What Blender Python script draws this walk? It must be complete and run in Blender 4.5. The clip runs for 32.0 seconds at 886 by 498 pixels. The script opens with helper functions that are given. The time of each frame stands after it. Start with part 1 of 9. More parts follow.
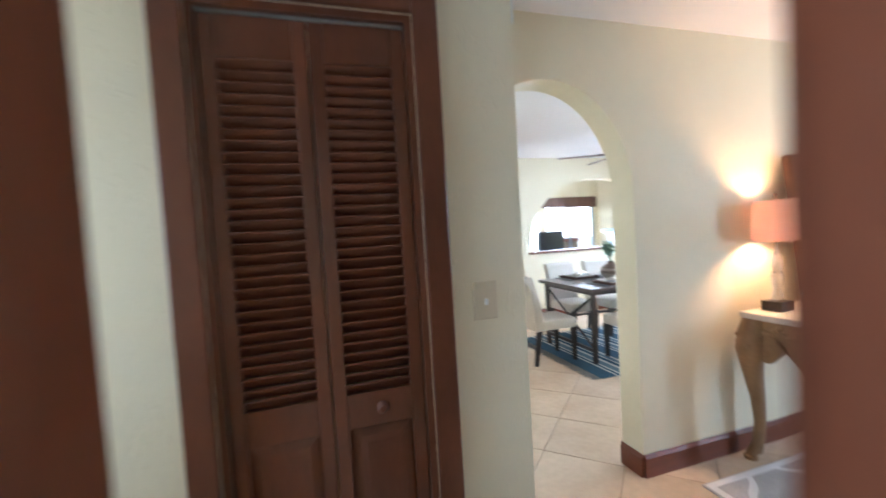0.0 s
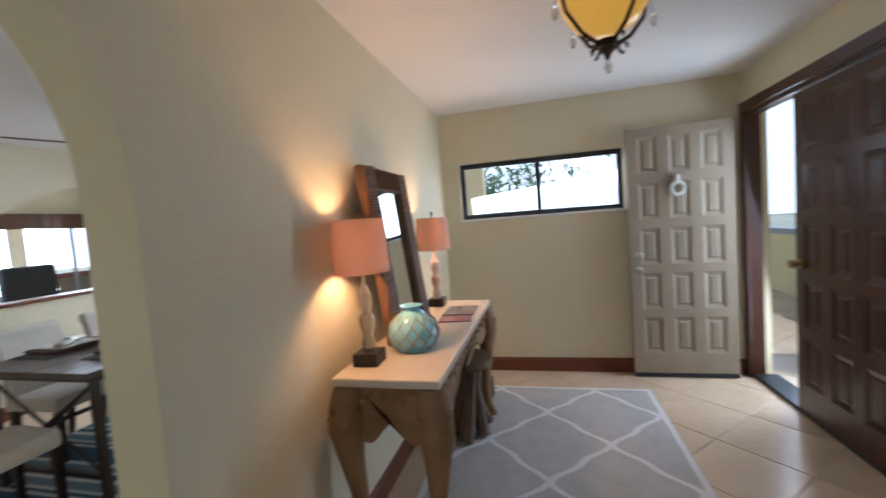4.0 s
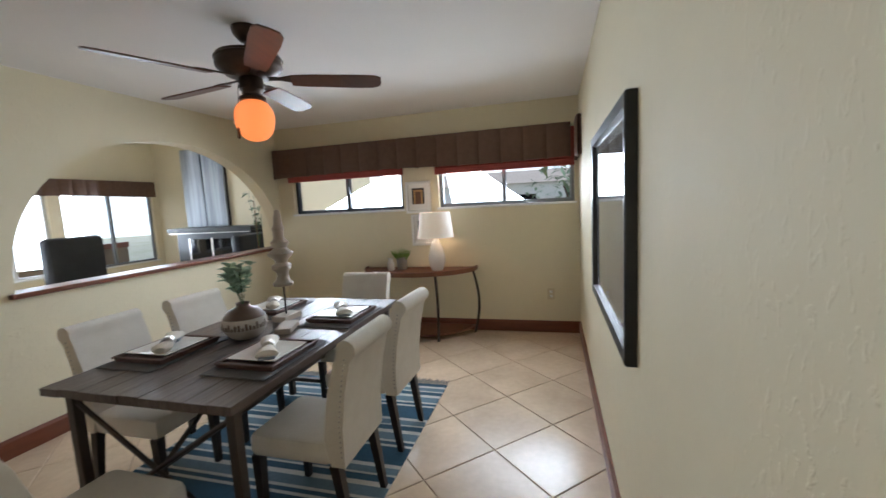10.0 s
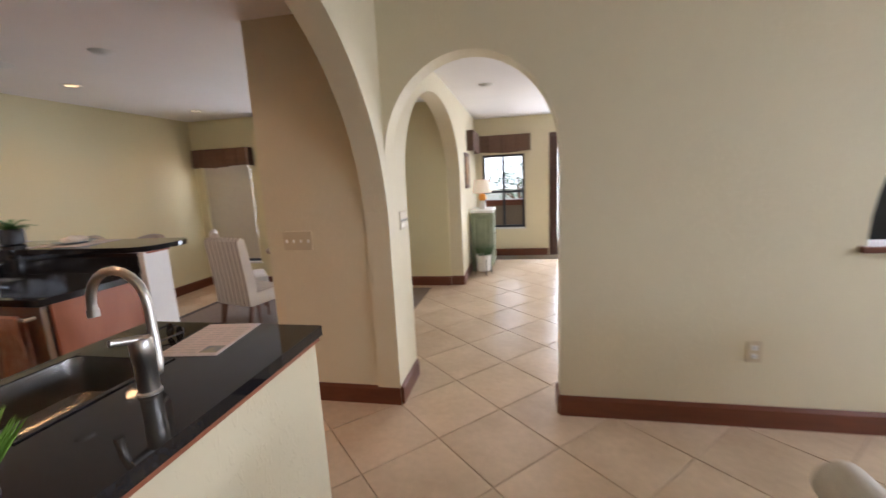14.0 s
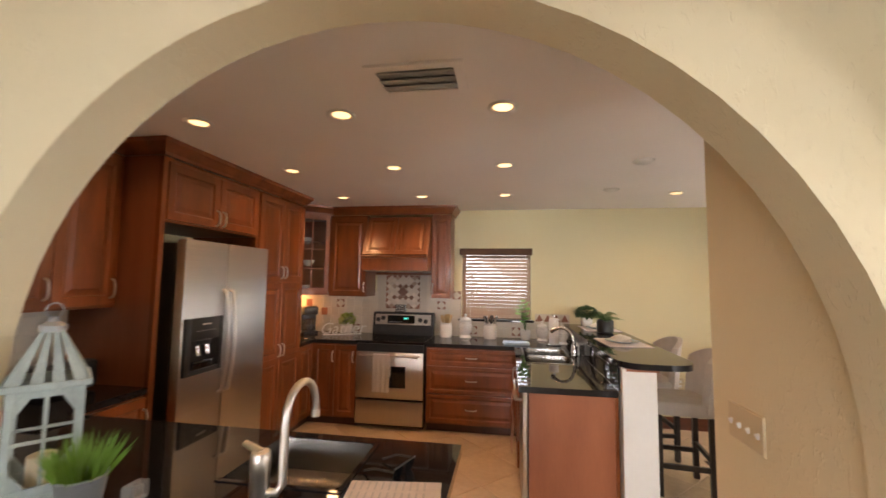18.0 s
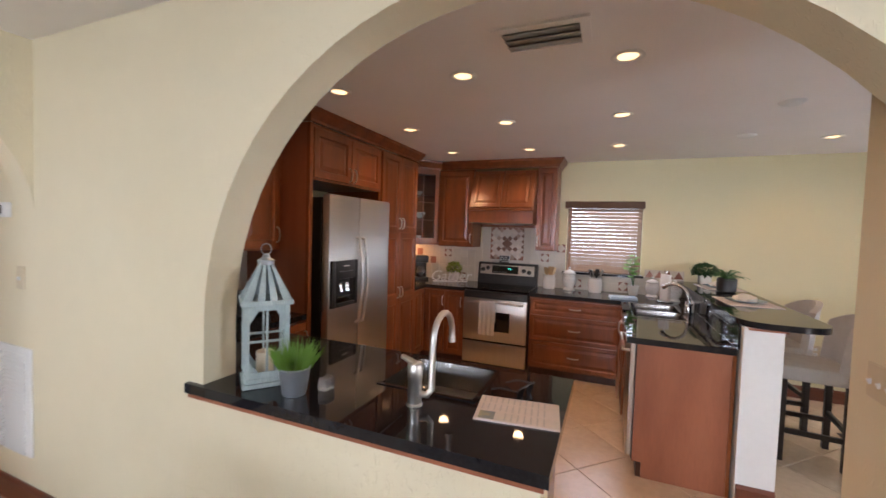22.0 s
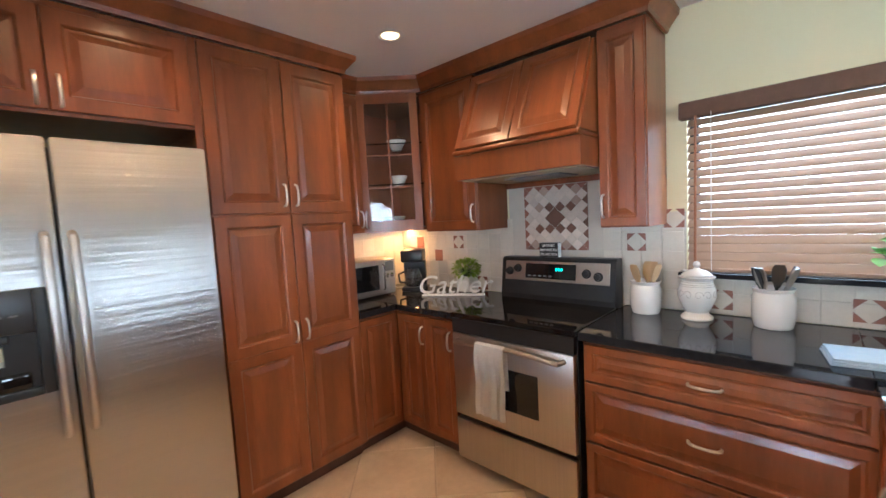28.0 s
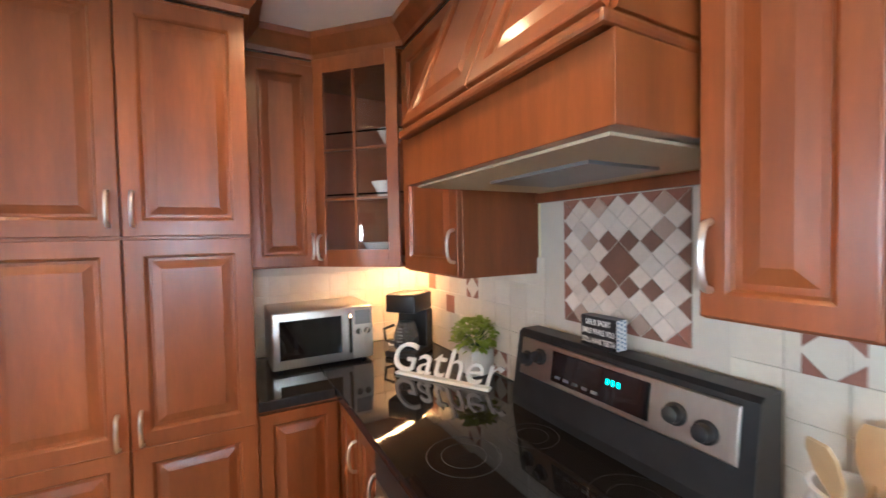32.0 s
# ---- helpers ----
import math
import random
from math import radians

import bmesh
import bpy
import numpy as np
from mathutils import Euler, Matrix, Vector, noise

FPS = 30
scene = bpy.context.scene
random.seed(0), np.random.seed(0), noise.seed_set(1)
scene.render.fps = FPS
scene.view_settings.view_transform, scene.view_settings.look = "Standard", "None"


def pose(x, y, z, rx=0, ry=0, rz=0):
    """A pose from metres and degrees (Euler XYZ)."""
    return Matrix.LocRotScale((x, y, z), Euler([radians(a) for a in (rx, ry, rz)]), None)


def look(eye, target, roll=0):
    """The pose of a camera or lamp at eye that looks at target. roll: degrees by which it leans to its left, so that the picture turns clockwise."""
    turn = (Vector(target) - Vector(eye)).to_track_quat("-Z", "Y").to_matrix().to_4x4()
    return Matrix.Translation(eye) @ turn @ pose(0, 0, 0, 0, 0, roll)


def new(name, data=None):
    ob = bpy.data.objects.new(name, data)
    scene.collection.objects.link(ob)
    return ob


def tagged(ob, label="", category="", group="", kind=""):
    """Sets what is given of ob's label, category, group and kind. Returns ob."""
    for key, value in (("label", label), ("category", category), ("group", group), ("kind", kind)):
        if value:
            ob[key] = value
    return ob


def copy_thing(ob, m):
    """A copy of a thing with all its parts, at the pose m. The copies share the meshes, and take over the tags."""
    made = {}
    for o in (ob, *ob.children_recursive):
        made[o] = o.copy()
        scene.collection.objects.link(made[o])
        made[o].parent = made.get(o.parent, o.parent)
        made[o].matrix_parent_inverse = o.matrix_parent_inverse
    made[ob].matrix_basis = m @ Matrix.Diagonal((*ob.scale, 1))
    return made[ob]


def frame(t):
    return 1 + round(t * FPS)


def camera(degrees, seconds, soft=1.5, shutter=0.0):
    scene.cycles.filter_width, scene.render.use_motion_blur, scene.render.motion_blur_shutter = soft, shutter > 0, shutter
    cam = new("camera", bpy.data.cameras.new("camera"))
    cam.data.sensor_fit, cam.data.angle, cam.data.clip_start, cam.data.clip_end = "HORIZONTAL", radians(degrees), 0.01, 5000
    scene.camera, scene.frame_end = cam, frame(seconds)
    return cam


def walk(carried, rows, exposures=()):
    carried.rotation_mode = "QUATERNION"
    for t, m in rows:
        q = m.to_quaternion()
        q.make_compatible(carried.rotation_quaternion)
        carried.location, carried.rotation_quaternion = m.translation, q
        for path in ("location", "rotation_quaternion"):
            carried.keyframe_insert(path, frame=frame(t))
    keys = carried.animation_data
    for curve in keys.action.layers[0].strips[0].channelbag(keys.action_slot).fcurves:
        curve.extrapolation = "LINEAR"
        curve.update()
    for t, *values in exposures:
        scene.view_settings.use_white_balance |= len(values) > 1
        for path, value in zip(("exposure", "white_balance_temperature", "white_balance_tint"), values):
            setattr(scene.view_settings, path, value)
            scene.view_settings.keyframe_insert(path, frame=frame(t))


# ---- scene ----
cam = camera(95.6, 32.0, 1.5, 0.5)
PATH = [
    (0, (0.897, 1.21, 1.413), (1.482, 3.121, 1.325), -3.4),
    (0.5, (0.981, 1.592, 1.436), (2.037, 3.282, 1.272), -9.4),
    (1, (1.202, 1.805, 1.448), (2.601, 3.23, 1.35), -13.5),
    (1.5, (1.42, 1.917, 1.411), (3.109, 2.982, 1.294), -7.2),
    (2, (1.611, 1.945, 1.453), (3.568, 2.338, 1.331), -6.9),
    (2.5, (1.716, 1.909, 1.461), (3.713, 1.945, 1.342), -5.9),
    (4.5, (1.842, 2.173, 1.428), (3.579, 3.151, 1.267), -2.5),
    (5, (1.949, 2.317, 1.42), (3.176, 3.882, 1.206), -0.8),
    (5.5, (1.996, 2.511, 1.392), (2.797, 4.332, 1.187), -0.6),
    (6, (1.98, 2.782, 1.416), (2.461, 4.711, 1.2), -2.2),
    (6.5, (2.052, 3.013, 1.401), (2.602, 4.918, 1.141), -3.1),
    (7, (2.187, 3.228, 1.404), (3.117, 4.97, 1.089), -4.3),
    (7.5, (2.189, 3.355, 1.402), (3.569, 4.773, 1.111), -4.3),
    (8, (2.224, 3.412, 1.441), (4.006, 4.285, 1.191), -4.8),
    (8.5, (2.253, 3.395, 1.449), (4.174, 3.903, 1.22), -3.9),
    (9, (2.278, 3.365, 1.451), (4.239, 3.695, 1.238), -3.4),
    (9.5, (2.286, 3.364, 1.448), (4.238, 3.737, 1.228), -3.2),
    (10, (2.277, 3.38, 1.443), (4.192, 3.913, 1.216), -3.0),
    (10.5, (2.246, 3.411, 1.446), (4.094, 4.144, 1.223), -2.8),
    (11, (2.194, 3.451, 1.444), (3.915, 4.448, 1.237), -2.2),
    (11.5, (2.155, 3.504, 1.428), (3.698, 4.761, 1.228), -1.9),
    (12, (2.194, 3.662, 1.419), (3.379, 5.261, 1.215), -1.3),
    (12.5, (2.212, 3.784, 1.421), (3.025, 5.594, 1.167), -1.4),
    (13, (2.229, 3.981, 1.409), (2.571, 5.916, 1.035), -3.3),
    (13.5, (2.233, 4.141, 1.441), (2.239, 6.106, 1.069), -2.8),
    (14, (2.303, 4.373, 1.44), (1.916, 6.306, 1.093), -2.8),
    (14.5, (2.354, 4.581, 1.46), (1.549, 6.389, 1.171), -3.2),
    (15, (2.304, 4.848, 1.464), (1.082, 6.418, 1.264), -1.4),
    (15.5, (2.297, 5.067, 1.471), (0.851, 6.427, 1.232), -2.2),
    (17.5, (2.318, 5.827, 1.564), (0.322, 5.851, 1.673), -1.1),
    (18, (2.408, 5.903, 1.559), (0.44, 5.585, 1.716), 0.8),
    (18.5, (2.511, 5.887, 1.586), (0.567, 5.436, 1.716), 2.5),
    (19, (2.615, 5.849, 1.594), (0.718, 5.217, 1.628), 3.9),
    (19.5, (2.682, 5.849, 1.595), (0.849, 5.048, 1.588), 5.0),
    (20, (2.721, 5.855, 1.584), (0.959, 4.91, 1.546), 4.6),
    (20.5, (2.723, 5.86, 1.572), (0.998, 4.85, 1.525), 4.0),
    (21, (2.721, 5.864, 1.569), (0.99, 4.864, 1.508), 3.5),
    (21.5, (2.696, 5.848, 1.564), (0.913, 4.944, 1.49), 3.0),
    (22, (2.617, 5.842, 1.549), (0.771, 5.076, 1.46), 1.8),
    (22.5, (2.461, 5.906, 1.526), (0.582, 5.224, 1.445), 1.1),
    (23, (2.239, 6.035, 1.552), (0.326, 5.454, 1.464), 1.7),
    (23.5, (2.059, 6.057, 1.515), (0.104, 5.639, 1.421), 1.9),
    (24, (1.791, 6.045, 1.53), (-0.148, 5.569, 1.407), 0.9),
    (24.5, (1.561, 6.084, 1.504), (-0.338, 5.472, 1.373), 0.4),
    (25, (1.3, 6.115, 1.494), (-0.51, 5.285, 1.32), 0.3),
    (25.5, (1.073, 6.099, 1.507), (-0.662, 5.118, 1.359), 0.5),
    (26, (0.782, 6.095, 1.491), (-0.886, 5.004, 1.332), -0.3),
    (26.5, (0.56, 6.091, 1.482), (-0.968, 4.81, 1.3), 0.5),
    (28.5, (-0.272, 5.708, 1.449), (-1.749, 4.361, 1.317), -3.9),
    (29, (-0.461, 5.598, 1.479), (-2.009, 4.334, 1.404), -4.1),
    (29.5, (-0.619, 5.509, 1.501), (-2.198, 4.284, 1.453), -3.8),
    (30, (-0.845, 5.511, 1.495), (-2.363, 4.212, 1.441), -2.5),
    (30.5, (-1.006, 5.524, 1.494), (-2.456, 4.149, 1.425), -1.7),
    (31, (-1.16, 5.48, 1.495), (-2.525, 4.018, 1.433), -0.9),
    (31.5, (-1.255, 5.45, 1.515), (-2.499, 3.883, 1.452), -0.7),
    (32, (-1.373, 5.433, 1.506), (-2.326, 3.676, 1.443), -1.1),
]
EXPOSURES = [(0, 0.8, 4900), (0.7, 0.42, 4900), (1.3, 0.06, 5050), (2, -0.27, 5150), (2.5, -0.3, 5200), (5, -0.74, 5450), (5.6, -0.6, 5600), (6.2, -0.52, 5500), (8, -0.68, 5700), (10.5, -0.73, 5650), (12, -0.68, 5650), (14, -0.42, 5900), (15.5, -0.42, 6100),
             (17.5, -0.02, 7000), (18.2, -0.02, 6900), (19.5, -0.1, 5900), (22, -0.08, 5850), (23, 0.1, 6300), (24, 0.34, 5450), (26, 0.53, 5300), (29, 0.58, 5100), (31, 0.68, 5150), (32, 1.02, 5250)]
walk(cam, [(t, look(eye, target, roll)) for t, eye, target, roll in PATH], [(t, e, k, 4 if t > 23.5 else 16 if t > 13 else 9) for t, e, k in EXPOSURES])

# ---------------- light ----------------
world = bpy.data.worlds.new("sky")
scene.world = world
world.use_nodes = True
_n, _l = world.node_tree.nodes, world.node_tree.links
_sky = _n.new("ShaderNodeTexSky")
_sky.sky_type, _sky.sun_disc = "NISHITA", False
_sky.sun_elevation, _sky.sun_rotation = radians(54), radians(190)
_l.new(_sky.outputs[0], _n["Background"].inputs[0])
_n["Background"].inputs[1].default_value = 0.14


def lamp(kind, name, m, energy, colour, size=1.0, size_y=None, spread=None):
    d = bpy.data.lights.new(name, kind)
    d.energy, d.color = energy, colour
    if kind == "AREA":
        d.shape, d.size, d.size_y = "RECTANGLE", size, size_y or size
        if spread:
            d.spread = radians(spread)
    elif kind == "SUN":
        d.angle = radians(size)
    else:
        d.shadow_soft_size = size
    ob = new(name, d)
    ob.matrix_world = m
    return ob


lamp("SUN", "sun", look((0, 0, 5), (0.15, 0.8, 3.85)), 4.0, (1.0, 0.95, 0.87), 0.5)
DAY = (0.93, 0.97, 1.0)
WARM = (1.0, 0.60, 0.30)
CANLIGHT = (1.0, 0.56, 0.25)
# daylight standing in the openings
lamp("AREA", "daylight_dining_a", look((6.705, 5.75, 1.63), (3.0, 5.2, 0.4)), 43, DAY, 1.25, 0.42, 115)
lamp("AREA", "daylight_dining_b", look((6.705, 3.89, 1.63), (3.0, 4.8, 0.4)), 41, DAY, 1.35, 0.42, 128)
lamp("AREA", "daylight_foyer", look((5.62, 2.05, 1.70), (2.5, 1.9, 0.3)), 8, DAY, 1.3, 0.45)
lamp("AREA", "daylight_entry", look((5.15, 0.2, 1.1), (4.2, 2.2, 0.6)), 38, DAY, 0.5, 1.9)
lamp("AREA", "daylight_living", look((7.6, 11.77, 1.4), (5.2, 7.6, 0.9)), 212, DAY, 2.6, 1.5)
lamp("AREA", "daylight_terrace", look((3.21, 11.77, 1.15), (2.4, 6.5, 0.7)), 94, DAY, 0.7, 1.8)
lamp("AREA", "daylight_kitchen", look((-2.52, 5.76, 1.55), (0.2, 5.4, 0.9)), 14, (0.78, 0.9, 1.0), 0.8, 0.75)
# fill lamps added out of view, brightening the first doorway and closet hall
lamp("AREA", "daylight_first_room", look((-0.7, 0.2, 1.5), (1.0, 1.4, 1.2)), 21, DAY, 1.2, 1.0)
lamp("AREA", "daylight_closet_hall", look((-0.7, 2.0, 1.5), (1.0, 2.05, 1.2)), 6, DAY, 0.48, 1.0)
lamp("AREA", "daylight_nook", look((-1.3, 9.8, 1.35), (-0.6, 7.0, 1.25)), 78, DAY, 1.7, 1.3)

# ---------------- materials ----------------


def mat(name, a, b=None, rough=0.5, metal=0.0, scale=6.0, stretch=(1, 1, 1), bump=0.0, bump_scale=60.0, detail=4.0, spec=0.5,
        emit=None, strength=0.0, coat=0.0, rough_b=None, fine=0.0, trans=0.0, ior=1.45, island=0.0, bump_dist=0.004):
    m = bpy.data.materials.new(name)
    m.use_nodes = True
    n, l = m.node_tree.nodes, m.node_tree.links
    p = n["Principled BSDF"]
    p.inputs["Roughness"].default_value = rough
    p.inputs["Metallic"].default_value = metal
    p.inputs["Specular IOR Level"].default_value = spec
    p.inputs["Coat Weight"].default_value = coat
    p.inputs["Coat Roughness"].default_value = 0.15
    p.inputs["Transmission Weight"].default_value = trans
    p.inputs["IOR"].default_value = ior
    tc = n.new("ShaderNodeTexCoord")
    mp = n.new("ShaderNodeMapping")
    mp.inputs["Scale"].default_value = stretch
    l.new(tc.outputs["Object"], mp.inputs[0])
    if island:
        shift = n.new("ShaderNodeVectorMath")
        shift.operation = "MULTIPLY_ADD"
        who = n.new("ShaderNodeObjectInfo")
        l.new(who.outputs["Random"], shift.inputs[0])
        shift.inputs[1].default_value = (7.3, 4.1, 5.7)
        l.new(tc.outputs["Object"], shift.inputs[2])
        l.new(shift.outputs[0], mp.inputs[0])
    b = b or tuple(c * 0.85 for c in a)
    nz = n.new("ShaderNodeTexNoise")
    nz.inputs["Scale"].default_value, nz.inputs["Detail"].default_value = scale, detail
    l.new(mp.outputs[0], nz.inputs["Vector"])
    rp = n.new("ShaderNodeValToRGB")
    rp.color_ramp.elements[0].position, rp.color_ramp.elements[1].position = 0.22, 0.8
    rp.color_ramp.elements[0].color, rp.color_ramp.elements[1].color = (*a, 1), (*b, 1)
    l.new(nz.outputs["Fac"], rp.inputs[0])
    out = rp.outputs[0]
    if fine:
        n2 = n.new("ShaderNodeTexNoise")
        n2.inputs["Scale"].default_value, n2.inputs["Detail"].default_value = scale * 9, 3
        l.new(mp.outputs[0], n2.inputs["Vector"])
        mr = n.new("ShaderNodeMapRange")
        mr.inputs[3].default_value, mr.inputs[4].default_value = 1 - fine, 1 + fine
        l.new(n2.outputs["Fac"], mr.inputs[0])
        hs = n.new("ShaderNodeHueSaturation")
        l.new(mr.outputs[0], hs.inputs["Value"])
        l.new(out, hs.inputs["Color"])
        out = hs.outputs[0]
    if island:
        oi = n.new("ShaderNodeObjectInfo")
        mr = n.new("ShaderNodeMapRange")
        mr.inputs[3].default_value, mr.inputs[4].default_value = 1 - island, 1 + island
        l.new(oi.outputs["Random"], mr.inputs[0])
        hs = n.new("ShaderNodeHueSaturation")
        l.new(mr.outputs[0], hs.inputs["Value"])
        l.new(out, hs.inputs["Color"])
        out = hs.outputs[0]
    l.new(out, p.inputs["Base Color"])
    if rough_b is not None:
        mr = n.new("ShaderNodeMapRange")
        mr.inputs[3].default_value, mr.inputs[4].default_value = rough, rough_b
        l.new(nz.outputs["Fac"], mr.inputs[0])
        l.new(mr.outputs[0], p.inputs["Roughness"])
    if bump:
        n3 = n.new("ShaderNodeTexNoise")
        n3.inputs["Scale"].default_value, n3.inputs["Detail"].default_value = bump_scale, 5
        l.new(mp.outputs[0], n3.inputs["Vector"])
        bp = n.new("ShaderNodeBump")
        bp.inputs["Strength"].default_value, bp.inputs["Distance"].default_value = bump, bump_dist
        l.new(n3.outputs["Fac"], bp.inputs["Height"])
        l.new(bp.outputs[0], p.inputs["Normal"])
    if emit:
        p.inputs["Emission Color"].default_value = (*emit, 1)
        p.inputs["Emission Strength"].default_value = strength
    return m


M_WALL = mat("wall_plaster", (0.74, 0.665, 0.475), (0.70, 0.625, 0.44), 0.72, scale=1.3, fine=0.02, detail=3)


def knockdown(m):
    """Trowelled plaster relief: sparse upright ridges on a gently uneven ground."""
    n, l = m.node_tree.nodes, m.node_tree.links
    tc = n.new("ShaderNodeTexCoord")
    mp = n.new("ShaderNodeMapping")
    mp.inputs["Scale"].default_value = (1, 1, 0.45)
    l.new(tc.outputs["Object"], mp.inputs[0])
    ridge = n.new("ShaderNodeTexNoise")
    ridge.inputs["Scale"].default_value, ridge.inputs["Detail"].default_value, ridge.inputs["Distortion"].default_value = 66, 5, 0.9
    l.new(mp.outputs[0], ridge.inputs["Vector"])
    cut = n.new("ShaderNodeMapRange")
    cut.interpolation_type = "SMOOTHSTEP"
    cut.inputs[1].default_value, cut.inputs[2].default_value = 0.57, 0.66
    l.new(ridge.outputs["Fac"], cut.inputs[0])
    ground = n.new("ShaderNodeTexNoise")
    ground.inputs["Scale"].default_value, ground.inputs["Detail"].default_value = 11, 6
    l.new(tc.outputs["Object"], ground.inputs["Vector"])
    add = n.new("ShaderNodeMath")
    add.operation = "MULTIPLY_ADD"
    add.inputs[1].default_value = 1.6
    l.new(ground.outputs["Fac"], add.inputs[0])
    l.new(cut.outputs[0], add.inputs[2])
    bp = n.new("ShaderNodeBump")
    bp.inputs["Strength"].default_value, bp.inputs["Distance"].default_value = 0.5, 0.0021
    l.new(add.outputs[0], bp.inputs["Height"])
    l.new(bp.outputs[0], n["Principled BSDF"].inputs["Normal"])


knockdown(M_WALL)
M_WALL2 = mat("kitchen_paint", (0.74, 0.675, 0.425), (0.71, 0.64, 0.395), 0.6, scale=1.1, bump=0.25, bump_scale=25, bump_dist=0.006)
M_CEIL = mat("ceiling_paint", (0.84, 0.805, 0.77), (0.80, 0.77, 0.735), 0.85, scale=2, bump=0.3, bump_scale=90)
M_TRIM = mat("stained_trim", (0.17, 0.05, 0.022), (0.11, 0.032, 0.015), 0.35, scale=5, stretch=(1, 1, 6), bump=0.1, fine=0.12)
M_TILE = mat("ceramic_floor_tile", (0.70, 0.55, 0.395), (0.52, 0.39, 0.265), 0.16, scale=2.6, fine=0.11, rough_b=0.30, bump=0.05, bump_scale=12, island=0.05)
M_GROUT = mat("grout", (0.50, 0.39, 0.28), (0.43, 0.335, 0.24), 0.9, scale=8, bump=0.2)
M_CHERRY = mat("cherry_cabinet_wood", (0.26, 0.074, 0.018), (0.12, 0.033, 0.009), 0.32, scale=2.2, stretch=(5, 5, 0.8), fine=0.16, coat=0.25, bump=0.05, island=0.12)
M_CHERRY2 = mat("cherry_end_panel", (0.33, 0.115, 0.055), (0.25, 0.082, 0.038), 0.38, scale=2.2, stretch=(4, 4, 0.8), fine=0.1, coat=0.15)
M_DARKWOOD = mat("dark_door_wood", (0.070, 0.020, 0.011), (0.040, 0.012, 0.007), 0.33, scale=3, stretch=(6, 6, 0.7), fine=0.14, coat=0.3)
M_LOUVRE = mat("mahogany_louvre", (0.145, 0.046, 0.019), (0.08, 0.024, 0.010), 0.34, scale=3, stretch=(3, 3, 1), fine=0.16, coat=0.35)
M_GRANITE = mat("black_granite", (0.011, 0.011, 0.013), (0.02, 0.02, 0.023), 0.035, scale=60, fine=0.3, spec=0.5)
M_SINK = mat("satin_sink_steel", (0.36, 0.35, 0.335), (0.30, 0.29, 0.28), 0.26, metal=1.0, scale=5, stretch=(30, 1, 1), fine=0.05)
M_STEEL = mat("brushed_steel", (0.52, 0.475, 0.42), (0.46, 0.42, 0.37), 0.3, metal=1.0, scale=3, stretch=(40, 40, 0.6), bump=0.03, bump_scale=30)
M_FRIDGE = mat("rolled_steel", (0.58, 0.57, 0.555), (0.56, 0.55, 0.535), 0.36, metal=1.0, scale=2.2, stretch=(0.3, 0.3, 9), bump=0.3, bump_scale=2.6, bump_dist=0.012)
_tg = M_FRIDGE.node_tree.nodes.new("ShaderNodeTangent")
_tg.direction_type, _tg.axis = "RADIAL", "Z"
M_FRIDGE.node_tree.nodes["Principled BSDF"].inputs["Anisotropic"].default_value = 0.9
M_FRIDGE.node_tree.links.new(_tg.outputs[0], M_FRIDGE.node_tree.nodes["Principled BSDF"].inputs["Tangent"])
M_CHROME = mat("chrome", (0.75, 0.75, 0.76), (0.70, 0.70, 0.71), 0.1, metal=1.0, scale=4)
M_NICKEL = mat("satin_nickel", (0.72, 0.70, 0.67), (0.64, 0.62, 0.59), 0.32, metal=1.0, scale=4)
M_BLACK = mat("black_plastic", (0.012, 0.012, 0.013), (0.02, 0.02, 0.021), 0.35, scale=20)
M_BLACKGLASS = mat("black_glass", (0.006, 0.006, 0.007), (0.009, 0.009, 0.01), 0.04, scale=4, spec=0.6)
M_WHITE = mat("white_paint", (0.78, 0.77, 0.74), (0.73, 0.72, 0.69), 0.5, scale=4, fine=0.03)
M_ALU = mat("bronze_aluminium", (0.03, 0.033, 0.04), (0.045, 0.048, 0.055), 0.4, metal=0.4, scale=6)
M_GREYALU = mat("grey_aluminium", (0.22, 0.23, 0.24), (0.27, 0.28, 0.29), 0.4, metal=0.5, scale=6)
M_IVORY = mat("ivory_plastic", (0.62, 0.53, 0.36), (0.58, 0.49, 0.33), 0.4, scale=8)
M_VALANCE = mat("brown_valance_fabric", (0.135, 0.075, 0.048), (0.10, 0.054, 0.034), 0.8, scale=20, fine=0.15, bump=0.4, bump_scale=250)
M_RED = mat("russet_blind_fabric", (0.33, 0.055, 0.04), (0.25, 0.04, 0.03), 0.75, scale=12, fine=0.1, bump=0.3, bump_scale=200)
M_GLASS = bpy.data.materials.new("window_glass")
M_GLASS.use_nodes = True
_p = M_GLASS.node_tree.nodes["Principled BSDF"]
_p.inputs["Transmission Weight"].default_value, _p.inputs["Roughness"].default_value, _p.inputs["IOR"].default_value = 1.0, 0.0, 1.05
_p.inputs["Base Color"].default_value = (0.97, 0.98, 0.98, 1)
M_MIRROR = mat("mirror_glass", (0.85, 0.87, 0.87), (0.84, 0.86, 0.86), 0.02, metal=1.0, scale=3)

# ---------------- building helpers ----------------


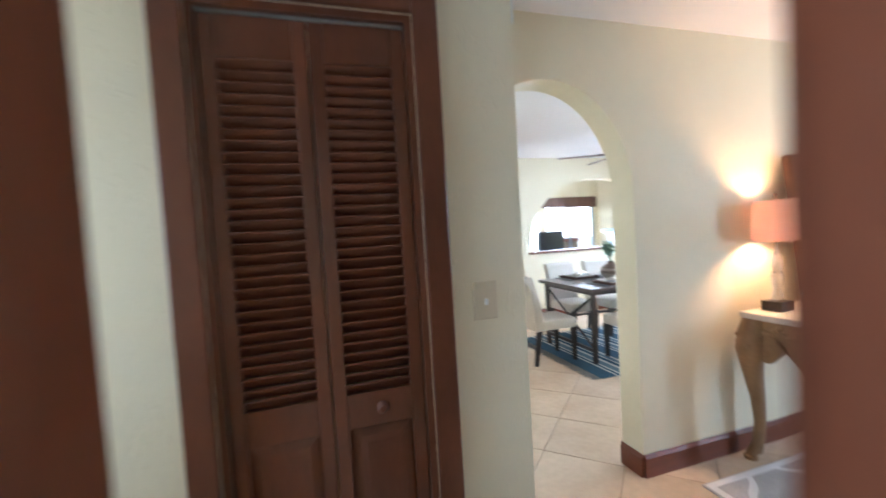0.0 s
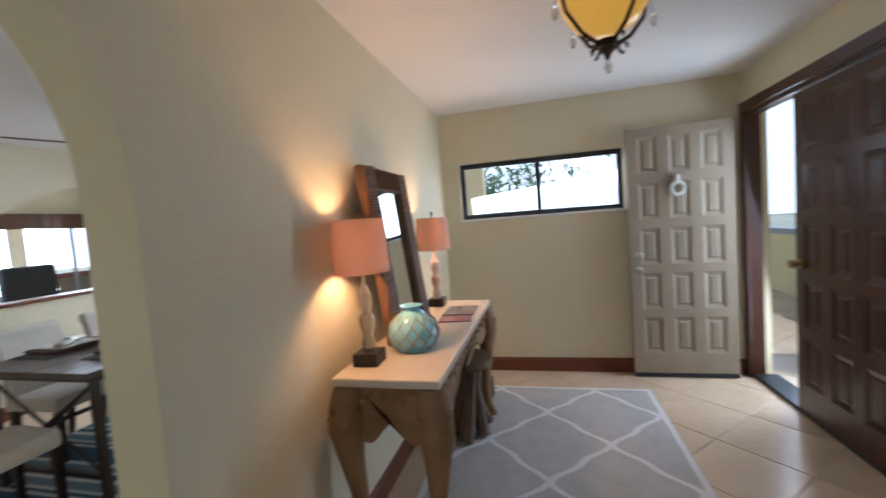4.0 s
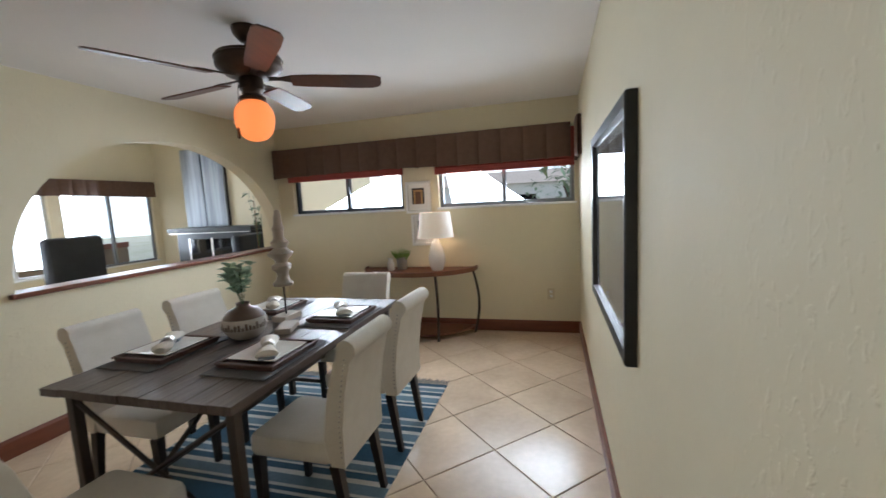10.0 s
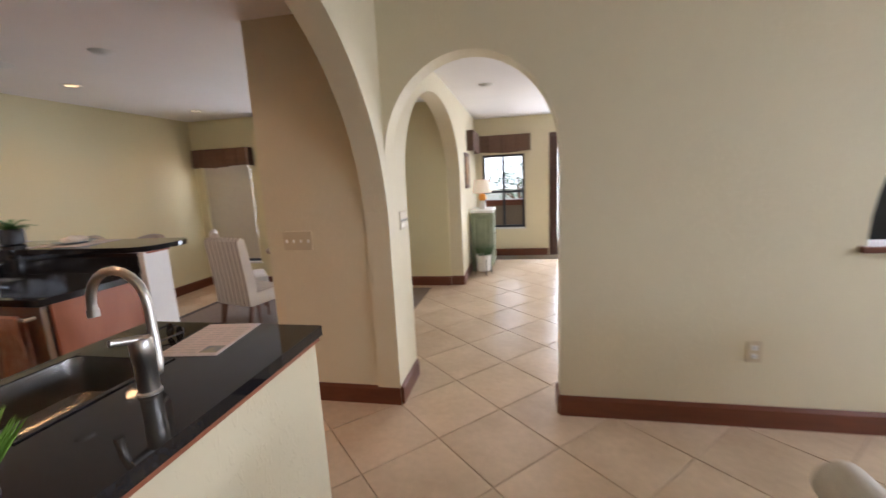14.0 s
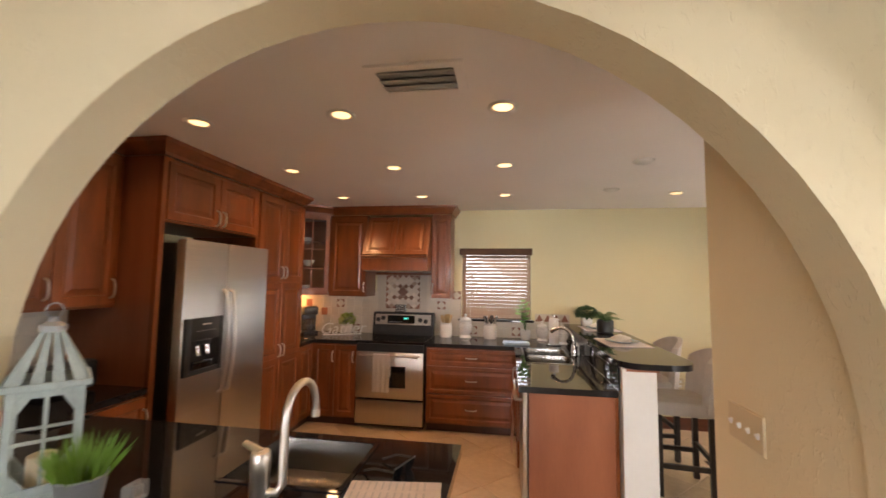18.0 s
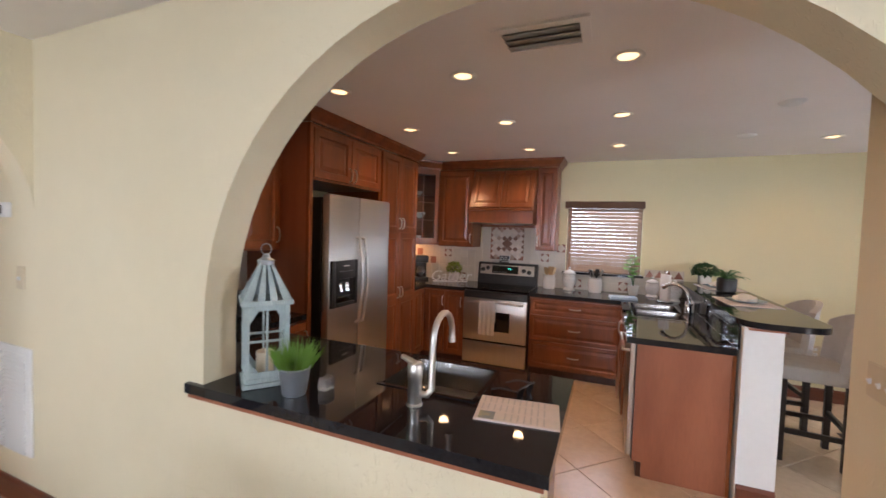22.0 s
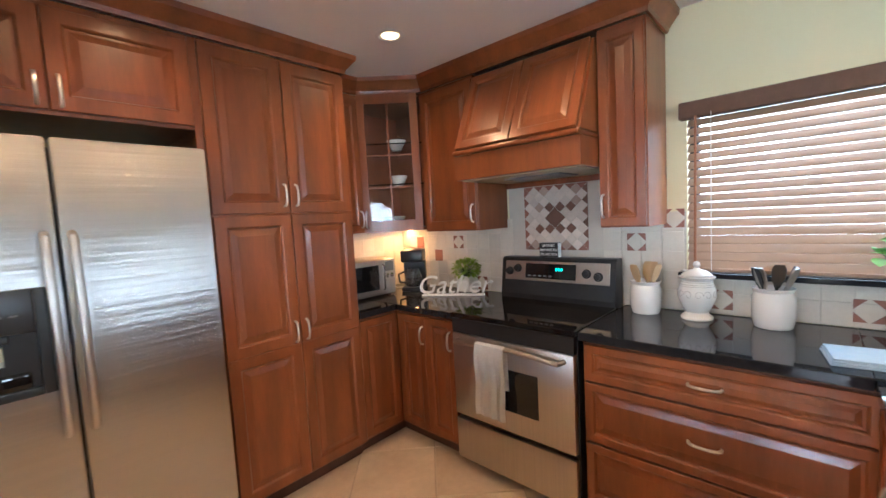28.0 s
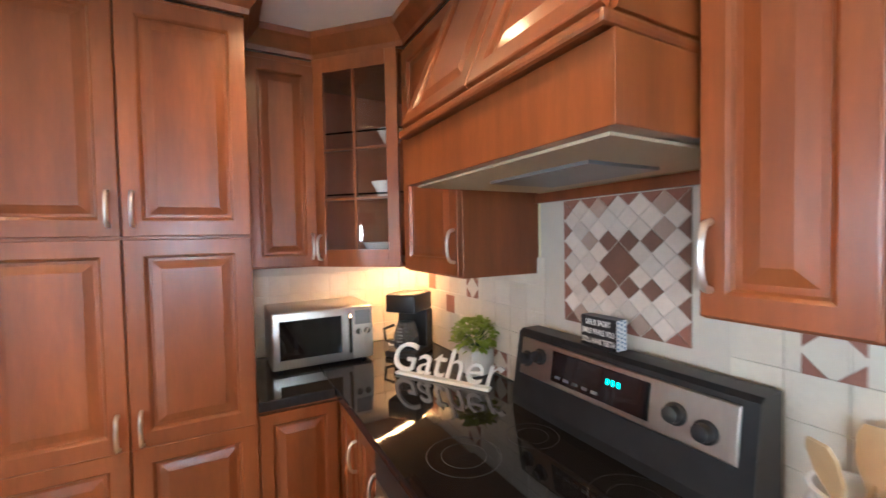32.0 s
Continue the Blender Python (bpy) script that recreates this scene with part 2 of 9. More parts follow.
def box(bm, x0, y0, z0, x1, y1, z1, bevel=0.0):
    x0, x1, y0, y1, z0, z1 = min(x0, x1), max(x0, x1), min(y0, y1), max(y0, y1), min(z0, z1), max(z0, z1)
    v = [bm.verts.new(c) for c in ((x0, y0, z0), (x1, y0, z0), (x1, y1, z0), (x0, y1, z0), (x0, y0, z1), (x1, y0, z1), (x1, y1, z1), (x0, y1, z1))]
    f = [bm.faces.new([v[i] for i in q]) for q in ((3, 2, 1, 0), (4, 5, 6, 7), (0, 1, 5, 4), (1, 2, 6, 5), (2, 3, 7, 6), (3, 0, 4, 7))]
    if bevel:
        e = list({e for q in f for e in q.edges})
        bmesh.ops.bevel(bm, geom=e, offset=bevel, segments=2, profile=0.5, affect="EDGES")
    return bm


def mesh_of(name, bm, material, smooth=False):
    me = bpy.data.meshes.new(name)
    bmesh.ops.recalc_face_normals(bm, faces=bm.faces)
    bm.to_mesh(me)
    bm.free()
    for m in material if isinstance(material, (list, tuple)) else (material,):
        me.materials.append(m)
    if smooth:
        for p in me.polygons:
            p.use_smooth = True
        me.set_sharp_from_angle(angle=radians(40))
    return me


def part(name, bm, material, parent, label="", smooth=False, m=None):
    ob = new(name, mesh_of(name, bm, material, smooth))
    if parent is not None:
        ob.parent = parent
    if m is not None:
        ob.matrix_basis = m
    if label:
        ob["label"] = label
    return ob


def thing(name, at, label, category, group="", rz=0.0):
    ob = new(name)
    ob.empty_display_size = 0.1
    ob.matrix_basis = pose(*at, 0, 0, rz)
    return tagged(ob, label, category, group)


def solid(name, bm, material, label="", category="", kind="", group="", smooth=False, m=None):
    ob = part(name, bm, material, None, smooth=smooth, m=m)
    return tagged(ob, label, category, group, kind)


def boxed(*a, bevel=0.0):
    return box(bmesh.new(), *a, bevel=bevel)


def prism(outline, axis, a, b):
    """A flat outline, given in the two other axes in order, drawn out along axis from a to b."""
    bm = bmesh.new()

    def at(u, v, w):
        return {"x": (w, u, v), "y": (u, w, v), "z": (u, v, w)}[axis]
    lo = [bm.verts.new(at(u, v, a)) for u, v in outline]
    hi = [bm.verts.new(at(u, v, b)) for u, v in outline]
    k = len(outline)
    caps = [bm.faces.new(lo), bm.faces.new(hi[::-1])]
    for i in range(k):
        bm.faces.new((lo[i], hi[i], hi[(i + 1) % k], lo[(i + 1) % k]))
    bmesh.ops.triangulate(bm, faces=caps)
    return bm


def arc(c, a, spring, b, n=28, t0=0.0, t1=180.0):
    """Points of a half ellipse from its left foot over the top to its right foot."""
    return [(c - a * math.cos(radians(t0 + (t1 - t0) * i / n)), spring + b * math.sin(radians(t0 + (t1 - t0) * i / n))) for i in range(n + 1)]


def lathe(profile, n=24, cx=0.0, cy=0.0, hollow=False):
    """A turned shape from (radius, height) pairs; hollow: the profile runs round a wall and the middle stays open."""
    bm = bmesh.new()
    rings = []
    for r, z in profile:
        rings.append([bm.verts.new((cx + r * math.cos(2 * math.pi * i / n), cy + r * math.sin(2 * math.pi * i / n), z)) for i in range(n)] if r > 1e-5
                     else [bm.verts.new((cx, cy, z))])
    for p, q in zip(rings, rings[1:] + rings[:1] if hollow else rings[1:]):
        for i in range(n):
            j = (i + 1) % n
            if len(p) == 1 and len(q) == 1:
                continue
            if len(p) == 1:
                bm.faces.new((p[0], q[i], q[j]))
            elif len(q) == 1:
                bm.faces.new((p[i], p[j], q[0]))
            else:
                bm.faces.new((p[i], p[j], q[j], q[i]))
    for r, flip in ((rings[0], True), (rings[-1], False)):
        if len(r) > 1 and not hollow:
            bm.faces.new(r[::-1] if flip else r)
    return bm


def tube(bm, pts, r, n=10, r1=None):
    """A round bar along points, tapering from r to r1."""
    pts = [Vector(p) for p in pts]
    rings, up = [], None
    for i, p in enumerate(pts):
        d = (pts[min(i + 1, len(pts) - 1)] - pts[max(i - 1, 0)]).normalized()
        if up is None:
            up = d.orthogonal().normalized()
        up = (up - d * up.dot(d)).normalized()
        side = d.cross(up)
        rr = r + ((r1 if r1 is not None else r) - r) * i / max(1, len(pts) - 1)
        rings.append([bm.verts.new(p + rr * (math.cos(2 * math.pi * k / n) * up + math.sin(2 * math.pi * k / n) * side)) for k in range(n)])
    for p, q in zip(rings, rings[1:]):
        for i in range(n):
            j = (i + 1) % n
            bm.faces.new((p[i], p[j], q[j], q[i]))
    bm.faces.new(rings[0][::-1])
    bm.faces.new(rings[-1])
    return bm


def moved(bm, m):
    bmesh.ops.transform(bm, matrix=m, verts=bm.verts)
    return bm


def basis(origin, u, n):
    """Local x along u, local y against n (into the wall), local z up: a front seen from outside."""
    u, n = Vector(u).normalized(), Vector(n).normalized()
    m = Matrix((u, -n, Vector((0, 0, 1)))).transposed().to_4x4()
    m.translation = Vector(origin)
    return m


def rings_panel(w, h, rings):
    """Nested rectangles (inset, depth outward) lofted into a moulded front, in local x-z, outward is -y."""
    bm = bmesh.new()
    loops = []
    for i, d in rings:
        loops.append([bm.verts.new(c) for c in ((i, -d, i), (w - i, -d, i), (w - i, -d, h - i), (i, -d, h - i))])
    for p, q in zip(loops, loops[1:]):
        for k in range(4):
            j = (k + 1) % 4
            bm.faces.new((p[k], p[j], q[j], q[k]))
    bm.faces.new(loops[0][::-1])
    bm.faces.new(loops[-1])
    return bm


def raised(w, h, f=0.058):
    f = min(f, w * 0.28, h * 0.28)
    return rings_panel(w, h, [(0, 0), (0, 0.017), (0.003, 0.02), (f - 0.006, 0.02), (f, 0.016), (f + 0.004, 0.009), (f + 0.014, 0.009), (min(f + 0.04, w / 2 - 0.012, h / 2 - 0.012), 0.017)])


def bar_handle(length=0.11, r=0.006, out=0.03):
    """An arched pull, upright, centred on its origin, outward is -y."""
    pts = [(0, 0, -length / 2)] + [(0, -out * math.sin(math.pi * i / 10) ** 0.6, -length / 2 * math.cos(math.pi * i / 10)) for i in range(1, 10)] + [(0, 0, length / 2)]
    return tube(bmesh.new(), pts, r, 8)


# ---------------- setting: floor, walls, ceilings ----------------
ZC, ZK = 2.44, 2.41
WX, WN = 1.52, 6.68          # east face of the kitchen wall, south face of the living-room wall
SX, SD, SF = 6.635, 3.12, 2.96  # east dining wall, south dining wall face, foyer side of it
KX, KS = -2.40, 3.20         # kitchen window wall, fridge wall
NL = 11.65                   # living room's far wall


def structure(name, bm, material, label, smooth=False):
    return solid(name, bm, material, label, kind="structure", smooth=smooth)


structure("floor_base", boxed(-3.2, -2.6, -0.2, 9.6, 11.3, -0.006), M_GROUT, "grey-brown grout bed under the floor tiles")
def arch_wall(name, axis, a, b, u0, u1, z1, openings, label, steps=()):
    """A wall along the other axis. openings: (centre, half width, spring, rise, bottom); steps: (from, to, bottom) where the foot is raised."""
    bm = bmesh.new()
    cuts = {u0, u1}
    for c, w, spring, rise, bottom, *_ in openings:
        cuts |= {round(p[0], 5) for p in arc(c, w, spring, rise, 32)}
    for st in steps:
        cuts |= {st[0], st[1]}
    cuts = sorted(q for q in cuts if u0 <= q <= u1)

    def slab(p, q, lo_p, lo_q, hi_p, hi_q):
        vs = []
        for w in (a, b):
            for u, z in ((p, lo_p), (q, lo_q), (q, hi_q), (p, hi_p)):
                vs.append(bm.verts.new((w, u, z) if axis == "x" else (u, w, z)))
        for f in ((0, 1, 2, 3), (7, 6, 5, 4), (0, 4, 5, 1), (1, 5, 6, 2), (2, 6, 7, 3), (3, 7, 4, 0)):
            bm.faces.new([vs[i] for i in f])
    for p, q in zip(cuts, cuts[1:]):
        mid = (p + q) / 2
        hit = [o for o in openings if abs(mid - o[0]) < o[1]]
        if not hit:
            slab(p, q, 0, 0, z1, z1)
            continue
        c, w, spring, rise, bottom = hit[0][:5]
        ex = [hit[0][5] if len(hit[0]) > 5 and u < c else 2.0 for u in (p, q)]
        hp, hq = [spring + rise * max(0, 1 - (abs(u - c) / w) ** k) ** (1 / k) for u, k in zip((p, q), ex)]
        slab(p, q, hp, hq, z1, z1)
        for st in steps:
            if st[0] <= mid <= st[1]:
                bottom = st[2]
        if bottom:
            slab(p, q, 0, 0, bottom, bottom)
    same = {}
    for f in bm.faces:
        same.setdefault(tuple(sorted(tuple(round(x, 4) for x in v.co) for v in f.verts)), []).append(f)
    bmesh.ops.delete(bm, geom=[f for fs in same.values() if len(fs) > 1 for f in fs], context="FACES")
    bmesh.ops.remove_doubles(bm, verts=bm.verts, dist=0.0004)
    return structure(name, bm, M_WALL, label)


arch_wall("wall_foyer_north", "y", SF, SD, WX, SX, ZC, [(2.015, 0.4949, 1.55, 0.575, 0)], "cream textured plaster wall with a round-topped archway")
arch_wall("wall_kitchen_pass", "x", WX - 0.15, WX, KS - 0.2, WN, ZC, [(5.52, 1.15, 1.15, 1.135, 0)], "cream plaster wall with a wide arched pass-through to the kitchen", [(4.37, 5.70, 0.866)])
arch_wall("wall_living", "y", WN, WN + 0.16, WX - 0.17, 9.3, ZC + 1.4, [(2.018, 0.4979, 1.55, 0.57, 0), (5.30, 1.33, 1.01, 1.10, 0.978, 2.25)], "cream plaster wall with a round archway and an arched opening over a sill")
arch_wall("wall_nook", "x", WX - 0.17, WX, WN + 0.16, NL, ZC + 0.2, [(8.36, 1.27, 1.45, 0.78, 0)], "cream plaster wall with a wide arch to the breakfast nook")
structure("wall_switch_pier", boxed(0.69, WN, 0, WX - 0.17, WN + 0.16, ZC), M_WALL, "cream plaster pier beside the kitchen archway")


def wall_with_windows(name, axis, a, b, u0, u1, z1, holes, label, material=M_WALL):
    """A wall along the other axis from u0 to u1 with rectangular openings (u0, u1, z0, z1), made of butted blocks in one mesh."""
    bm = bmesh.new()
    cuts = sorted({u0, u1, *[h[0] for h in holes], *[h[1] for h in holes]})
    for p, q in zip(cuts, cuts[1:]):
        inside = sorted([h for h in holes if h[0] <= p + 1e-6 and h[1] >= q - 1e-6], key=lambda h: h[2])
        z = 0.0
        for h in inside + [(0, 0, z1, z1)]:
            if h[2] - z > 1e-4:
                if axis == "x":
                    box(bm, a, p, z, b, q, h[2])
                else:
                    box(bm, p, a, z, q, b, h[2])
            z = h[3]
    bmesh.ops.remove_doubles(bm, verts=bm.verts, dist=0.0005)
    seen = {}
    for f in list(bm.faces):
        k = tuple(sorted(v.index for v in f.verts))
        seen.setdefault(tuple(sorted((round(v.co.x, 3), round(v.co.y, 3), round(v.co.z, 3)) for v in f.verts)), []).append(f)
    bmesh.ops.delete(bm, geom=[f for fs in seen.values() if len(fs) > 1 for f in fs], context="FACES")
    return structure(name, bm, material, label)


DW = [(3.165, 4.61, 1.395, 1.90), (5.03, 6.475, 1.395, 1.90)]
wall_with_windows("wall_dining_east", "x", SX, SX + 0.18, SD - 0.4, WN + 0.3, ZC + 0.1, DW, "cream plaster wall with two high slider windows")
FW = (1.36, 2.79, 1.445, 1.965)
wall_with_windows("wall_foyer_east", "x", 5.53, 5.71, 0.30, SF, ZC, [FW], "cream plaster wall with a high slider window")
wall_with_windows("wall_entry", "y", 0.38, 0.48, 3.79, 5.53, ZC, [(4.02, 5.48, 0, 2.12)], "cream plaster wall with the double entry door")
structure("wall_entry_return", boxed(3.79, -2.4, 0, 3.95, 0.38, ZC), M_WALL, "cream plaster return wall of the side hall")
structure("wall_entry_header", boxed(1.43, 0.38, 2.15, 3.79, 0.48, ZC), M_WALL, "plaster header over the side hall")
structure("wall_hall_end", boxed(1.35, -2.4, 0, 3.79, -2.2, ZC), M_WALL, "plaster end wall of the side hall")
structure("wall_hall_west", boxed(1.35, -2.2, 0, 1.43, 1.18, ZC), M_WALL, "plaster side wall of the hall")
wall_with_windows("wall_start_doorway", "y", 1.18, 1.30, -0.6, 1.43, ZC, [(0.22, 1.10, 0, 2.06)], "plaster wall with a dark wood doorway")
structure("wall_start_stub", boxed(-0.6, 1.50, 0, 0.68, 1.62, ZC), M_WALL, "short plaster wall beside the first doorway")
structure("wall_start_room", boxed(-0.6, -1.2, 0, 1.35, -1.05, ZC), M_WALL, "plaster wall of the first room")
wall_with_windows("wall_start_west", "x", -0.75, -0.6, -1.2, 3.0, ZC, [(-0.5, 0.9, 1.0, 2.05), (1.74, 2.26, 1.0, 2.05)], "plaster wall of the first room with two unseen openings added for light")
wall_with_windows("wall_closet", "y", 2.37, 2.47, -0.6, WX, ZC, [(0.61, 1.195, 0, 2.045)], "cream plaster closet wall")
structure("wall_grille", boxed(WX - 0.12, 2.47, 0, WX, KS - 0.2, ZC), M_WALL, "cream plaster wall with the return air grille")
structure("wall_fridge", boxed(KX - 0.15, KS - 0.2, 0, WX - 0.15, KS, ZC), M_WALL2, "painted kitchen wall behind the fridge")
KW = (5.36, 6.17, 1.12, 1.93)
wall_with_windows("wall_kitchen_west", "x", KX - 0.15, KX, KS, 9.6, ZC + 0.1, [KW], "painted kitchen wall with a blind window", M_WALL2)
wall_with_windows("wall_nook_north", "y", 9.6, 9.75, KX - 0.15, WX - 0.17, ZC + 0.1, [(-2.28, -1.50, 0.35, 2.0), (-1.24, -0.44, 0, 2.05)], "painted nook wall with window and glazed door", M_WALL2)
LIV = [(1.63, 2.36, 0.51, 1.80), (2.81, 3.62, 0, 2.09), (6.07, 7.13, 0.55, 2.16), (7.33, 9.0, 0.55, 2.16)]
wall_with_windows("wall_living_north", "y", NL, NL + 0.16, WX - 0.17, 9.3, 3.9, LIV, "cream plaster wall with windows and terrace door")
structure("wall_living_east", boxed(9.14, WN + 0.16, 0, 9.3, NL, 3.9), M_WALL, "cream plaster wall behind the fireplace")

structure("ceiling_dining", boxed(WX - 0.15, SD, ZC, SX, WN, ZC + 0.1), M_CEIL, "off-white painted ceiling")
structure("ceiling_foyer", boxed(-0.75, -2.4, ZC, 5.71, SD, ZC + 0.12), M_CEIL, "off-white painted ceiling")
structure("ceiling_kitchen", boxed(KX, KS, ZK, WX - 0.15, 9.6, ZK + 0.1), M_CEIL, "off-white painted kitchen ceiling with recessed lights")
structure("ceiling_living", prism([(WX - 0.17, 2.42), (3.0, 2.42), (9.3, 3.6), (9.3, 3.7), (3.0, 2.52), (WX - 0.17, 2.52)], "y", WN + 0.16, NL), M_CEIL, "off-white sloping ceiling")
structure("ground", boxed(-60, -60, -0.5, 60, 60, -0.25), mat("pale_outdoor_ground", (0.42, 0.40, 0.34), (0.3, 0.32, 0.22), 0.9, scale=0.4), "pale ground outside the house")

# ---------------- baseboards ----------------


def baseboard(x0, y0, x1, y1, n, h=0.125, t=0.016):
    """A stained board along a wall foot from point to point; n is the side into the room."""
    d = Vector((x1 - x0, y1 - y0, 0))
    m = basis((x0, y0, 0), d, (*n, 0))
    L = d.length
    bm = bmesh.new()
    prof = [(0, 0), (-t, 0), (-t, h - 0.02), (-t * 0.55, h - 0.006), (-t * 0.4, h), (0, h)]
    a = [bm.verts.new((0, y, z)) for y, z in prof]
    b = [bm.verts.new((L, y, z)) for y, z in prof]
    for i in range(len(prof)):
        j = (i + 1) % len(prof)
        bm.faces.new((a[i], b[i], b[j], a[j]))
    bm.faces.new(a[::-1])
    bm.faces.new(b)
    return tagged(part("baseboard", moved(bm, m), M_TRIM, None), "dark red-brown stained baseboard", kind="structure")


for seg in ((2.516, WN, SX, WN, (0, -1)), (2.51, SD, SX, SD, (0, 1)), (SX, SD, SX, WN, (-1, 0)), (WX, KS - 0.2, WX, 5.70, (1, 0)),
            (0.69, WN, WX, WN, (0, -1)), (WX, WN, WX, 7.09, (1, 0)), (WX, 9.63, WX, NL, (1, 0)), (WX, NL, 2.76, NL, (0, -1)), (3.67, NL, 9.1, NL, (0, -1)),
            (2.51, SF, 5.53, SF, (0, -1)), (5.53, 0.48, 5.53, SF, (-1, 0)), (3.79, 0.48, 3.95, 0.48, (0, 1)), (3.79, -2.2, 3.79, 0.48, (-1, 0)),
            (WX, 2.37, WX, KS - 0.2, (1, 0)), (1.272, 2.37, WX, 2.37, (0, -1)), (-0.6, 2.37, 0.533, 2.37, (0, -1)), (1.20, 1.30, 1.43, 1.30, (0, 1)), (1.43, -2.2, 1.43, 1.30, (1, 0)),
            (KX, 6.8, KX, 9.6, (1, 0)), (KX, 9.6, -1.3, 9.6, (0, -1)), (-0.38, 9.6, WX - 0.17, 9.6, (0, -1)), (-0.175, 6.585, -0.175, 6.77, (1, 0)), (2.516, WN, 2.516, WN + 0.16, (-1, 0)), (2.51, SF, 2.51, SD, (-1, 0)), (0.69, WN, 0.69, WN + 0.16, (-1, 0)),
            (WX - 0.15, 5.70, WX, 5.70, (0, 1)), (WX - 0.17, 9.63, WX, 9.63, (0, -1))):
    baseboard(*seg)

# ---------------- windows and doors ----------------


def slider_window(name, axis, plane, u0, u1, z0, z1, out, frame_mat, label, glass=M_GLASS, sill=True, bars=(0.5,)):
    """A framed window in a wall opening. out: the sign along the axis towards the outdoors; plane: the inner wall face."""
    w = tagged(new(name), label, kind="structure")
    lo, hi = plane + out * 0.06, plane + out * 0.11

    def b(p, q, r, s, a=lo, c=hi):
        return boxed(a, p, r, c, q, s, bevel=0.004) if axis == "x" else boxed(p, a, r, q, c, s, bevel=0.004)
    f = 0.04
    for nm, g in (("bottom_rail", (u0, u1, z0, z0 + f)), ("top_rail", (u0, u1, z1 - f, z1)), ("stile", (u0, u0 + f, z0 + f, z1 - f)), ("stile", (u1 - f, u1, z0 + f, z1 - f))):
        part(nm, b(*g), frame_mat, w)
    cuts = [u0 + f] + [u0 + (u1 - u0) * k for k in bars] + [u1 - f]
    for k in cuts[1:-1]:
        part("mullion", b(k - 0.022, k + 0.022, z0 + f, z1 - f, plane + out * 0.05, plane + out * 0.115), frame_mat, w)
    for p, q in zip(cuts, cuts[1:]):
        o = part("pane", b(p, q, z0 + f, z1 - f, plane + out * 0.083, plane + out * 0.087), glass, w)
        o.visible_shadow = False
    if sill:
        part("sill", b(u0 - 0.02, u1 + 0.02, z0 - 0.022, z0 + 0.002, plane - out * 0.015, plane + out * 0.06), M_WHITE, w, "white painted sill")
    return w


slider_window("window_1", "x", SX, 5.03, 6.475, 1.395, 1.90, 1, M_ALU, "high dark bronze slider window in the dining wall")
slider_window("window_2", "x", SX, 3.165, 4.61, 1.395, 1.90, 1, M_GREYALU, "high grey slider window in the dining wall")
slider_window("window_3", "x", 5.53, 1.36, 2.79, 1.445, 1.965, 1, M_ALU, "high dark bronze slider window in the foyer")
slider_window("window_4", "x", KX, 5.36, 6.17, 1.12, 1.93, -1, M_ALU, "kitchen window behind a wooden blind", bars=())
slider_window("window_5", "y", NL, 1.63, 2.36, 0.51, 1.80, 1, M_ALU, "dark framed window beyond the archway")
part("meeting_rail", boxed(1.67, NL + 0.055, 1.13, 2.32, NL + 0.112, 1.17), M_ALU, bpy.data.objects["window_5"])
slider_window("window_6", "y", NL, 6.07, 7.13, 0.55, 2.16, 1, M_WHITE, "bright living-room window")
slider_window("window_7", "y", NL, 7.33, 9.0, 0.55, 2.16, 1, M_GREYALU, "bright living-room window")
# two unseen windows, added only to hold the fill lamps
slider_window("window_9", "x", -0.6, -0.5, 0.9, 1.0, 2.05, -1, M_ALU, "unseen window added to light the first room")
slider_window("window_10", "x", -0.6, 1.74, 2.26, 1.0, 2.05, -1, M_ALU, "narrow unseen window added to light the closet hall", bars=())
slider_window("window_8", "y", 9.6, -2.28, -1.50, 0.35, 2.0, 1, M_ALU, "nook window with a pale shade")


def glazed_door(name, u0, u1, z1, y, rows, label):
    w = tagged(new(name), label, kind="structure")
    for nm, g in (("jamb", (u0 - 0.05, y - 0.02, 0, u0, y + 0.12, z1 + 0.05)), ("jamb", (u1, y - 0.02, 0, u1 + 0.05, y + 0.12, z1 + 0.05)), ("head", (u0, y - 0.02, z1, u1, y + 0.12, z1 + 0.05)),
                  ("stile", (u0, y + 0.03, 0, u0 + 0.10, y + 0.07, z1)), ("stile", (u1 - 0.10, y + 0.03, 0, u1, y + 0.07, z1)), ("bottom_rail", (u0 + 0.1, y + 0.03, 0, u1 - 0.1, y + 0.07, 0.24)), ("top_rail", (u0 + 0.1, y + 0.03, z1 - 0.1, u1 - 0.1, y + 0.07, z1))):
        part(nm, boxed(*g, bevel=0.004), M_DARKWOOD, w)
    for i in range(rows):
        z = 0.24 + (z1 - 0.34) * i / rows
        zz = 0.24 + (z1 - 0.34) * (i + 1) / rows
        o = part("pane", boxed(u0 + 0.1, y + 0.048, z, u1 - 0.1, y + 0.052, zz), M_GLASS, w)
        o.visible_shadow = False
        if i:
            part("glazing_bar", boxed(u0 + 0.1, y + 0.035, z - 0.012, u1 - 0.1, y + 0.065, z + 0.012), M_DARKWOOD, w)
    return w


glazed_door("door_3", 2.83, 3.60, 2.07, NL, 5, "dark wood glazed terrace door")
glazed_door("door_4", -1.22, -0.46, 2.02, 9.6, 5, "dark wood glazed nook door")


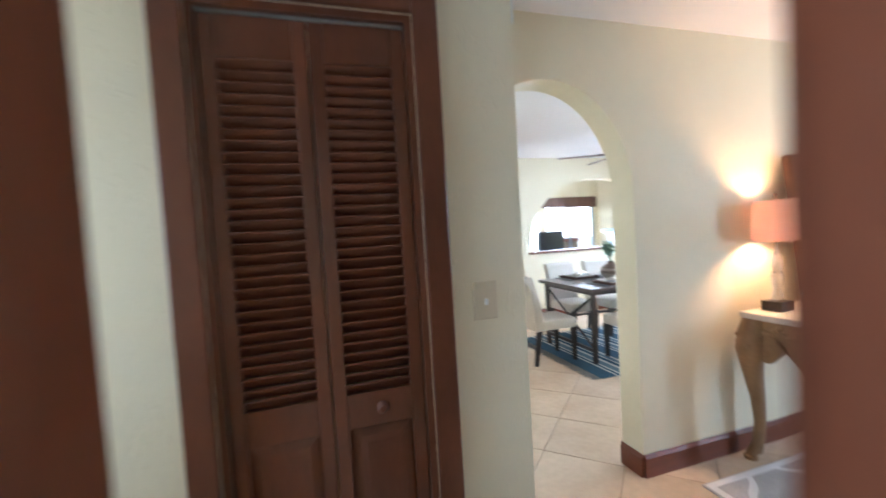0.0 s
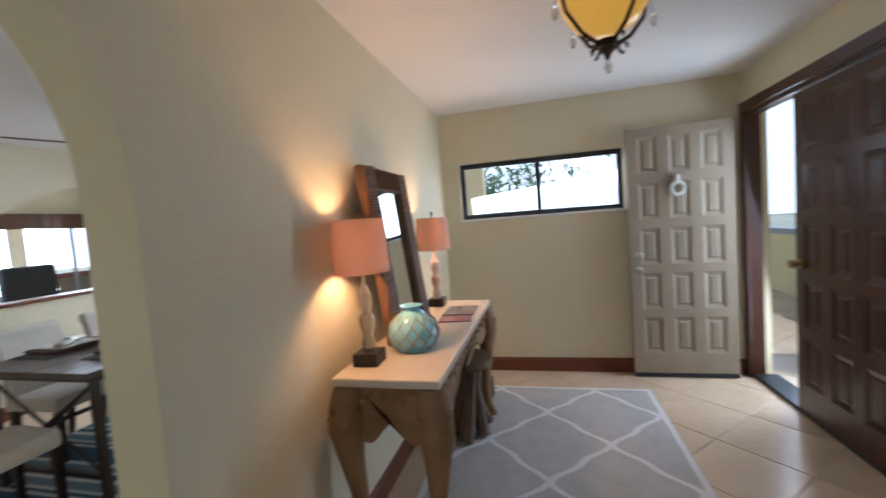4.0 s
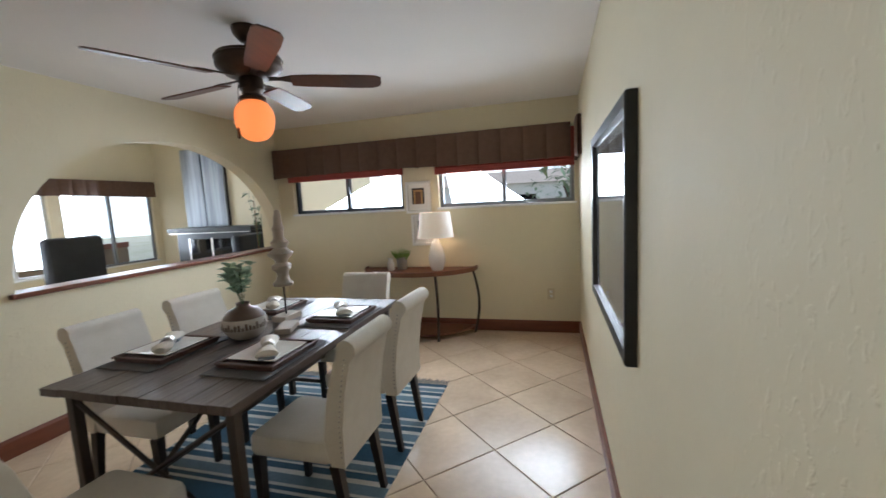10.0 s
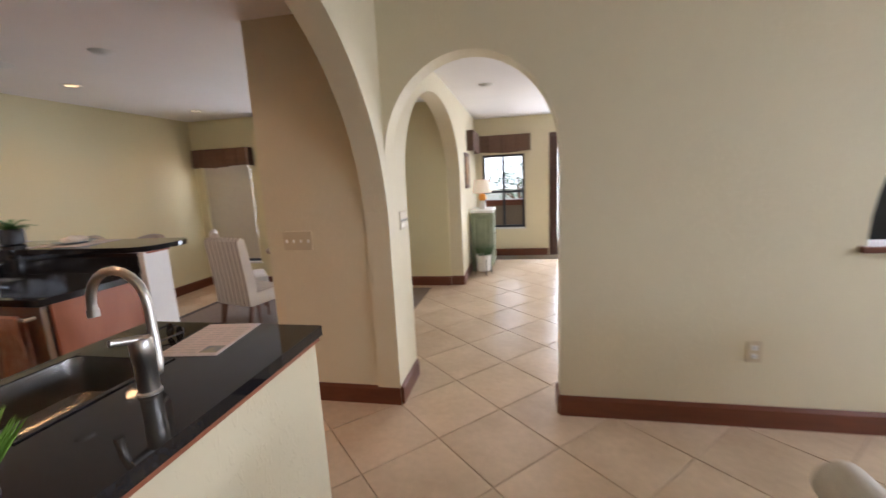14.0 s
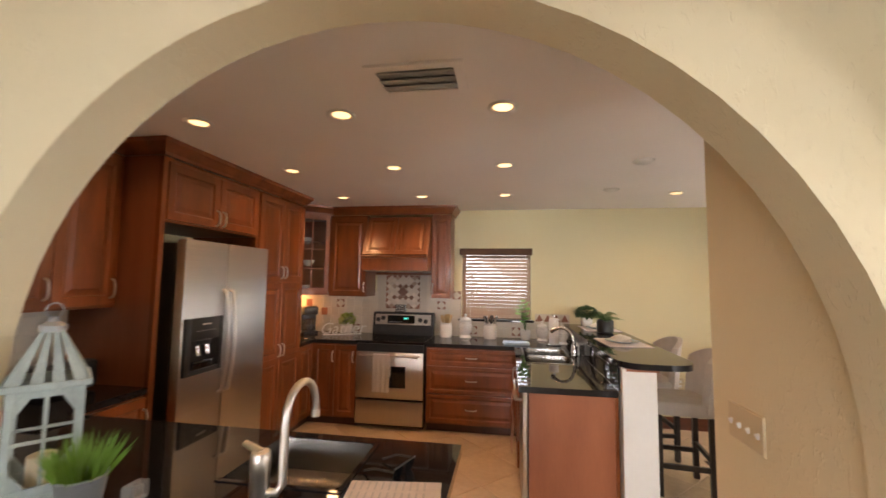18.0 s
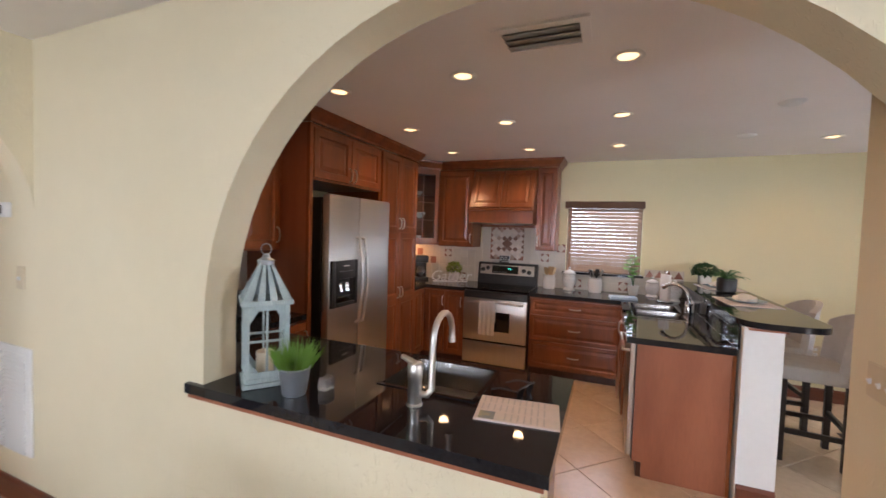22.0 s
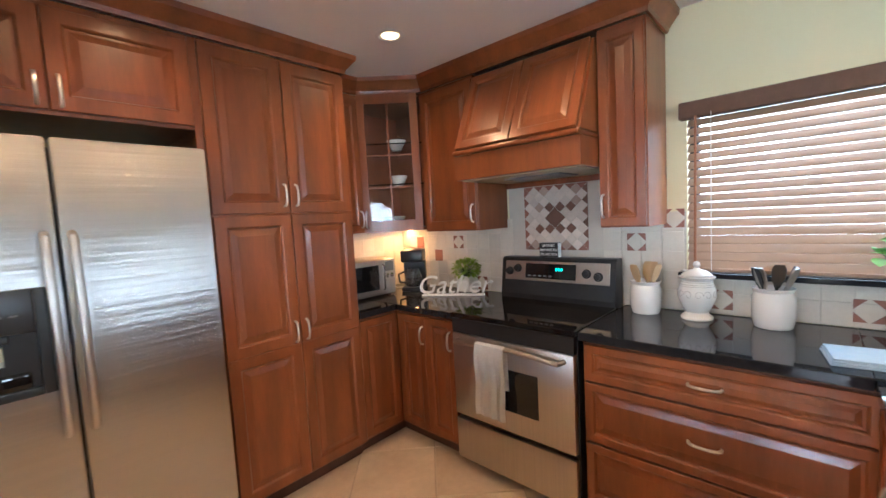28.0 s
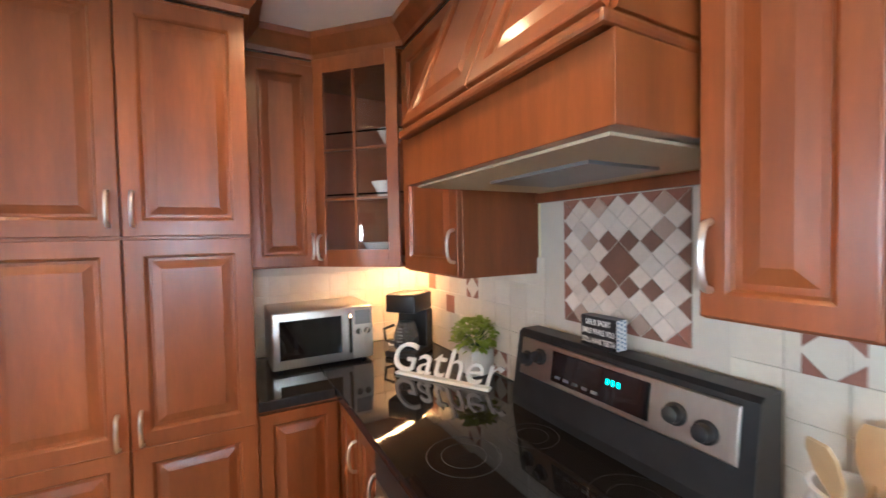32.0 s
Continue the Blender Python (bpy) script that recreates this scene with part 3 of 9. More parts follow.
def casing(name, axis, plane, out, u0, u1, z1, label, w=0.075, t=0.022, material=M_DARKWOOD):
    """Trim round an opening on one wall face; out is the side it stands proud of."""
    c = tagged(new(name), label, kind="structure")

    def b(p, q, r, s):
        a, d = plane, plane + out * t
        return boxed(a, p, r, d, q, s, bevel=0.005) if axis == "x" else boxed(p, a, r, q, d, s, bevel=0.005)
    part("side_trim", b(u0 - w, u0, 0, z1 + w), material, c)
    part("side_trim", b(u1, u1 + w, 0, z1 + w), material, c)
    part("head_trim", b(u0, u1, z1, z1 + w), material, c)
    return c


def jambs(name, axis, a, b, u0, u1, z1, label, t=0.022, material=M_DARKWOOD):
    c = tagged(new(name), label, kind="structure")

    def g(p, q, r, s):
        return boxed(a, p, r, b, q, s) if axis == "x" else boxed(p, a, r, q, b, s)
    part("jamb", g(u0, u0 + t, 0, z1), material, c)
    part("jamb", g(u1 - t, u1, 0, z1), material, c)
    part("head", g(u0 + t, u1 - t, z1 - t, z1), material, c)
    return c


casing("door_casing_entry", "y", 0.48, 1, 4.02, 5.44, 2.12, "dark wood casing of the entry door")
jambs("door_jamb_entry", "y", 0.382, 0.478, 4.02, 5.48, 2.12, "dark wood entry door jambs", 0.03)
structure("door_threshold", boxed(4.05, 0.30, 0.0, 5.45, 0.47, 0.03, bevel=0.006), M_ALU, "dark metal entry threshold")
casing("door_casing_start", "y", 1.30, 1, 0.22, 1.07, 2.06, "mahogany casing of the first doorway", material=M_LOUVRE)
structure("wall_end_trim", boxed(0.682, 1.478, 0, 0.704, 1.642, 2.3, bevel=0.004), M_LOUVRE, "mahogany trim on the end of the short wall")
structure("wall_end_trim_face", boxed(0.61, 1.622, 0, 0.68, 1.642, 2.3, bevel=0.004), M_LOUVRE, "mahogany trim on the end of the short wall")
structure("wall_end_trim_back", boxed(0.61, 1.478, 0, 0.68, 1.498, 2.3, bevel=0.004), M_LOUVRE, "mahogany trim on the end of the short wall")
casing("door_casing_start_back", "y", 1.18, -1, 0.22, 1.07, 2.06, "mahogany casing of the first doorway", material=M_LOUVRE)
jambs("door_jamb_start", "y", 1.182, 1.298, 0.22, 1.07, 2.06, "mahogany jambs of the first doorway", material=M_LOUVRE)
casing("closet_casing", "y", 2.37, -1, 0.61, 1.195, 2.045, "mahogany casing of the closet", material=M_LOUVRE)
jambs("closet_jamb", "y", 2.372, 2.468, 0.61, 1.195, 2.045, "mahogany jambs of the closet", material=M_LOUVRE)
M_TAN = mat("tan_door_paint", (0.36, 0.295, 0.215), (0.31, 0.255, 0.185), 0.45, scale=6, fine=0.05, bump=0.15, bump_scale=80)
M_BRASS = mat("aged_brass", (0.45, 0.30, 0.12), (0.38, 0.25, 0.1), 0.3, metal=1.0, scale=9)


def coffered_leaf(m, w, h, material, name, label, back=None):
    """An entry leaf of fifteen sunken panels, three across and five high; local x along the leaf, front is -y."""
    d = tagged(new(name), label, kind="structure")
    d.matrix_basis = m
    t, sx, sz = 0.045, 0.082, 0.070
    pw, ph = (w - 4 * sx) / 3, (h - 0.22 - 6 * sz) / 5 + 0.02
    z0 = 0.19
    xs = [sx + i * (pw + sx) for i in range(3)]
    zs = [z0 + i * (ph + sz) for i in range(5)]
    bm = bmesh.new()
    box(bm, 0, -t / 2, 0, w, t / 2, z0)
    for z, zn in zip(zs, zs[1:] + [h]):
        box(bm, 0, -t / 2, z + ph, w, t / 2, zn)
        for a, b in zip([0] + [x + pw for x in xs], xs + [w]):
            box(bm, a, -t / 2, z, b, t / 2, z + ph)
    part("leaf_frame", bm, material, d)
    pm = mesh_of("coffer", moved(rings_panel(pw, ph, [(0, -0.004), (0, 0.016), (0.03, 0.006), (0.034, 0.006), (0.05, 0.014)]), Matrix.Translation((0, -0.004, 0))), material)
    pb = mesh_of("coffer_back", moved(rings_panel(pw, ph, [(0, -0.003), (0, 0.0), (0.03, 0.010), (0.04, 0.010)]), pose(pw, 0.006, 0, 0, 0, 180)), material)
    for z in zs:
        for x in xs:
            for me in (pm, pb):
                o = new("panel", me)
                o.parent, o.matrix_basis = d, pose(x, 0, z)
    return d


leaf = coffered_leaf(basis((5.435, 1.36, 0.02), (0, -1, 0), (-1, 0, 0)), 0.78, 2.06, M_TAN, "door_1", "tan painted entry leaf standing open inward")
for z, r in ((1.02, 0.03), (0.90, 0.026)):
    part("knob", moved(lathe([(0.0, 0), (r, 0), (r, 0.006), (0.012, 0.012), (0.012, 0.03), (r * 0.9, 0.04), (r, 0.052), (r * 0.7, 0.064), (0, 0.066)], 16), Matrix.Translation((0.06, -0.022, z)) @ pose(0, 0, 0, 90, 0, 0)), M_NICKEL, leaf, "satin nickel lockset", True)
bm = bmesh.new()
tube(bm, [(0.37 + 0.045 * math.cos(a), -0.045, 1.55 + 0.05 * math.sin(a)) for a in [2 * math.pi * i / 20 for i in range(21)]], 0.014, 8)
box(bm, 0.345, -0.06, 1.60, 0.385, -0.024, 1.66, bevel=0.008)
part("door_knocker", bm, M_WHITE, leaf, "white ring door knocker", True)
part("weather_strip", boxed(0, -0.028, -0.012, 0.78, 0.025, 0.02), M_ALU, leaf)
leaf = coffered_leaf(basis((4.875, 0.44, 0.02), (-1, 0, 0), (0, 1, 0)), 0.82, 2.06, M_DARKWOOD, "door_2", "dark mahogany entry leaf standing closed")
part("knob", moved(lathe([(0.0, 0), (0.03, 0), (0.03, 0.006), (0.012, 0.012), (0.012, 0.03), (0.026, 0.04), (0.03, 0.052), (0.02, 0.064), (0, 0.066)], 16), Matrix.Translation((0.05, -0.022, 0.98)) @ pose(0, 0, 0, 90, 0, 0)), M_BRASS, leaf, "aged brass knob", True)
for z in (0.3, 1.03, 1.78):
    part("hinge", boxed(0.805, -0.03, z, 0.822, -0.02, z + 0.1), M_ALU, leaf)

# bifold closet with louvres
closet = tagged(new("door_5"), "mahogany bifold louvre closet doors, closed", kind="structure")
LW = 0.268
slat = mesh_of("slat", moved(box(bmesh.new(), 0, -0.004, -0.021, LW - 0.078, 0.004, 0.021, bevel=0.003), pose(0, 0, 0, 40, 0, 0)), M_LOUVRE)
for x0 in (0.634, 0.904):
    lf = part("leaf_frame", box(box(box(box(box(bmesh.new(), x0, 2.388, 0.02, x0 + 0.04, 2.418, 2.01, bevel=0.004), x0 + LW - 0.04, 2.388, 0.02, x0 + LW, 2.418, 2.01, bevel=0.004),
                                    x0 + 0.04, 2.389, 1.90, x0 + LW - 0.04, 2.417, 2.01), x0 + 0.04, 2.389, 0.855, x0 + LW - 0.04, 2.417, 0.955), x0 + 0.04, 2.389, 0.02, x0 + LW - 0.04, 2.417, 0.14), M_LOUVRE, closet)
    part("lower_panel", moved(rings_panel(LW - 0.08, 0.715, [(0, -0.01), (0, 0.0), (0.03, 0.01), (0.05, 0.012)]), Matrix.Translation((x0 + 0.04, 2.403, 0.14))), M_LOUVRE, closet)
    for i in range(31):
        o = new("slat", slat)
        o.parent, o.matrix_basis = lf, pose(x0 + 0.039, 2.403, 0.968 + i * 0.0305)
part("knob", moved(lathe([(0, 0), (0.014, 0), (0.008, 0.01), (0.016, 0.022), (0.01, 0.03), (0, 0.031)], 14), Matrix.Translation((1.04, 2.388, 0.91)) @ pose(0, 0, 0, 90, 0, 0)), M_LOUVRE, closet, "", True)
part("track", boxed(0.634, 2.39, 2.012, 1.171, 2.42, 2.022), M_GREYALU, closet, "grey metal track")

# wooden sill in the arched opening
structure("sill_board", boxed(3.935, WN - 0.035, 0.979, 6.62, WN + 0.185, 1.012, bevel=0.008), M_TRIM, "dark stained wooden sill board")


def pleats(L, h, depth=0.035, n=14, top=0.0, wob=0.012):
    """A hanging pleated band, local x along it, z down from 0, y outward negative."""
    bm = bmesh.new()
    cols = n * 8
    front, back = [], []
    for i in range(cols + 1):
        u = i / cols
        ph = (u * n) % 1.0
        bulge = depth * (0.55 + 0.45 * math.sin(math.pi * ph) ** 0.5) if 0.03 < ph < 0.97 else depth * 0.45
        low = -h - wob * math.sin(7 * u + n) - (0.008 if ph < 0.06 or ph > 0.94 else 0)
        front.append([bm.verts.new((u * L, -bulge * s, z)) for z, s in ((0, 0.9), (-0.02, 1.0), (low * 0.5, 1.05), (low, 1.15))])
        back.append([bm.verts.new((u * L, -bulge * s + 0.008 + 0.4 * depth, z)) for z, s in ((0, 0.9), (-0.02, 1.0), (low * 0.5, 1.05), (low, 1.15))])
    for g, flip in ((front, False), (back, True)):
        for a, b in zip(g, g[1:]):
            for k in range(3):
                q = (a[k], b[k], b[k + 1], a[k + 1])
                bm.faces.new(q[::-1] if flip else q)
    for i in range(cols):
        bm.faces.new((front[i][0], back[i][0], back[i + 1][0], front[i + 1][0]))
        bm.faces.new((front[i][3], front[i + 1][3], back[i + 1][3], back[i][3]))
    for i in (0, cols):
        bm.faces.new([v for v in front[i]] + [v for v in back[i]][::-1])
    return bm


def valance(origin, u, n, L, h, label, n_pleats, depth=0.11):
    m = basis(origin, u, n)
    v = tagged(new("valance"), label, "valance")
    v.matrix_basis = m
    part("skirt", moved(pleats(L, h, 0.03, n_pleats), Matrix.Translation((0, -depth + 0.03, 0))), M_VALANCE, v, "", True)
    part("cornice_board", boxed(0.005, -depth + 0.012, -0.03, L - 0.005, 0, -0.006), M_VALANCE, v)
    for x in (0.0, L - 0.008):
        part("return", boxed(x, -depth + 0.012, -h, x + 0.008, 0, -0.004), M_VALANCE, v)
    return v


valance((SX, 6.66, 2.175), (0, -1, 0), (-1, 0, 0), 3.46, 0.33, "long brown pleated fabric valance over the dining windows", 15)
valance((SX - 0.02, SD, 2.18), (-1, 0, 0), (0, 1, 0), 0.42, 0.36, "short brown fabric valance return on the side wall", 1, 0.05)
valance((1.535, NL, 2.12), (1, 0, 0), (0, -1, 0), 0.93, 0.29, "brown pleated valance over the far window", 4)
valance((WX, 10.45, 2.12), (0, 1, 0), (1, 0, 0), 0.95, 0.30, "brown pleated valance on the side wall", 4)
valance((5.95, NL, 2.20), (1, 0, 0), (0, -1, 0), 3.07, 0.30, "brown pleated valance over the living-room windows", 14)
valance((-2.34, 9.6, 2.0), (1, 0, 0), (0, -1, 0), 0.92, 0.25, "brown pleated valance in the nook", 5)


def roman_blind(y0, y1, low):
    v = tagged(new("roman_blind"), "russet red roman blind drawn up under the valance", "blind", "dining blinds")
    for i in range(3):
        bm = tube(bmesh.new(), [(SX - 0.035, y0, low + 0.022 * i), (SX - 0.035, y1, low + 0.022 * i)], 0.018, 10)
        part("fold", bm, M_RED, v, "", True)
    part("drop", boxed(SX - 0.04, y0, low + 0.05, SX - 0.03, y1, 2.14), M_RED, v)
    return v


roman_blind(5.01, 6.50, 1.80)
roman_blind(3.165, 4.63, 1.775)

# kitchen sill and blind
structure("window_sill", boxed(KX + 0.001, 5.33, 1.092, KX + 0.075, 6.20, 1.117, bevel=0.004), M_GRANITE, "polished black granite sill under the kitchen window")
M_SLAT = mat("pale_brown_slat", (0.37, 0.245, 0.16), (0.31, 0.20, 0.13), 0.45, scale=4, stretch=(1, 1, 8), fine=0.06)
blind = tagged(new("venetian_blind"), "pale brown wooden slat blind half open over the kitchen window", "blind")
part("head_valance", boxed(KX + 0.002, 5.335, 1.865, KX + 0.06, 6.185, 1.945, bevel=0.006), M_VALANCE, blind, "dark brown wooden head rail")
sl = mesh_of("slat", moved(box(bmesh.new(), -0.025, 0, -0.0015, 0.025, 0.79, 0.0015), pose(0, 0, 0, 0, 46, 0)), M_SLAT)
for i in range(18):
    o = new("slat", sl)
    o.parent, o.matrix_basis = blind, pose(KX + 0.03, 5.37, 1.155 + i * 0.0405)
part("bottom_rail", boxed(KX + 0.005, 5.37, 1.122, KX + 0.055, 6.16, 1.14, bevel=0.004), M_SLAT, blind)
for y in (5.47, 6.05):
    part("ladder_cord", tube(bmesh.new(), [(KX + 0.06, y, 1.13), (KX + 0.06, y, 1.88)], 0.0015, 6), M_WHITE, blind)
part("wand", tube(bmesh.new(), [(KX + 0.085, 5.407, 1.15), (KX + 0.072, 5.41, 1.87)], 0.006, 8), mat("orange_brown_wand", (0.30, 0.12, 0.05), (0.24, 0.09, 0.04), 0.4, scale=9), blind, "orange-brown wooden wand", True)

# plates on the walls
M_OUTLET = M_IVORY


def wall_plate(name, at, n, w, h, kind, label):
    n = Vector((*n, 0))
    u = Vector((-n.y, n.x, 0))
    p = tagged(new(name), label, "switch" if kind != "outlet" else "outlet")
    p.matrix_basis = basis(Vector(at) - u * w / 2, u, n)
    part("cover", moved(rings_panel(w, h, [(0, 0), (0, 0.004), (0.004, 0.007)]), Matrix.Identity(4)), M_IVORY, p)
    if kind == "outlet":
        for z in (h * 0.3, h * 0.7):
            part("socket", boxed(w / 2 - 0.016, -0.010, z - 0.014, w / 2 + 0.016, -0.006, z + 0.014, bevel=0.003), M_WHITE, p)
            for dx in (-0.006, 0.006):
                part("slot", boxed(w / 2 + dx - 0.001, -0.0108, z - 0.005, w / 2 + dx + 0.001, -0.0098, z + 0.005), M_BLACK, p)
    else:
        k = int(kind)
        for i in range(k):
            x = w * (i + 0.5) / k
            part("toggle", moved(boxed(-0.005, -0.018, -0.009, 0.005, -0.004, 0.009, bevel=0.002), pose(x, 0, h / 2, 20, 0, 0)), M_WHITE, p)
    return p


wall_plate("outlet", (SX, 3.42, 0.36), (-1, 0), 0.075, 0.12, "outlet", "ivory wall outlet low on the dining wall")
wall_plate("outlet", (3.52, WN, 0.38), (0, -1), 0.075, 0.12, "outlet", "ivory wall outlet low on the dining wall")
wall_plate("outlet", (WX, 5.45, 0.24), (1, 0), 0.075, 0.12, "outlet", "ivory outlet on the half wall below the counter")
wall_plate("light_switch", (0.904, WN, 1.034), (0, -1), 0.20, 0.12, "4", "ivory four-gang light switch on the pier")
wall_plate("light_switch", (WX, 6.96, 1.12), (1, 0), 0.15, 0.12, "3", "ivory three-gang light switch in the archway")
wall_plate("light_switch", (1.38, 2.37, 1.13), (0, -1), 0.08, 0.12, "1", "ivory light switch beside the closet")
wall_plate("light_switch", (WX, 2.985, 1.175), (1, 0), 0.075, 0.12, "1", "ivory light switch beside the grille")
wall_plate("outlet", (KX, 7.75, 0.42), (1, 0), 0.075, 0.12, "outlet", "ivory outlet on the nook wall")

grille = tagged(new("air_grille"), "white louvred return air grille low on the wall", "grille")
part("frame", boxed(WX, 2.56, 0.285, WX + 0.012, 3.09, 0.865, bevel=0.004), M_WHITE, grille)
for k in range(2):
    for i in range(26):
        o = part("slat", moved(boxed(-0.008, 2.59 + k * 0.24, -0.002, 0.008, 2.80 + k * 0.24, 0.002), pose(WX + 0.016, 0, 0.30 + i * 0.0208, 0, 40, 0)), M_WHITE, grille) if i == 0 and k == 0 else None
        if o is None:
            o = new("slat", grille.children[1].data)
            o.parent, o.matrix_basis = grille, pose(0, k * 0.24, i * 0.0208)
th = tagged(new("thermostat"), "white wall thermostat with a dark display", "thermostat")
part("case", boxed(WX, 2.79, 1.55, WX + 0.025, 2.90, 1.63, bevel=0.006), M_WHITE, th)
part("display", boxed(WX + 0.024, 2.80, 1.565, WX + 0.0265, 2.855, 1.615), M_BLACKGLASS, th)
al = tagged(new("alarm_keypad"), "white alarm keypad with a flip cover", "keypad")
part("case", boxed(WX, 2.47, 1.20, WX + 0.03, 2.615, 1.322, bevel=0.008), M_WHITE, al)
part("display", boxed(WX + 0.029, 2.50, 1.275, WX + 0.0315, 2.57, 1.30), M_BLACKGLASS, al)
part("flip_cover", boxed(WX + 0.0302, 2.482, 1.208, WX + 0.034, 2.603, 1.262, bevel=0.0015), M_WHITE, al)
ws = tagged(new("door_sensor"), "small white plastic sensor box high on the wall", "sensor")
part("case", boxed(WX, 2.43, 2.09, WX + 0.045, 2.485, 2.165, bevel=0.008), M_WHITE, ws, "", True)
part("lens", boxed(WX + 0.044, 2.442, 2.10, WX + 0.047, 2.473, 2.125), M_IVORY, ws)
sm = tagged(new("smoke_detector"), "white round smoke detector on the ceiling", "smoke detector")
sm.matrix_basis = pose(2.51, 5.43, ZC)
part("case", lathe([(0, -0.045), (0.045, -0.045), (0.06, -0.03), (0.065, 0), (0, 0)], 24), M_WHITE, sm, "", True)
part("vent_ring", lathe([(0.05, -0.043), (0.052, -0.047), (0.03, -0.049), (0, -0.049)], 24), M_GREYALU, sm, "", True)

# ---------------- kitchen cabinets ----------------


def front(parent, origin, u, n, w, h, pull=None, name="door", f=0.058, material=M_CHERRY):
    """A raised-panel front with its pull: (x, z, upright)."""
    m = basis(origin, u, n)
    d = part(name, raised(w, h, f), material, parent, m=m)
    if pull:
        x, z, up = pull
        hb = bar_handle()
        if not up:
            moved(hb, pose(0, 0, 0, 0, 90, 0))
        part("handle", hb, M_NICKEL, d, "satin nickel pull", True, m=pose(x, -0.02, z))
    return d


def two_panel(parent, origin, u, n, w, h, split, pull):
    m = basis(origin, u, n)
    bm = raised(w, split)
    b2 = moved(raised(w, h - split), Matrix.Translation((0, 0, split)))
    me = bpy.data.meshes.new("tmp")
    b2.to_mesh(me)
    bm.from_mesh(me)
    b2.free()
    bpy.data.meshes.remove(me)
    d = part("door", bm, M_CHERRY, parent, m=m)
    part("handle", bar_handle(), M_NICKEL, d, "satin nickel pull", True, m=pose(pull[0], -0.02, pull[1]))
    return d


def cabinet(name, label, bx, group=""):
    c = tagged(new(name), label, "cabinet", group)
    part("body", boxed(*bx, bevel=0.002), M_CHERRY, c)
    return c


E_, W_, N_, S_ = (1, 0, 0), (-1, 0, 0), (0, 1, 0), (0, -1, 0)
# fridge surround; fronts face north, so seen from there u runs to -x
FY = 3.80
c = cabinet("cabinet", "cherry cabinet over the refrigerator", (-0.675, KS, 1.90, 0.248, FY, 2.31), "kitchen cabinets")
for i, x in enumerate((0.246, -0.215)):
    front(c, (x, FY, 1.915), W_, N_, 0.457, 0.365, ((0.427, 0.07, True) if i == 0 else (0.03, 0.07, True)))
pl = tagged(new("fridge_panel"), "tall cherry side panel beside the refrigerator", "cabinet panel")
part("panel", boxed(0.252, KS, 0.0, 0.283, FY - 0.02, 2.31), M_CHERRY2, pl)
part("edge_band", boxed(0.249, FY - 0.02, 0.0, 0.286, FY + 0.012, 2.31, bevel=0.002), M_CHERRY, pl)
c = cabinet("pantry_cabinet", "tall cherry pantry cabinet with four raised-panel doors", (-1.458, KS, 0.09, -0.677, FY, 2.31), "kitchen cabinets")
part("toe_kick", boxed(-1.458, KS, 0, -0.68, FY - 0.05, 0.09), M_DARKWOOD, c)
for i, x in enumerate((-0.709, -1.086)):
    front(c, (x, FY, 1.524), W_, N_, 0.372, 0.77, ((0.344, 0.089, True) if i == 0 else (0.03, 0.089, True)))
    two_panel(c, (x, FY, 0.10), W_, N_, 0.372, 1.414, 0.729, ((0.344, 0.797) if i == 0 else (0.03, 0.797)))
# counter run beside the fridge
c = cabinet("base_cabinet", "cherry base cabinet beside the refrigerator", (0.287, KS, 0.09, 1.37, 3.78, 0.866), "kitchen cabinets")
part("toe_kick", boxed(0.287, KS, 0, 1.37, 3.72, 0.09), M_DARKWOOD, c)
front(c, (0.66, 3.78, 0.11), W_, N_, 0.40, 0.74, (0.36, 0.62, True))
c = cabinet("wall_cabinet", "cherry wall cabinet beside the refrigerator", (0.287, KS, 1.37, 1.37, 3.53, 2.31), "kitchen cabinets")
for i, x in enumerate((1.36, 1.005, 0.65)):
    front(c, (x, 3.53, 1.385), W_, N_, 0.35, 0.90, (0.32, 0.1, True))
c = cabinet("island_cabinet", "cherry base cabinets under the pass-through counter", (0.785, 3.80, 0.09, 1.368, 5.66, 0.72), "kitchen cabinets")
part("end_rail", boxed(0.787, 5.63, 0.721, 1.366, 5.66, 0.866), M_CHERRY, c)
part("top_rail", boxed(0.787, 3.81, 0.721, 0.807, 5.629, 0.866), M_CHERRY, c)
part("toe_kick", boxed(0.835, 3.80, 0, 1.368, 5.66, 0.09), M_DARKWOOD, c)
for i in range(4):
    front(c, (0.785, 3.86 + i * 0.445, 0.11), N_, W_, 0.435, 0.74, (0.40, 0.62, True))
# corner and range wall; fronts face east, so u runs to +y
c = cabinet("base_cabinet", "cherry corner base cabinet with narrow doors", (KX, KS, 0.09, -1.78, 4.31, 0.866), "kitchen cabinets")
part("return_body", boxed(-1.78, KS, 0.09, -1.46, 3.79, 0.866), M_CHERRY, c)
part("toe_kick", boxed(KX, KS, 0, -1.84, 4.31, 0.09), M_DARKWOOD, c)
part("toe_kick", boxed(-1.84, KS, 0, -1.46, 3.73, 0.09), M_DARKWOOD, c)
front(c, (-1.465, 3.79, 0.11), W_, N_, 0.29, 0.74, None, f=0.05)
front(c, (-1.78, 3.82, 0.11), N_, E_, 0.24, 0.74, (0.225, 0.62, True), f=0.05)
front(c, (-1.78, 4.065, 0.11), N_, E_, 0.24, 0.74, (0.21, 0.62, True), f=0.05)
c = cabinet("drawer_cabinet", "cherry cabinet with three wide drawers", (KX, 5.06, 0.09, -1.80, 6.03, 0.866), "kitchen cabinets")
part("toe_kick", boxed(KX, 5.06, 0, -1.86, 6.03, 0.09), M_DARKWOOD, c)
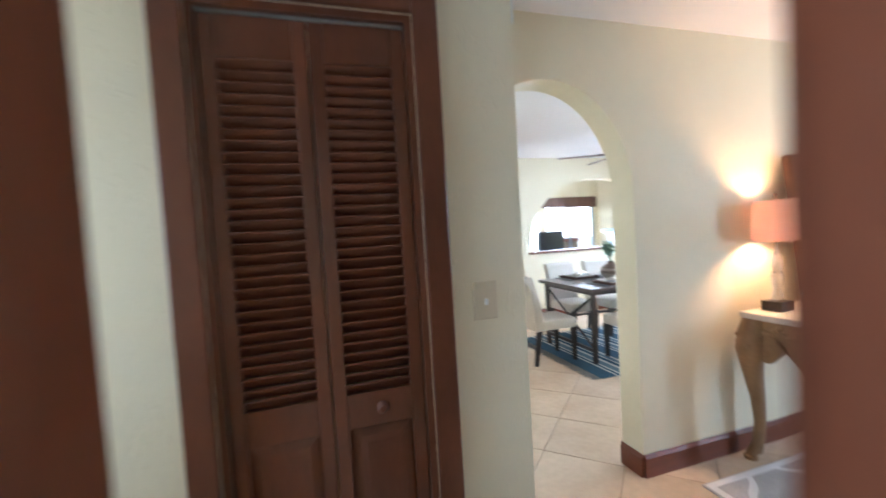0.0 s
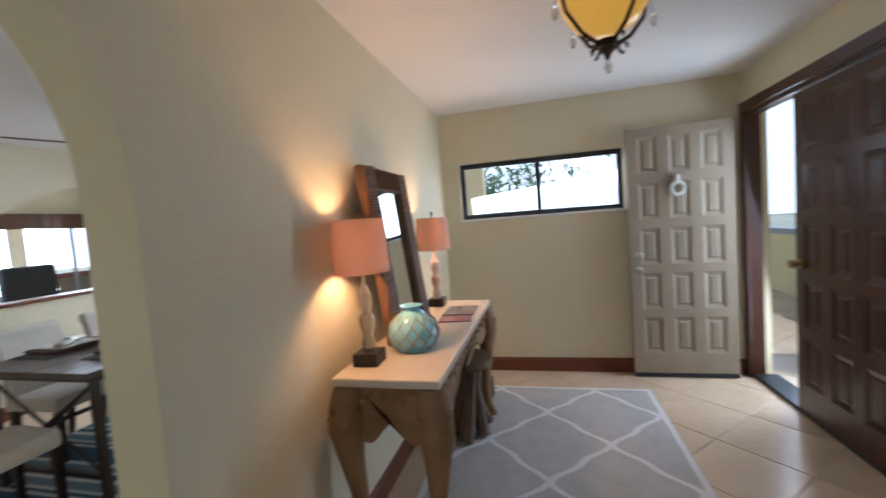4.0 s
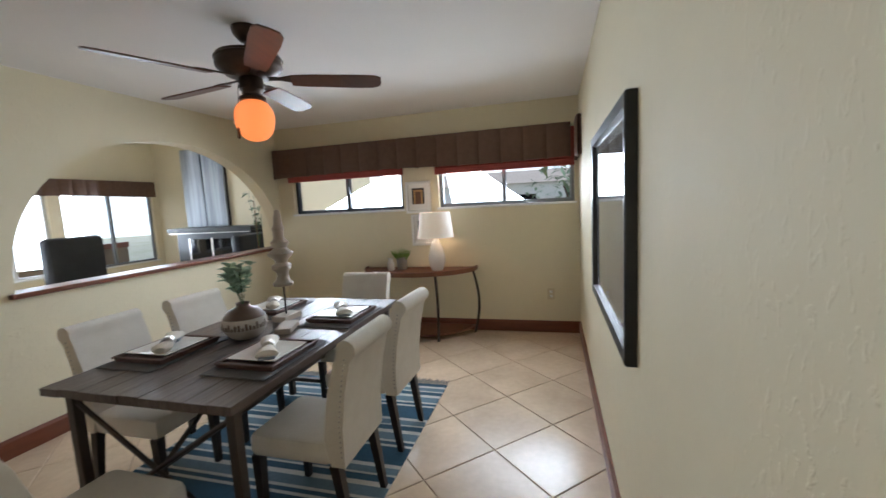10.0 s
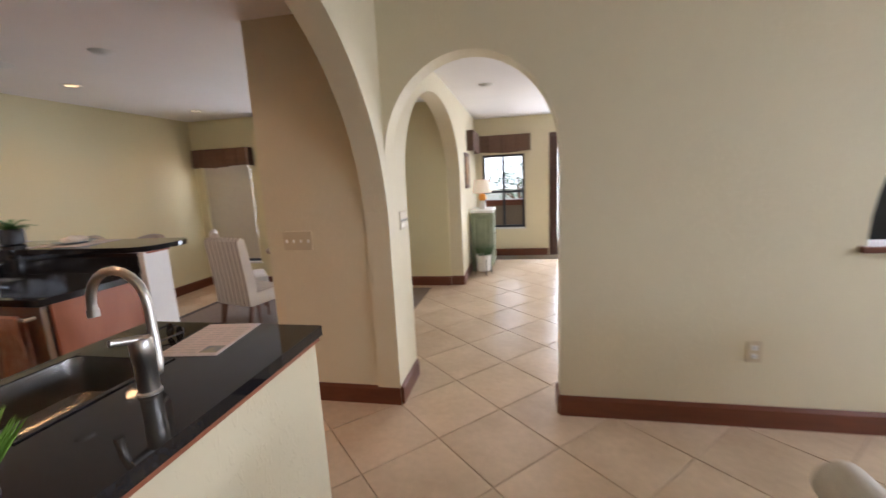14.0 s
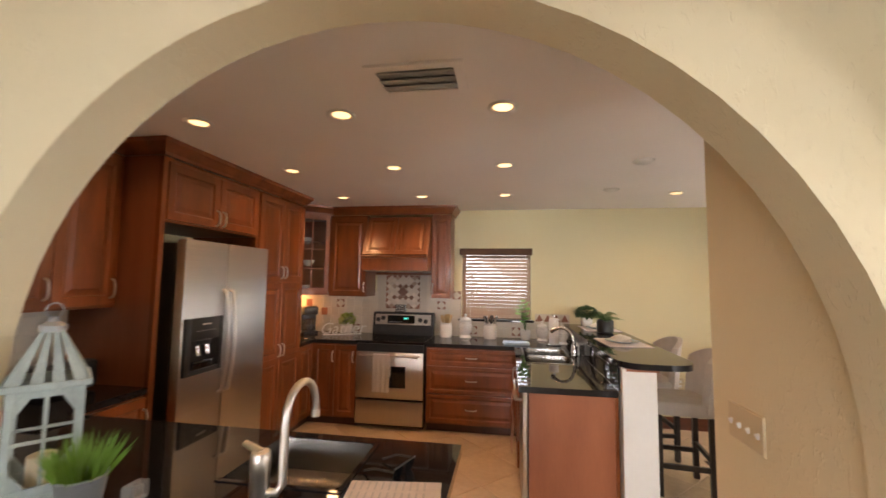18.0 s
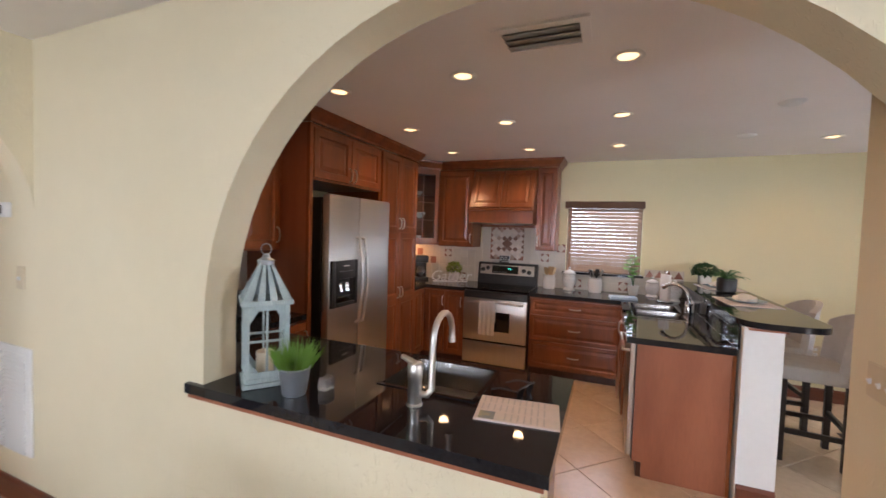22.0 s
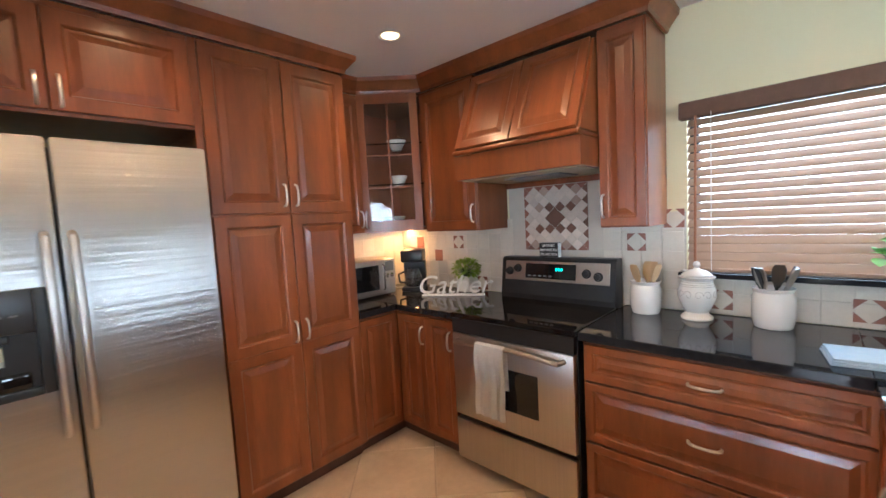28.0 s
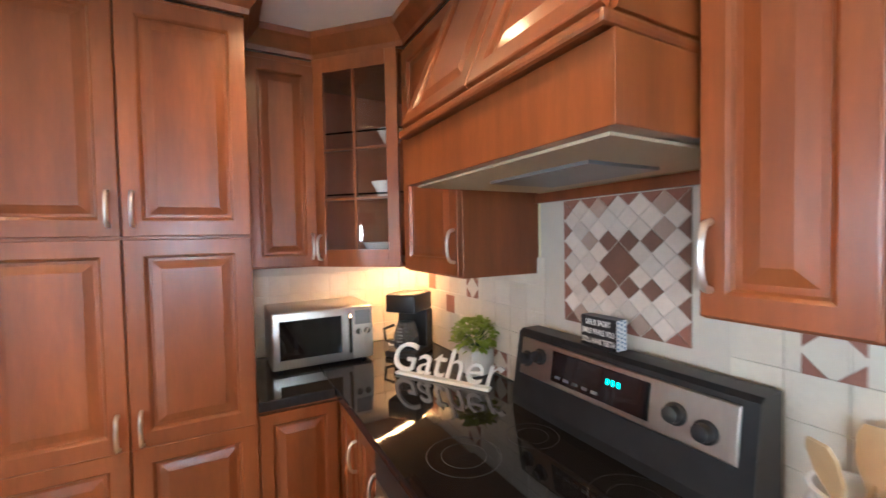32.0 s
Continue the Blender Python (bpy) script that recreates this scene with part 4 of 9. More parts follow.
for z, h in ((0.685, 0.165), (0.40, 0.275), (0.11, 0.28)):
    front(c, (-1.80, 5.07, z), N_, E_, 0.93, h, (0.465, h / 2, False), "drawer_front", 0.04)
c = cabinet("sink_cabinet", "cherry base cabinet under the double sink", (KX, 6.00, 0.09, -0.86, 6.58, 0.70), "kitchen cabinets")
part("top_rail", boxed(-1.798, 6.002, 0.701, -0.862, 6.025, 0.866), M_CHERRY, c)
part("toe_kick", boxed(KX, 6.06, 0, -0.23, 6.57, 0.09), M_DARKWOOD, c)
for i in range(2):
    front(c, (-1.75 + i * 0.43, 6.00, 0.11), E_, S_, 0.42, 0.74, (0.38 if i == 0 else 0.04, 0.62, True))
ep = tagged(new("end_panel"), "plain red-brown cherry end panel of the sink counter", "cabinet panel")
part("panel", boxed(-0.245, 6.035, 0.10, -0.222, 6.545, 0.866), M_CHERRY2, ep)
part("scribe_strip", boxed(-0.245, 6.546, 0.0, -0.218, 6.566, 0.866, bevel=0.002), M_CHERRY, ep)
part("toe_board", boxed(-0.244, 6.09, 0.0, -0.224, 6.545, 0.099), M_CHERRY2, ep)
dwm = tagged(new("dishwasher"), "stainless dishwasher beside the sink", "dishwasher")
part("tub", boxed(-0.85, 6.03, 0.10, -0.247, 6.56, 0.862), M_BLACK, dwm)
part("door", boxed(-0.845, 5.995, 0.12, -0.247, 6.03, 0.862, bevel=0.006), M_STEEL, dwm)
part("handle", tube(bmesh.new(), [(-0.79, 5.995, 0.80), (-0.79, 5.955, 0.80), (-0.30, 5.955, 0.80), (-0.30, 5.995, 0.80)], 0.011, 10), M_STEEL, dwm, "", True)
# wall units by the range
c = cabinet("wall_cabinet", "narrow cherry wall cabinet next to the pantry", (-1.75, KS, 1.378, -1.46, 3.53, 2.31), "kitchen cabinets")
front(c, (-1.465, 3.53, 1.386), W_, N_, 0.28, 0.895, (0.257, 0.085, True), f=0.05)
# diagonal glass cabinet
A, B = Vector((-1.752, 3.53, 0)), Vector((-2.045, 3.823, 0))
gc = tagged(new("glass_cabinet"), "cherry corner cabinet with a glazed door and glass shelves", "cabinet")
part("back", boxed(KX, KS, 1.378, KX + 0.02, 3.823, 2.31), M_CHERRY2, gc)
part("back", boxed(KX + 0.02, KS, 1.378, -1.752, KS + 0.02, 2.31), M_CHERRY2, gc)
for z in (1.378, 2.29):
    part("deck", prism([(KX + 0.02, KS + 0.02), (-1.755, KS + 0.02), (A.x, A.y), (B.x, B.y), (KX + 0.02, 3.82)], "z", z, z + 0.02), M_CHERRY, gc)
for z in (1.70, 1.98):
    o = part("shelf", prism([(KX + 0.02, KS + 0.02), (-1.76, KS + 0.02), (A.x, A.y - 0.03), (B.x - 0.03, B.y - 0.01), (KX + 0.02, 3.81)], "z", z, z + 0.008), M_GLASS, gc, "clear glass shelf")
    o.visible_shadow = False
gm = basis(A, B - A, (1, 1, 0))
L = (B - A).length
fr = part("door", box(box(box(box(bmesh.new(), 0, -0.02, 1.378, 0.055, 0, 2.31, bevel=0.003), L - 0.055, -0.02, 1.378, L, 0, 2.31, bevel=0.003), 0.055, -0.02, 1.378, L - 0.055, 0, 1.455), 0.055, -0.02, 2.245, L - 0.055, 0, 2.31), M_CHERRY, gc, m=gm)
M_CABGLASS = M_GLASS.copy()
M_CABGLASS.name = "cabinet_glass"
M_CABGLASS.node_tree.nodes["Principled BSDF"].inputs["IOR"].default_value = 1.35
o = part("pane", boxed(0.055, -0.010, 1.455, L - 0.055, -0.007, 2.245), M_CABGLASS, fr)
o.visible_shadow = False
part("glazing_bar", boxed(L / 2 - 0.006, -0.019, 1.455, L / 2 + 0.006, -0.003, 2.245), M_CHERRY, fr)
for z in (1.68, 1.90):
    for x0, x1 in ((0.055, L / 2 - 0.006), (L / 2 + 0.006, L - 0.055)):
        part("glazing_bar", boxed(x0, -0.018, z - 0.005, x1, -0.004, z + 0.005), M_CHERRY, fr)
part("handle", bar_handle(), M_NICKEL, fr, "satin nickel pull", True, m=pose(0.028, -0.02, 1.465))
M_CHINA = mat("white_china", (0.78, 0.76, 0.72), (0.74, 0.72, 0.68), 0.15, scale=8)
for x, y, z, r in ((-2.08, 3.55, 1.708, 0.07), (-2.15, 3.47, 1.988, 0.075), (-2.06, 3.50, 1.412, 0.085)):
    solid("bowl", lathe([(0, 0), (r * 0.5, 0), (r * 0.55, 0.012), (r, 0.07), (r - 0.006, 0.072), (r * 0.5, 0.016), (0, 0.012)], 24), M_CHINA, "white china bowl inside the glass cabinet", "bowl", group="china bowls", smooth=True, m=pose(x, y, z))
c = cabinet("wall_cabinet", "cherry wall cabinet beside the range hood", (KX, 3.827, 1.362, -2.07, 4.288, 2.31), "kitchen cabinets")
front(c, (-2.07, 3.84, 1.37), N_, E_, 0.445, 0.915, (0.425, 0.102, True))
c = cabinet("wall_cabinet", "narrow cherry wall cabinet between hood and window", (KX, 5.048, 1.36, -2.08, 5.268, 2.31), "kitchen cabinets")
front(c, (-2.08, 5.052, 1.366), N_, E_, 0.21, 0.92, (0.018, 0.10, True), f=0.045)
# hood
hood = tagged(new("range_hood"), "cherry range hood with two sloping panel fronts", "range hood")
Y0, Y1 = 4.292, 5.044
part("band", boxed(KX + 0.01, Y0, 1.662, -1.868, Y1, 1.80, bevel=0.002), M_CHERRY, hood)
part("lip_moulding", box(bmesh.new(), KX + 0.02, Y0 - 0.004, 1.802, -1.845, Y1 + 0.0, 1.826, bevel=0.008), M_CHERRY, hood)
bm = bmesh.new()
pr = [(KX + 0.02, 1.828), (-1.872, 1.828), (-2.068, 2.28), (KX + 0.02, 2.28)]
lo = [bm.verts.new((x, Y0, z)) for x, z in pr]
hi = [bm.verts.new((x, Y1, z)) for x, z in pr]
bm.faces.new(lo), bm.faces.new(hi[::-1])
for i in range(4):
    bm.faces.new((lo[i], hi[i], hi[(i + 1) % 4], lo[(i + 1) % 4]))
part("chimney_body", bm, M_CHERRY, hood)
sl_len = math.hypot(0.195, 0.452)
ang = math.degrees(math.atan2(0.195, 0.452))
for i in range(2):
    mm = basis((-1.869, Y0 + 0.012 + i * 0.366, 1.832), N_, E_) @ pose(0, 0, 0, -ang, 0, 0)
    part("sloping_panel", raised(0.361, sl_len - 0.01, 0.05), M_CHERRY, hood, m=mm)
M_HOODUNDER = mat("beige_hood_lining", (0.5, 0.42, 0.28), (0.46, 0.38, 0.26), 0.5, scale=5)
part("lining", boxed(KX + 0.03, Y0 + 0.03, 1.655, -1.893, Y1 - 0.03, 1.661), M_HOODUNDER, hood, "beige under-hood lining")
part("filter", boxed(-2.25, 4.52, 1.647, -2.02, 4.86, 1.6545), M_GREYALU, hood, "metal mesh filter")
part("rear_rail", boxed(KX + 0.002, Y0, 1.62, KX + 0.02, Y1, 1.654), M_CHERRY, hood)
# crown moulding along the cabinets


def crown(name, pts, parent=None):
    """A cove crown swept along a polyline on plan; the outside lies to the right of the way."""
    prof = [(0.0, 0.0), (0.014, 0.0), (0.018, 0.02), (0.03, 0.034), (0.052, 0.062), (0.062, 0.072), (0.066, 0.098), (0.0, 0.098)]
    bm = bmesh.new()
    P = [Vector(p) for p in pts]
    rows = []
    for i, p in enumerate(P):
        d0 = (P[i] - P[i - 1]).normalized() if i else (P[1] - P[0]).normalized()
        d1 = (P[i + 1] - P[i]).normalized() if i < len(P) - 1 else d0
        n0, n1 = Vector((d0.y, -d0.x)), Vector((d1.y, -d1.x))
        nn = (n0 + n1).normalized()
        k = 1 / max(0.3, nn.dot(n0))
        rows.append([bm.verts.new((p.x + nn.x * o * k, p.y + nn.y * o * k, 2.31 + z)) for o, z in prof])
    for a, b in zip(rows, rows[1:]):
        for i in range(len(prof)):
            j = (i + 1) % len(prof)
            bm.faces.new((a[i], b[i], b[j], a[j]))
    bm.faces.new(rows[0][::-1]), bm.faces.new(rows[-1])
    return tagged(part(name, bm, M_CHERRY, None), "cherry crown moulding on top of the cabinets", "moulding")


crown("crown_moulding", [(1.36, 3.535), (0.285, 3.535), (0.285, 3.812), (-1.46, 3.812), (-1.46, 3.535), (-1.752, 3.535), (-2.045, 3.828), (-2.066, 3.849), (-2.066, 5.27), (KX + 0.006, 5.27)])

# ---------------- counters ----------------
ct = tagged(new("countertop"), "polished black granite counter along the range wall", "countertop", "granite counters")
part("slab", boxed(KX, KS, 0.868, -1.745, 4.308, 0.907, bevel=0.004), M_GRANITE, ct)
part("slab", boxed(-1.743, KS, 0.868, -1.461, 3.825, 0.907, bevel=0.004), M_GRANITE, ct)
ct = tagged(new("countertop"), "polished black granite counter with the double sink", "countertop", "granite counters")
part("slab", boxed(KX, 5.05, 0.868, -1.76, 5.969, 0.907, bevel=0.004), M_GRANITE, ct)
SXA, SXB, SYA, SYB = -1.70, -0.97, 6.045, 6.43
for g in ((KX, 5.97, 0.868, SXA, 6.565, 0.907), (SXB, 5.97, 0.868, -0.21, 6.565, 0.907), (SXA, 5.97, 0.868, SXB, SYA, 0.907), (SXA, SYB, 0.868, SXB, 6.565, 0.907)):
    part("slab", boxed(*g), M_GRANITE, ct)
part("splash", boxed(KX + 0.012, 6.566, 0.907, -0.218, 6.577, 1.047), M_GRANITE, ct)


def basin(name, x0, y0, x1, y1, depth, label, parent_bowls=(0,), edge=M_CHROME):
    s = tagged(new(name), label, "sink")
    part("rim", box(box(box(box(bmesh.new(), x0 - 0.012, y0 - 0.012, 0.9072, x0 + 0.004, y1 + 0.012, 0.911), x1 - 0.004, y0 - 0.012, 0.9072, x1 + 0.012, y1 + 0.012, 0.911), x0, y0 - 0.012, 0.9072, x1, y0 + 0.004, 0.911), x0, y1 - 0.004, 0.9072, x1, y1 + 0.012, 0.911), edge, s)
    n = len(parent_bowls)
    for i in range(n):
        a, b = x0 + (x1 - x0) * i / n + (0.008 if i else 0), x0 + (x1 - x0) * (i + 1) / n - (0.008 if i < n - 1 else 0)
        bm = bmesh.new()
        k = []
        for z, ins in ((0.909, 0.0), (0.88, 0.004), (0.909 - depth + 0.03, 0.012), (0.909 - depth, 0.045)):
            loop = []
            r = 0.05
            for cx, cy, t0 in ((b - ins - r, y1 - ins - r, 0), (a + ins + r, y1 - ins - r, 90), (a + ins + r, y0 + ins + r, 180), (b - ins - r, y0 + ins + r, 270)):
                for q in range(5):
                    t = radians(t0 + q * 22.5)
                    loop.append(bm.verts.new((cx + r * math.cos(t), cy + r * math.sin(t), z)))
            k.append(loop)
        for p, q in zip(k, k[1:]):
            for j in range(20):
                bm.faces.new((p[j], p[(j + 1) % 20], q[(j + 1) % 20], q[j]))
        bm.faces.new(k[-1])
        part("bowl", bm, M_SINK, s, "brushed steel bowl", True)
        part("drain", lathe([(0, 0.002), (0.03, 0.002), (0.042, 0.004), (0.042, 0), (0, 0)], 20), M_CHROME, s, "", True, m=pose((a + b) / 2, (y0 + y1) / 2, 0.909 - depth))
    return s


basin("double_sink", SXA, SYA, SXB, SYB, 0.18, "stainless double sink set in black granite", (0, 1))
ct = tagged(new("countertop"), "polished black granite pass-through counter with a bar sink", "countertop", "granite counters")
BX0, BX1, BY0, BY1 = 0.815, 1.185, 4.985, 5.39
for g in ((0.757, 3.806, 0.868, BX0, 5.722, 0.907), (BX1, 4.372, 0.868, 1.543, 5.722, 0.907), (BX0, 3.806, 0.868, BX1, BY0, 0.907), (BX0, BY1, 0.868, BX1, 5.722, 0.907), (0.287, KS, 0.868, 1.368, 3.806, 0.907), (BX1, 3.806, 0.868, 1.368, 4.372, 0.907)):
    part("slab", boxed(*g), M_GRANITE, ct)
part("ear", boxed(1.522, 4.29, 0.868, 1.543, 4.372, 0.907), M_GRANITE, ct)
part("edge_strip", boxed(1.522, 4.30, 0.85, 1.536, 5.708, 0.866), M_CHERRY2, ct, "red-brown wooden strip under the counter edge")
basin("bar_sink", BX0, BY0, BX1, BY1, 0.15, "stainless bar sink set in black granite", edge=M_GRANITE)
# half wall with the raised bar
structure("wall_bar", boxed(KX, 6.579, 0, -0.175, 6.77, 1.047), M_WHITE, "white painted half wall carrying the raised bar")
bar = tagged(new("bar_counter"), "raised black granite bar top with a rounded end", "countertop", "granite counters")
part("slab", prism([(KX, 6.54)] + [(-0.395 + 0.24 * math.sin(radians(a)) ** 0.7, 6.79 - 0.23 * math.copysign(abs(math.cos(radians(a))) ** 0.6, math.cos(radians(a)))) for a in range(0, 181, 6)] + [(KX, 7.02)], "z", 1.049, 1.085), M_GRANITE, bar)
part("edge_strip", boxed(KX, 6.60, 1.036, -0.17, 6.785, 1.0475), M_CHERRY2, bar, "red-brown wooden strip under the bar top")

# ---------------- backsplash tiles ----------------
M_SPLASH = mat("cream_wall_tile", (0.66, 0.60, 0.50), (0.58, 0.52, 0.43), 0.35, scale=7, fine=0.06, island=0.05)
M_SPLASHGROUT = mat("pale_grout", (0.58, 0.53, 0.45), (0.54, 0.49, 0.42), 0.9, scale=20)
M_TERRA = mat("terracotta_tile", (0.30, 0.12, 0.075), (0.22, 0.09, 0.06), 0.4, scale=14, fine=0.12, island=0.12)
M_BROWNTILE = mat("brown_tile", (0.20, 0.095, 0.06), (0.14, 0.07, 0.045), 0.4, scale=14, fine=0.12, island=0.15)
sp = tagged(new("backsplash"), "cream tiled backsplash with terracotta insets", kind="structure")
part("grout_bed", boxed(KX + 0.0005, KS, 0.909, KX + 0.004, 6.60, 1.10), M_SPLASHGROUT, sp)
part("grout_bed", boxed(KX + 0.0005, KS, 1.10, KX + 0.004, 5.355, 1.42), M_SPLASHGROUT, sp)
part("grout_bed", boxed(KX + 0.0005, 4.305, 1.42, KX + 0.004, 5.05, 1.65), M_SPLASHGROUT, sp)
part("grout_bed", boxed(KX + 0.004, KS + 0.0005, 0.909, -1.46, KS + 0.004, 1.39), M_SPLASHGROUT, sp)
part("grout_bed", boxed(0.287, KS + 0.0005, 0.909, 1.368, KS + 0.004, 1.37), M_SPLASHGROUT, sp)
PY0, PY1, PZ0, PZ1 = 4.428, 4.852, 1.213, 1.617
T = 0.102


def tile_mesh(w, h, axis):
    bm = rings_panel(w - 0.0018, h - 0.0018, [(0, 0), (0, 0.0055), (0.0012, 0.0065)])
    return mesh_of("tile", bm, M_SPLASH)


tm = tile_mesh(T, T, "x")
mW, mS = basis((KX + 0.003, 0, 0), N_, E_), basis((0, KS + 0.003, 0), W_, N_)
for j in range(8):
    z = 0.911 + j * T
    for i in range(34):
        y = KS + 0.005 + i * T
        if z + T > 1.43 and not (4.33 < y and y + T < 5.06) or z + T > 1.66 or y + T > 6.60:
            continue
        if y + T > 5.36 and z + T > 1.12:
            continue
        if y + T > PY0 - 0.001 and y < PY1 and z + T > PZ0 and z < PZ1:
            continue
        o = new("tile", tm)
        o.parent, o.matrix_basis = sp, mW @ pose(y, 0, z)
    if z + T < 1.40:
        for i in range(9):
            o = new("tile", tm)
            o.parent, o.matrix_basis = sp, mS @ pose(1.462 + i * T, 0, z)
        for i in range(10):
            o = new("tile", tm)
            o.parent, o.matrix_basis = sp, mS @ pose(-1.366 + i * T, 0, z)


def flat_piece(pts, material, name="inset"):
    """A thin tile piece on the range wall; pts are (y, z), counter-clockwise."""
    bm = bmesh.new()
    a = [bm.verts.new((KX + 0.0095, y, z)) for y, z in pts]
    cy, cz = sum(p[0] for p in pts) / len(pts), sum(p[1] for p in pts) / len(pts)
    b = [bm.verts.new((KX + 0.0125, y + (cy - y) * 0.05, z + (cz - z) * 0.05)) for y, z in pts]
    bm.faces.new(b)
    for i in range(len(pts)):
        j = (i + 1) % len(pts)
        bm.faces.new((a[i], a[j], b[j], b[i]))
    return part(name, bm, material, sp)


for y, z in ((5.066, 1.212), (3.79, 1.212), (3.998, 0.912), (5.25, 1.335), (5.45, 0.93), (5.95, 0.93)):
    for cy, cz, sy, sz in ((y, z, 1, 1), (y + T, z, -1, 1), (y + T, z + T, -1, -1), (y, z + T, 1, -1)):
        flat_piece([(cy + sy * 0.003, cz + sz * 0.003), (cy + sy * 0.045, cz + sz * 0.003), (cy + sy * 0.003, cz + sz * 0.045)], M_TERRA)
for y, z in ((3.587, 1.112), (3.384, 1.215)):
    flat_piece([(y, z), (y + 0.082, z), (y + 0.082, z + 0.09), (y, z + 0.09)], M_TERRA)
part("grout_bed", boxed(KX + 0.0005, 6.215, 1.10, KX + 0.004, 6.60, 1.19), M_SPLASHGROUT, sp)
for i in range(4):
    y, z, w, h = 6.22 + 0.094 * i, 1.105, 0.09, 0.08
    flat_piece([(y, z), (y + w, z), (y + w / 2, z + h)], M_TERRA)
    flat_piece([(y, z + 0.004), (y + w / 2 - 0.003, z + h), (y, z + h)], M_SPLASH)
    flat_piece([(y + w, z + 0.004), (y + w, z + h), (y + w / 2 + 0.003, z + h)], M_SPLASH)
# patterned panel behind the range: diamonds on a cream field
part("panel_field", boxed(KX + 0.004, PY0, PZ0, KX + 0.0094, PY1, PZ1), M_SPLASHGROUT, sp, "grout bed of the patterned tile panel")
cy0, cz0 = (PY0 + PY1) / 2, (PZ0 + PZ1) / 2
uy, uz = (PY1 - PY0) / 12, (PZ1 - PZ0) / 12
M_CREAMTILE = mat("cream_diamond_tile", (0.68, 0.60, 0.52), (0.56, 0.47, 0.40), 0.35, scale=9, fine=0.08, island=0.12)
M_TANTILE = mat("tan_diamond_tile", (0.44, 0.32, 0.25), (0.36, 0.25, 0.19), 0.4, scale=12, fine=0.1, island=0.12)
rng = random.Random(4)
for a in range(13):
    for b in range(13):
        if (a + b) % 2 == 0:
            continue
        da, db = a - 6, b - 6
        if abs(da) + abs(db) <= 1:
            continue
        y, z = PY0 + a * uy, PZ0 + b * uz
        ky, kz = uy - 0.0012, uz - 0.0012
        pts = [(y - ky, z), (y, z - kz), (y + ky, z), (y, z + kz)]
        if a in (0, 12) or b in (0, 12):
            pts = [p for p in pts if PY0 - 1e-6 <= p[0] <= PY1 + 1e-6 and PZ0 - 1e-6 <= p[1] <= PZ1 + 1e-6]
            flat_piece(pts, M_TERRA if rng.random() < 0.6 else M_BROWNTILE, "triangle")
        else:
            dark = abs(db) == 2 and abs(da) in (1, 3)
            flat_piece(pts, M_BROWNTILE if dark and rng.random() < 0.75 else M_TANTILE if dark or rng.random() < 0.14 else M_CREAMTILE, "diamond")
ky, kz = 2 * uy - 0.0015, 2 * uz - 0.0015
flat_piece([(cy0 - ky, cz0), (cy0, cz0 - kz), (cy0 + ky, cz0), (cy0, cz0 + kz)], M_BROWNTILE, "diamond")

# ---------------- appliances ----------------
fr = tagged(new("refrigerator"), "stainless side-by-side refrigerator with an ice dispenser", "refrigerator")
part("body", boxed(-0.665, KS + 0.03, 0.03, 0.20, 3.855, 1.775, bevel=0.006), M_BLACK, fr)
part("foot_grille", boxed(-0.655, 3.80, 0.0, 0.19, 3.868, 0.095), M_BLACK, fr)
SPL = -0.185
HX0, HX1, HZ0, HZ1 = -0.140, 0.186, 0.94, 1.297
d1 = part("freezer_door", boxed(SPL + 0.004, 3.862, 0.10, 0.203, 3.93, 1.80, bevel=0.012), M_FRIDGE, fr, "brushed steel door with dispenser", True)
d2 = part("fridge_door", boxed(-0.668, 3.862, 0.10, SPL - 0.004, 3.93, 1.80, bevel=0.012), M_FRIDGE, fr, "", True)
M_CHARCOAL = mat("charcoal_plastic", (0.022, 0.026, 0.030), (0.032, 0.036, 0.04), 0.28, scale=12)
disp = part("dispenser", boxed(HX0, 3.929, HZ0, HX1, 3.934, HZ1, bevel=0.001), M_BLACK, d1, "black ice and water dispenser")
for nm, g in (("bezel", (HX0, HZ0, HX0 + 0.036, HZ1)), ("bezel", (HX1 - 0.045, HZ0, HX1, HZ1)), ("bezel", (HX0 + 0.0365, HZ0, HX1 - 0.0455, HZ0 + 0.03)), ("control_face", (HX0 + 0.0365, HZ0 + 0.215, HX1 - 0.0455, HZ1))):
    part(nm, boxed(g[0], 3.9345, g[1], g[2], 3.952, g[3], bevel=0.004), M_CHARCOAL, d1, "charcoal plastic dispenser surround", True)
for x in (0.075, -0.005):
    part("paddle", prism([(3.936, HZ0 + 0.18), (3.942, HZ0 + 0.18), (3.950, HZ0 + 0.135), (3.956, HZ0 + 0.118), (3.950, HZ0 + 0.114), (3.942, HZ0 + 0.13)], "x", x - 0.017, x + 0.017), M_CHROME, d1, "chrome dispenser lever")
part("drip_tray", boxed(HX0 + 0.06, 3.9345, HZ0 + 0.0305, HX1 - 0.07, 3.95, HZ0 + 0.085, bevel=0.008), M_BLACKGLASS, d1, "", True)
part("nozzle_shroud", boxed(HX0 + 0.10, 3.9345, HZ0 + 0.186, HX1 - 0.11, 3.949, HZ0 + 0.2145, bevel=0.006), M_CHARCOAL, d1, "", True)
part("control_strip", boxed(HX0 + 0.115, 3.952, HZ1 - 0.046, HX1 - 0.135, 3.9535, HZ1 - 0.038), M_NICKEL, d1)
for k in range(5):
    part("button", boxed(HX0 + 0.075 + 0.035 * k, 3.952, HZ1 - 0.086, HX0 + 0.095 + 0.035 * k, 3.9532, HZ1 - 0.08), M_GREYALU, d1)
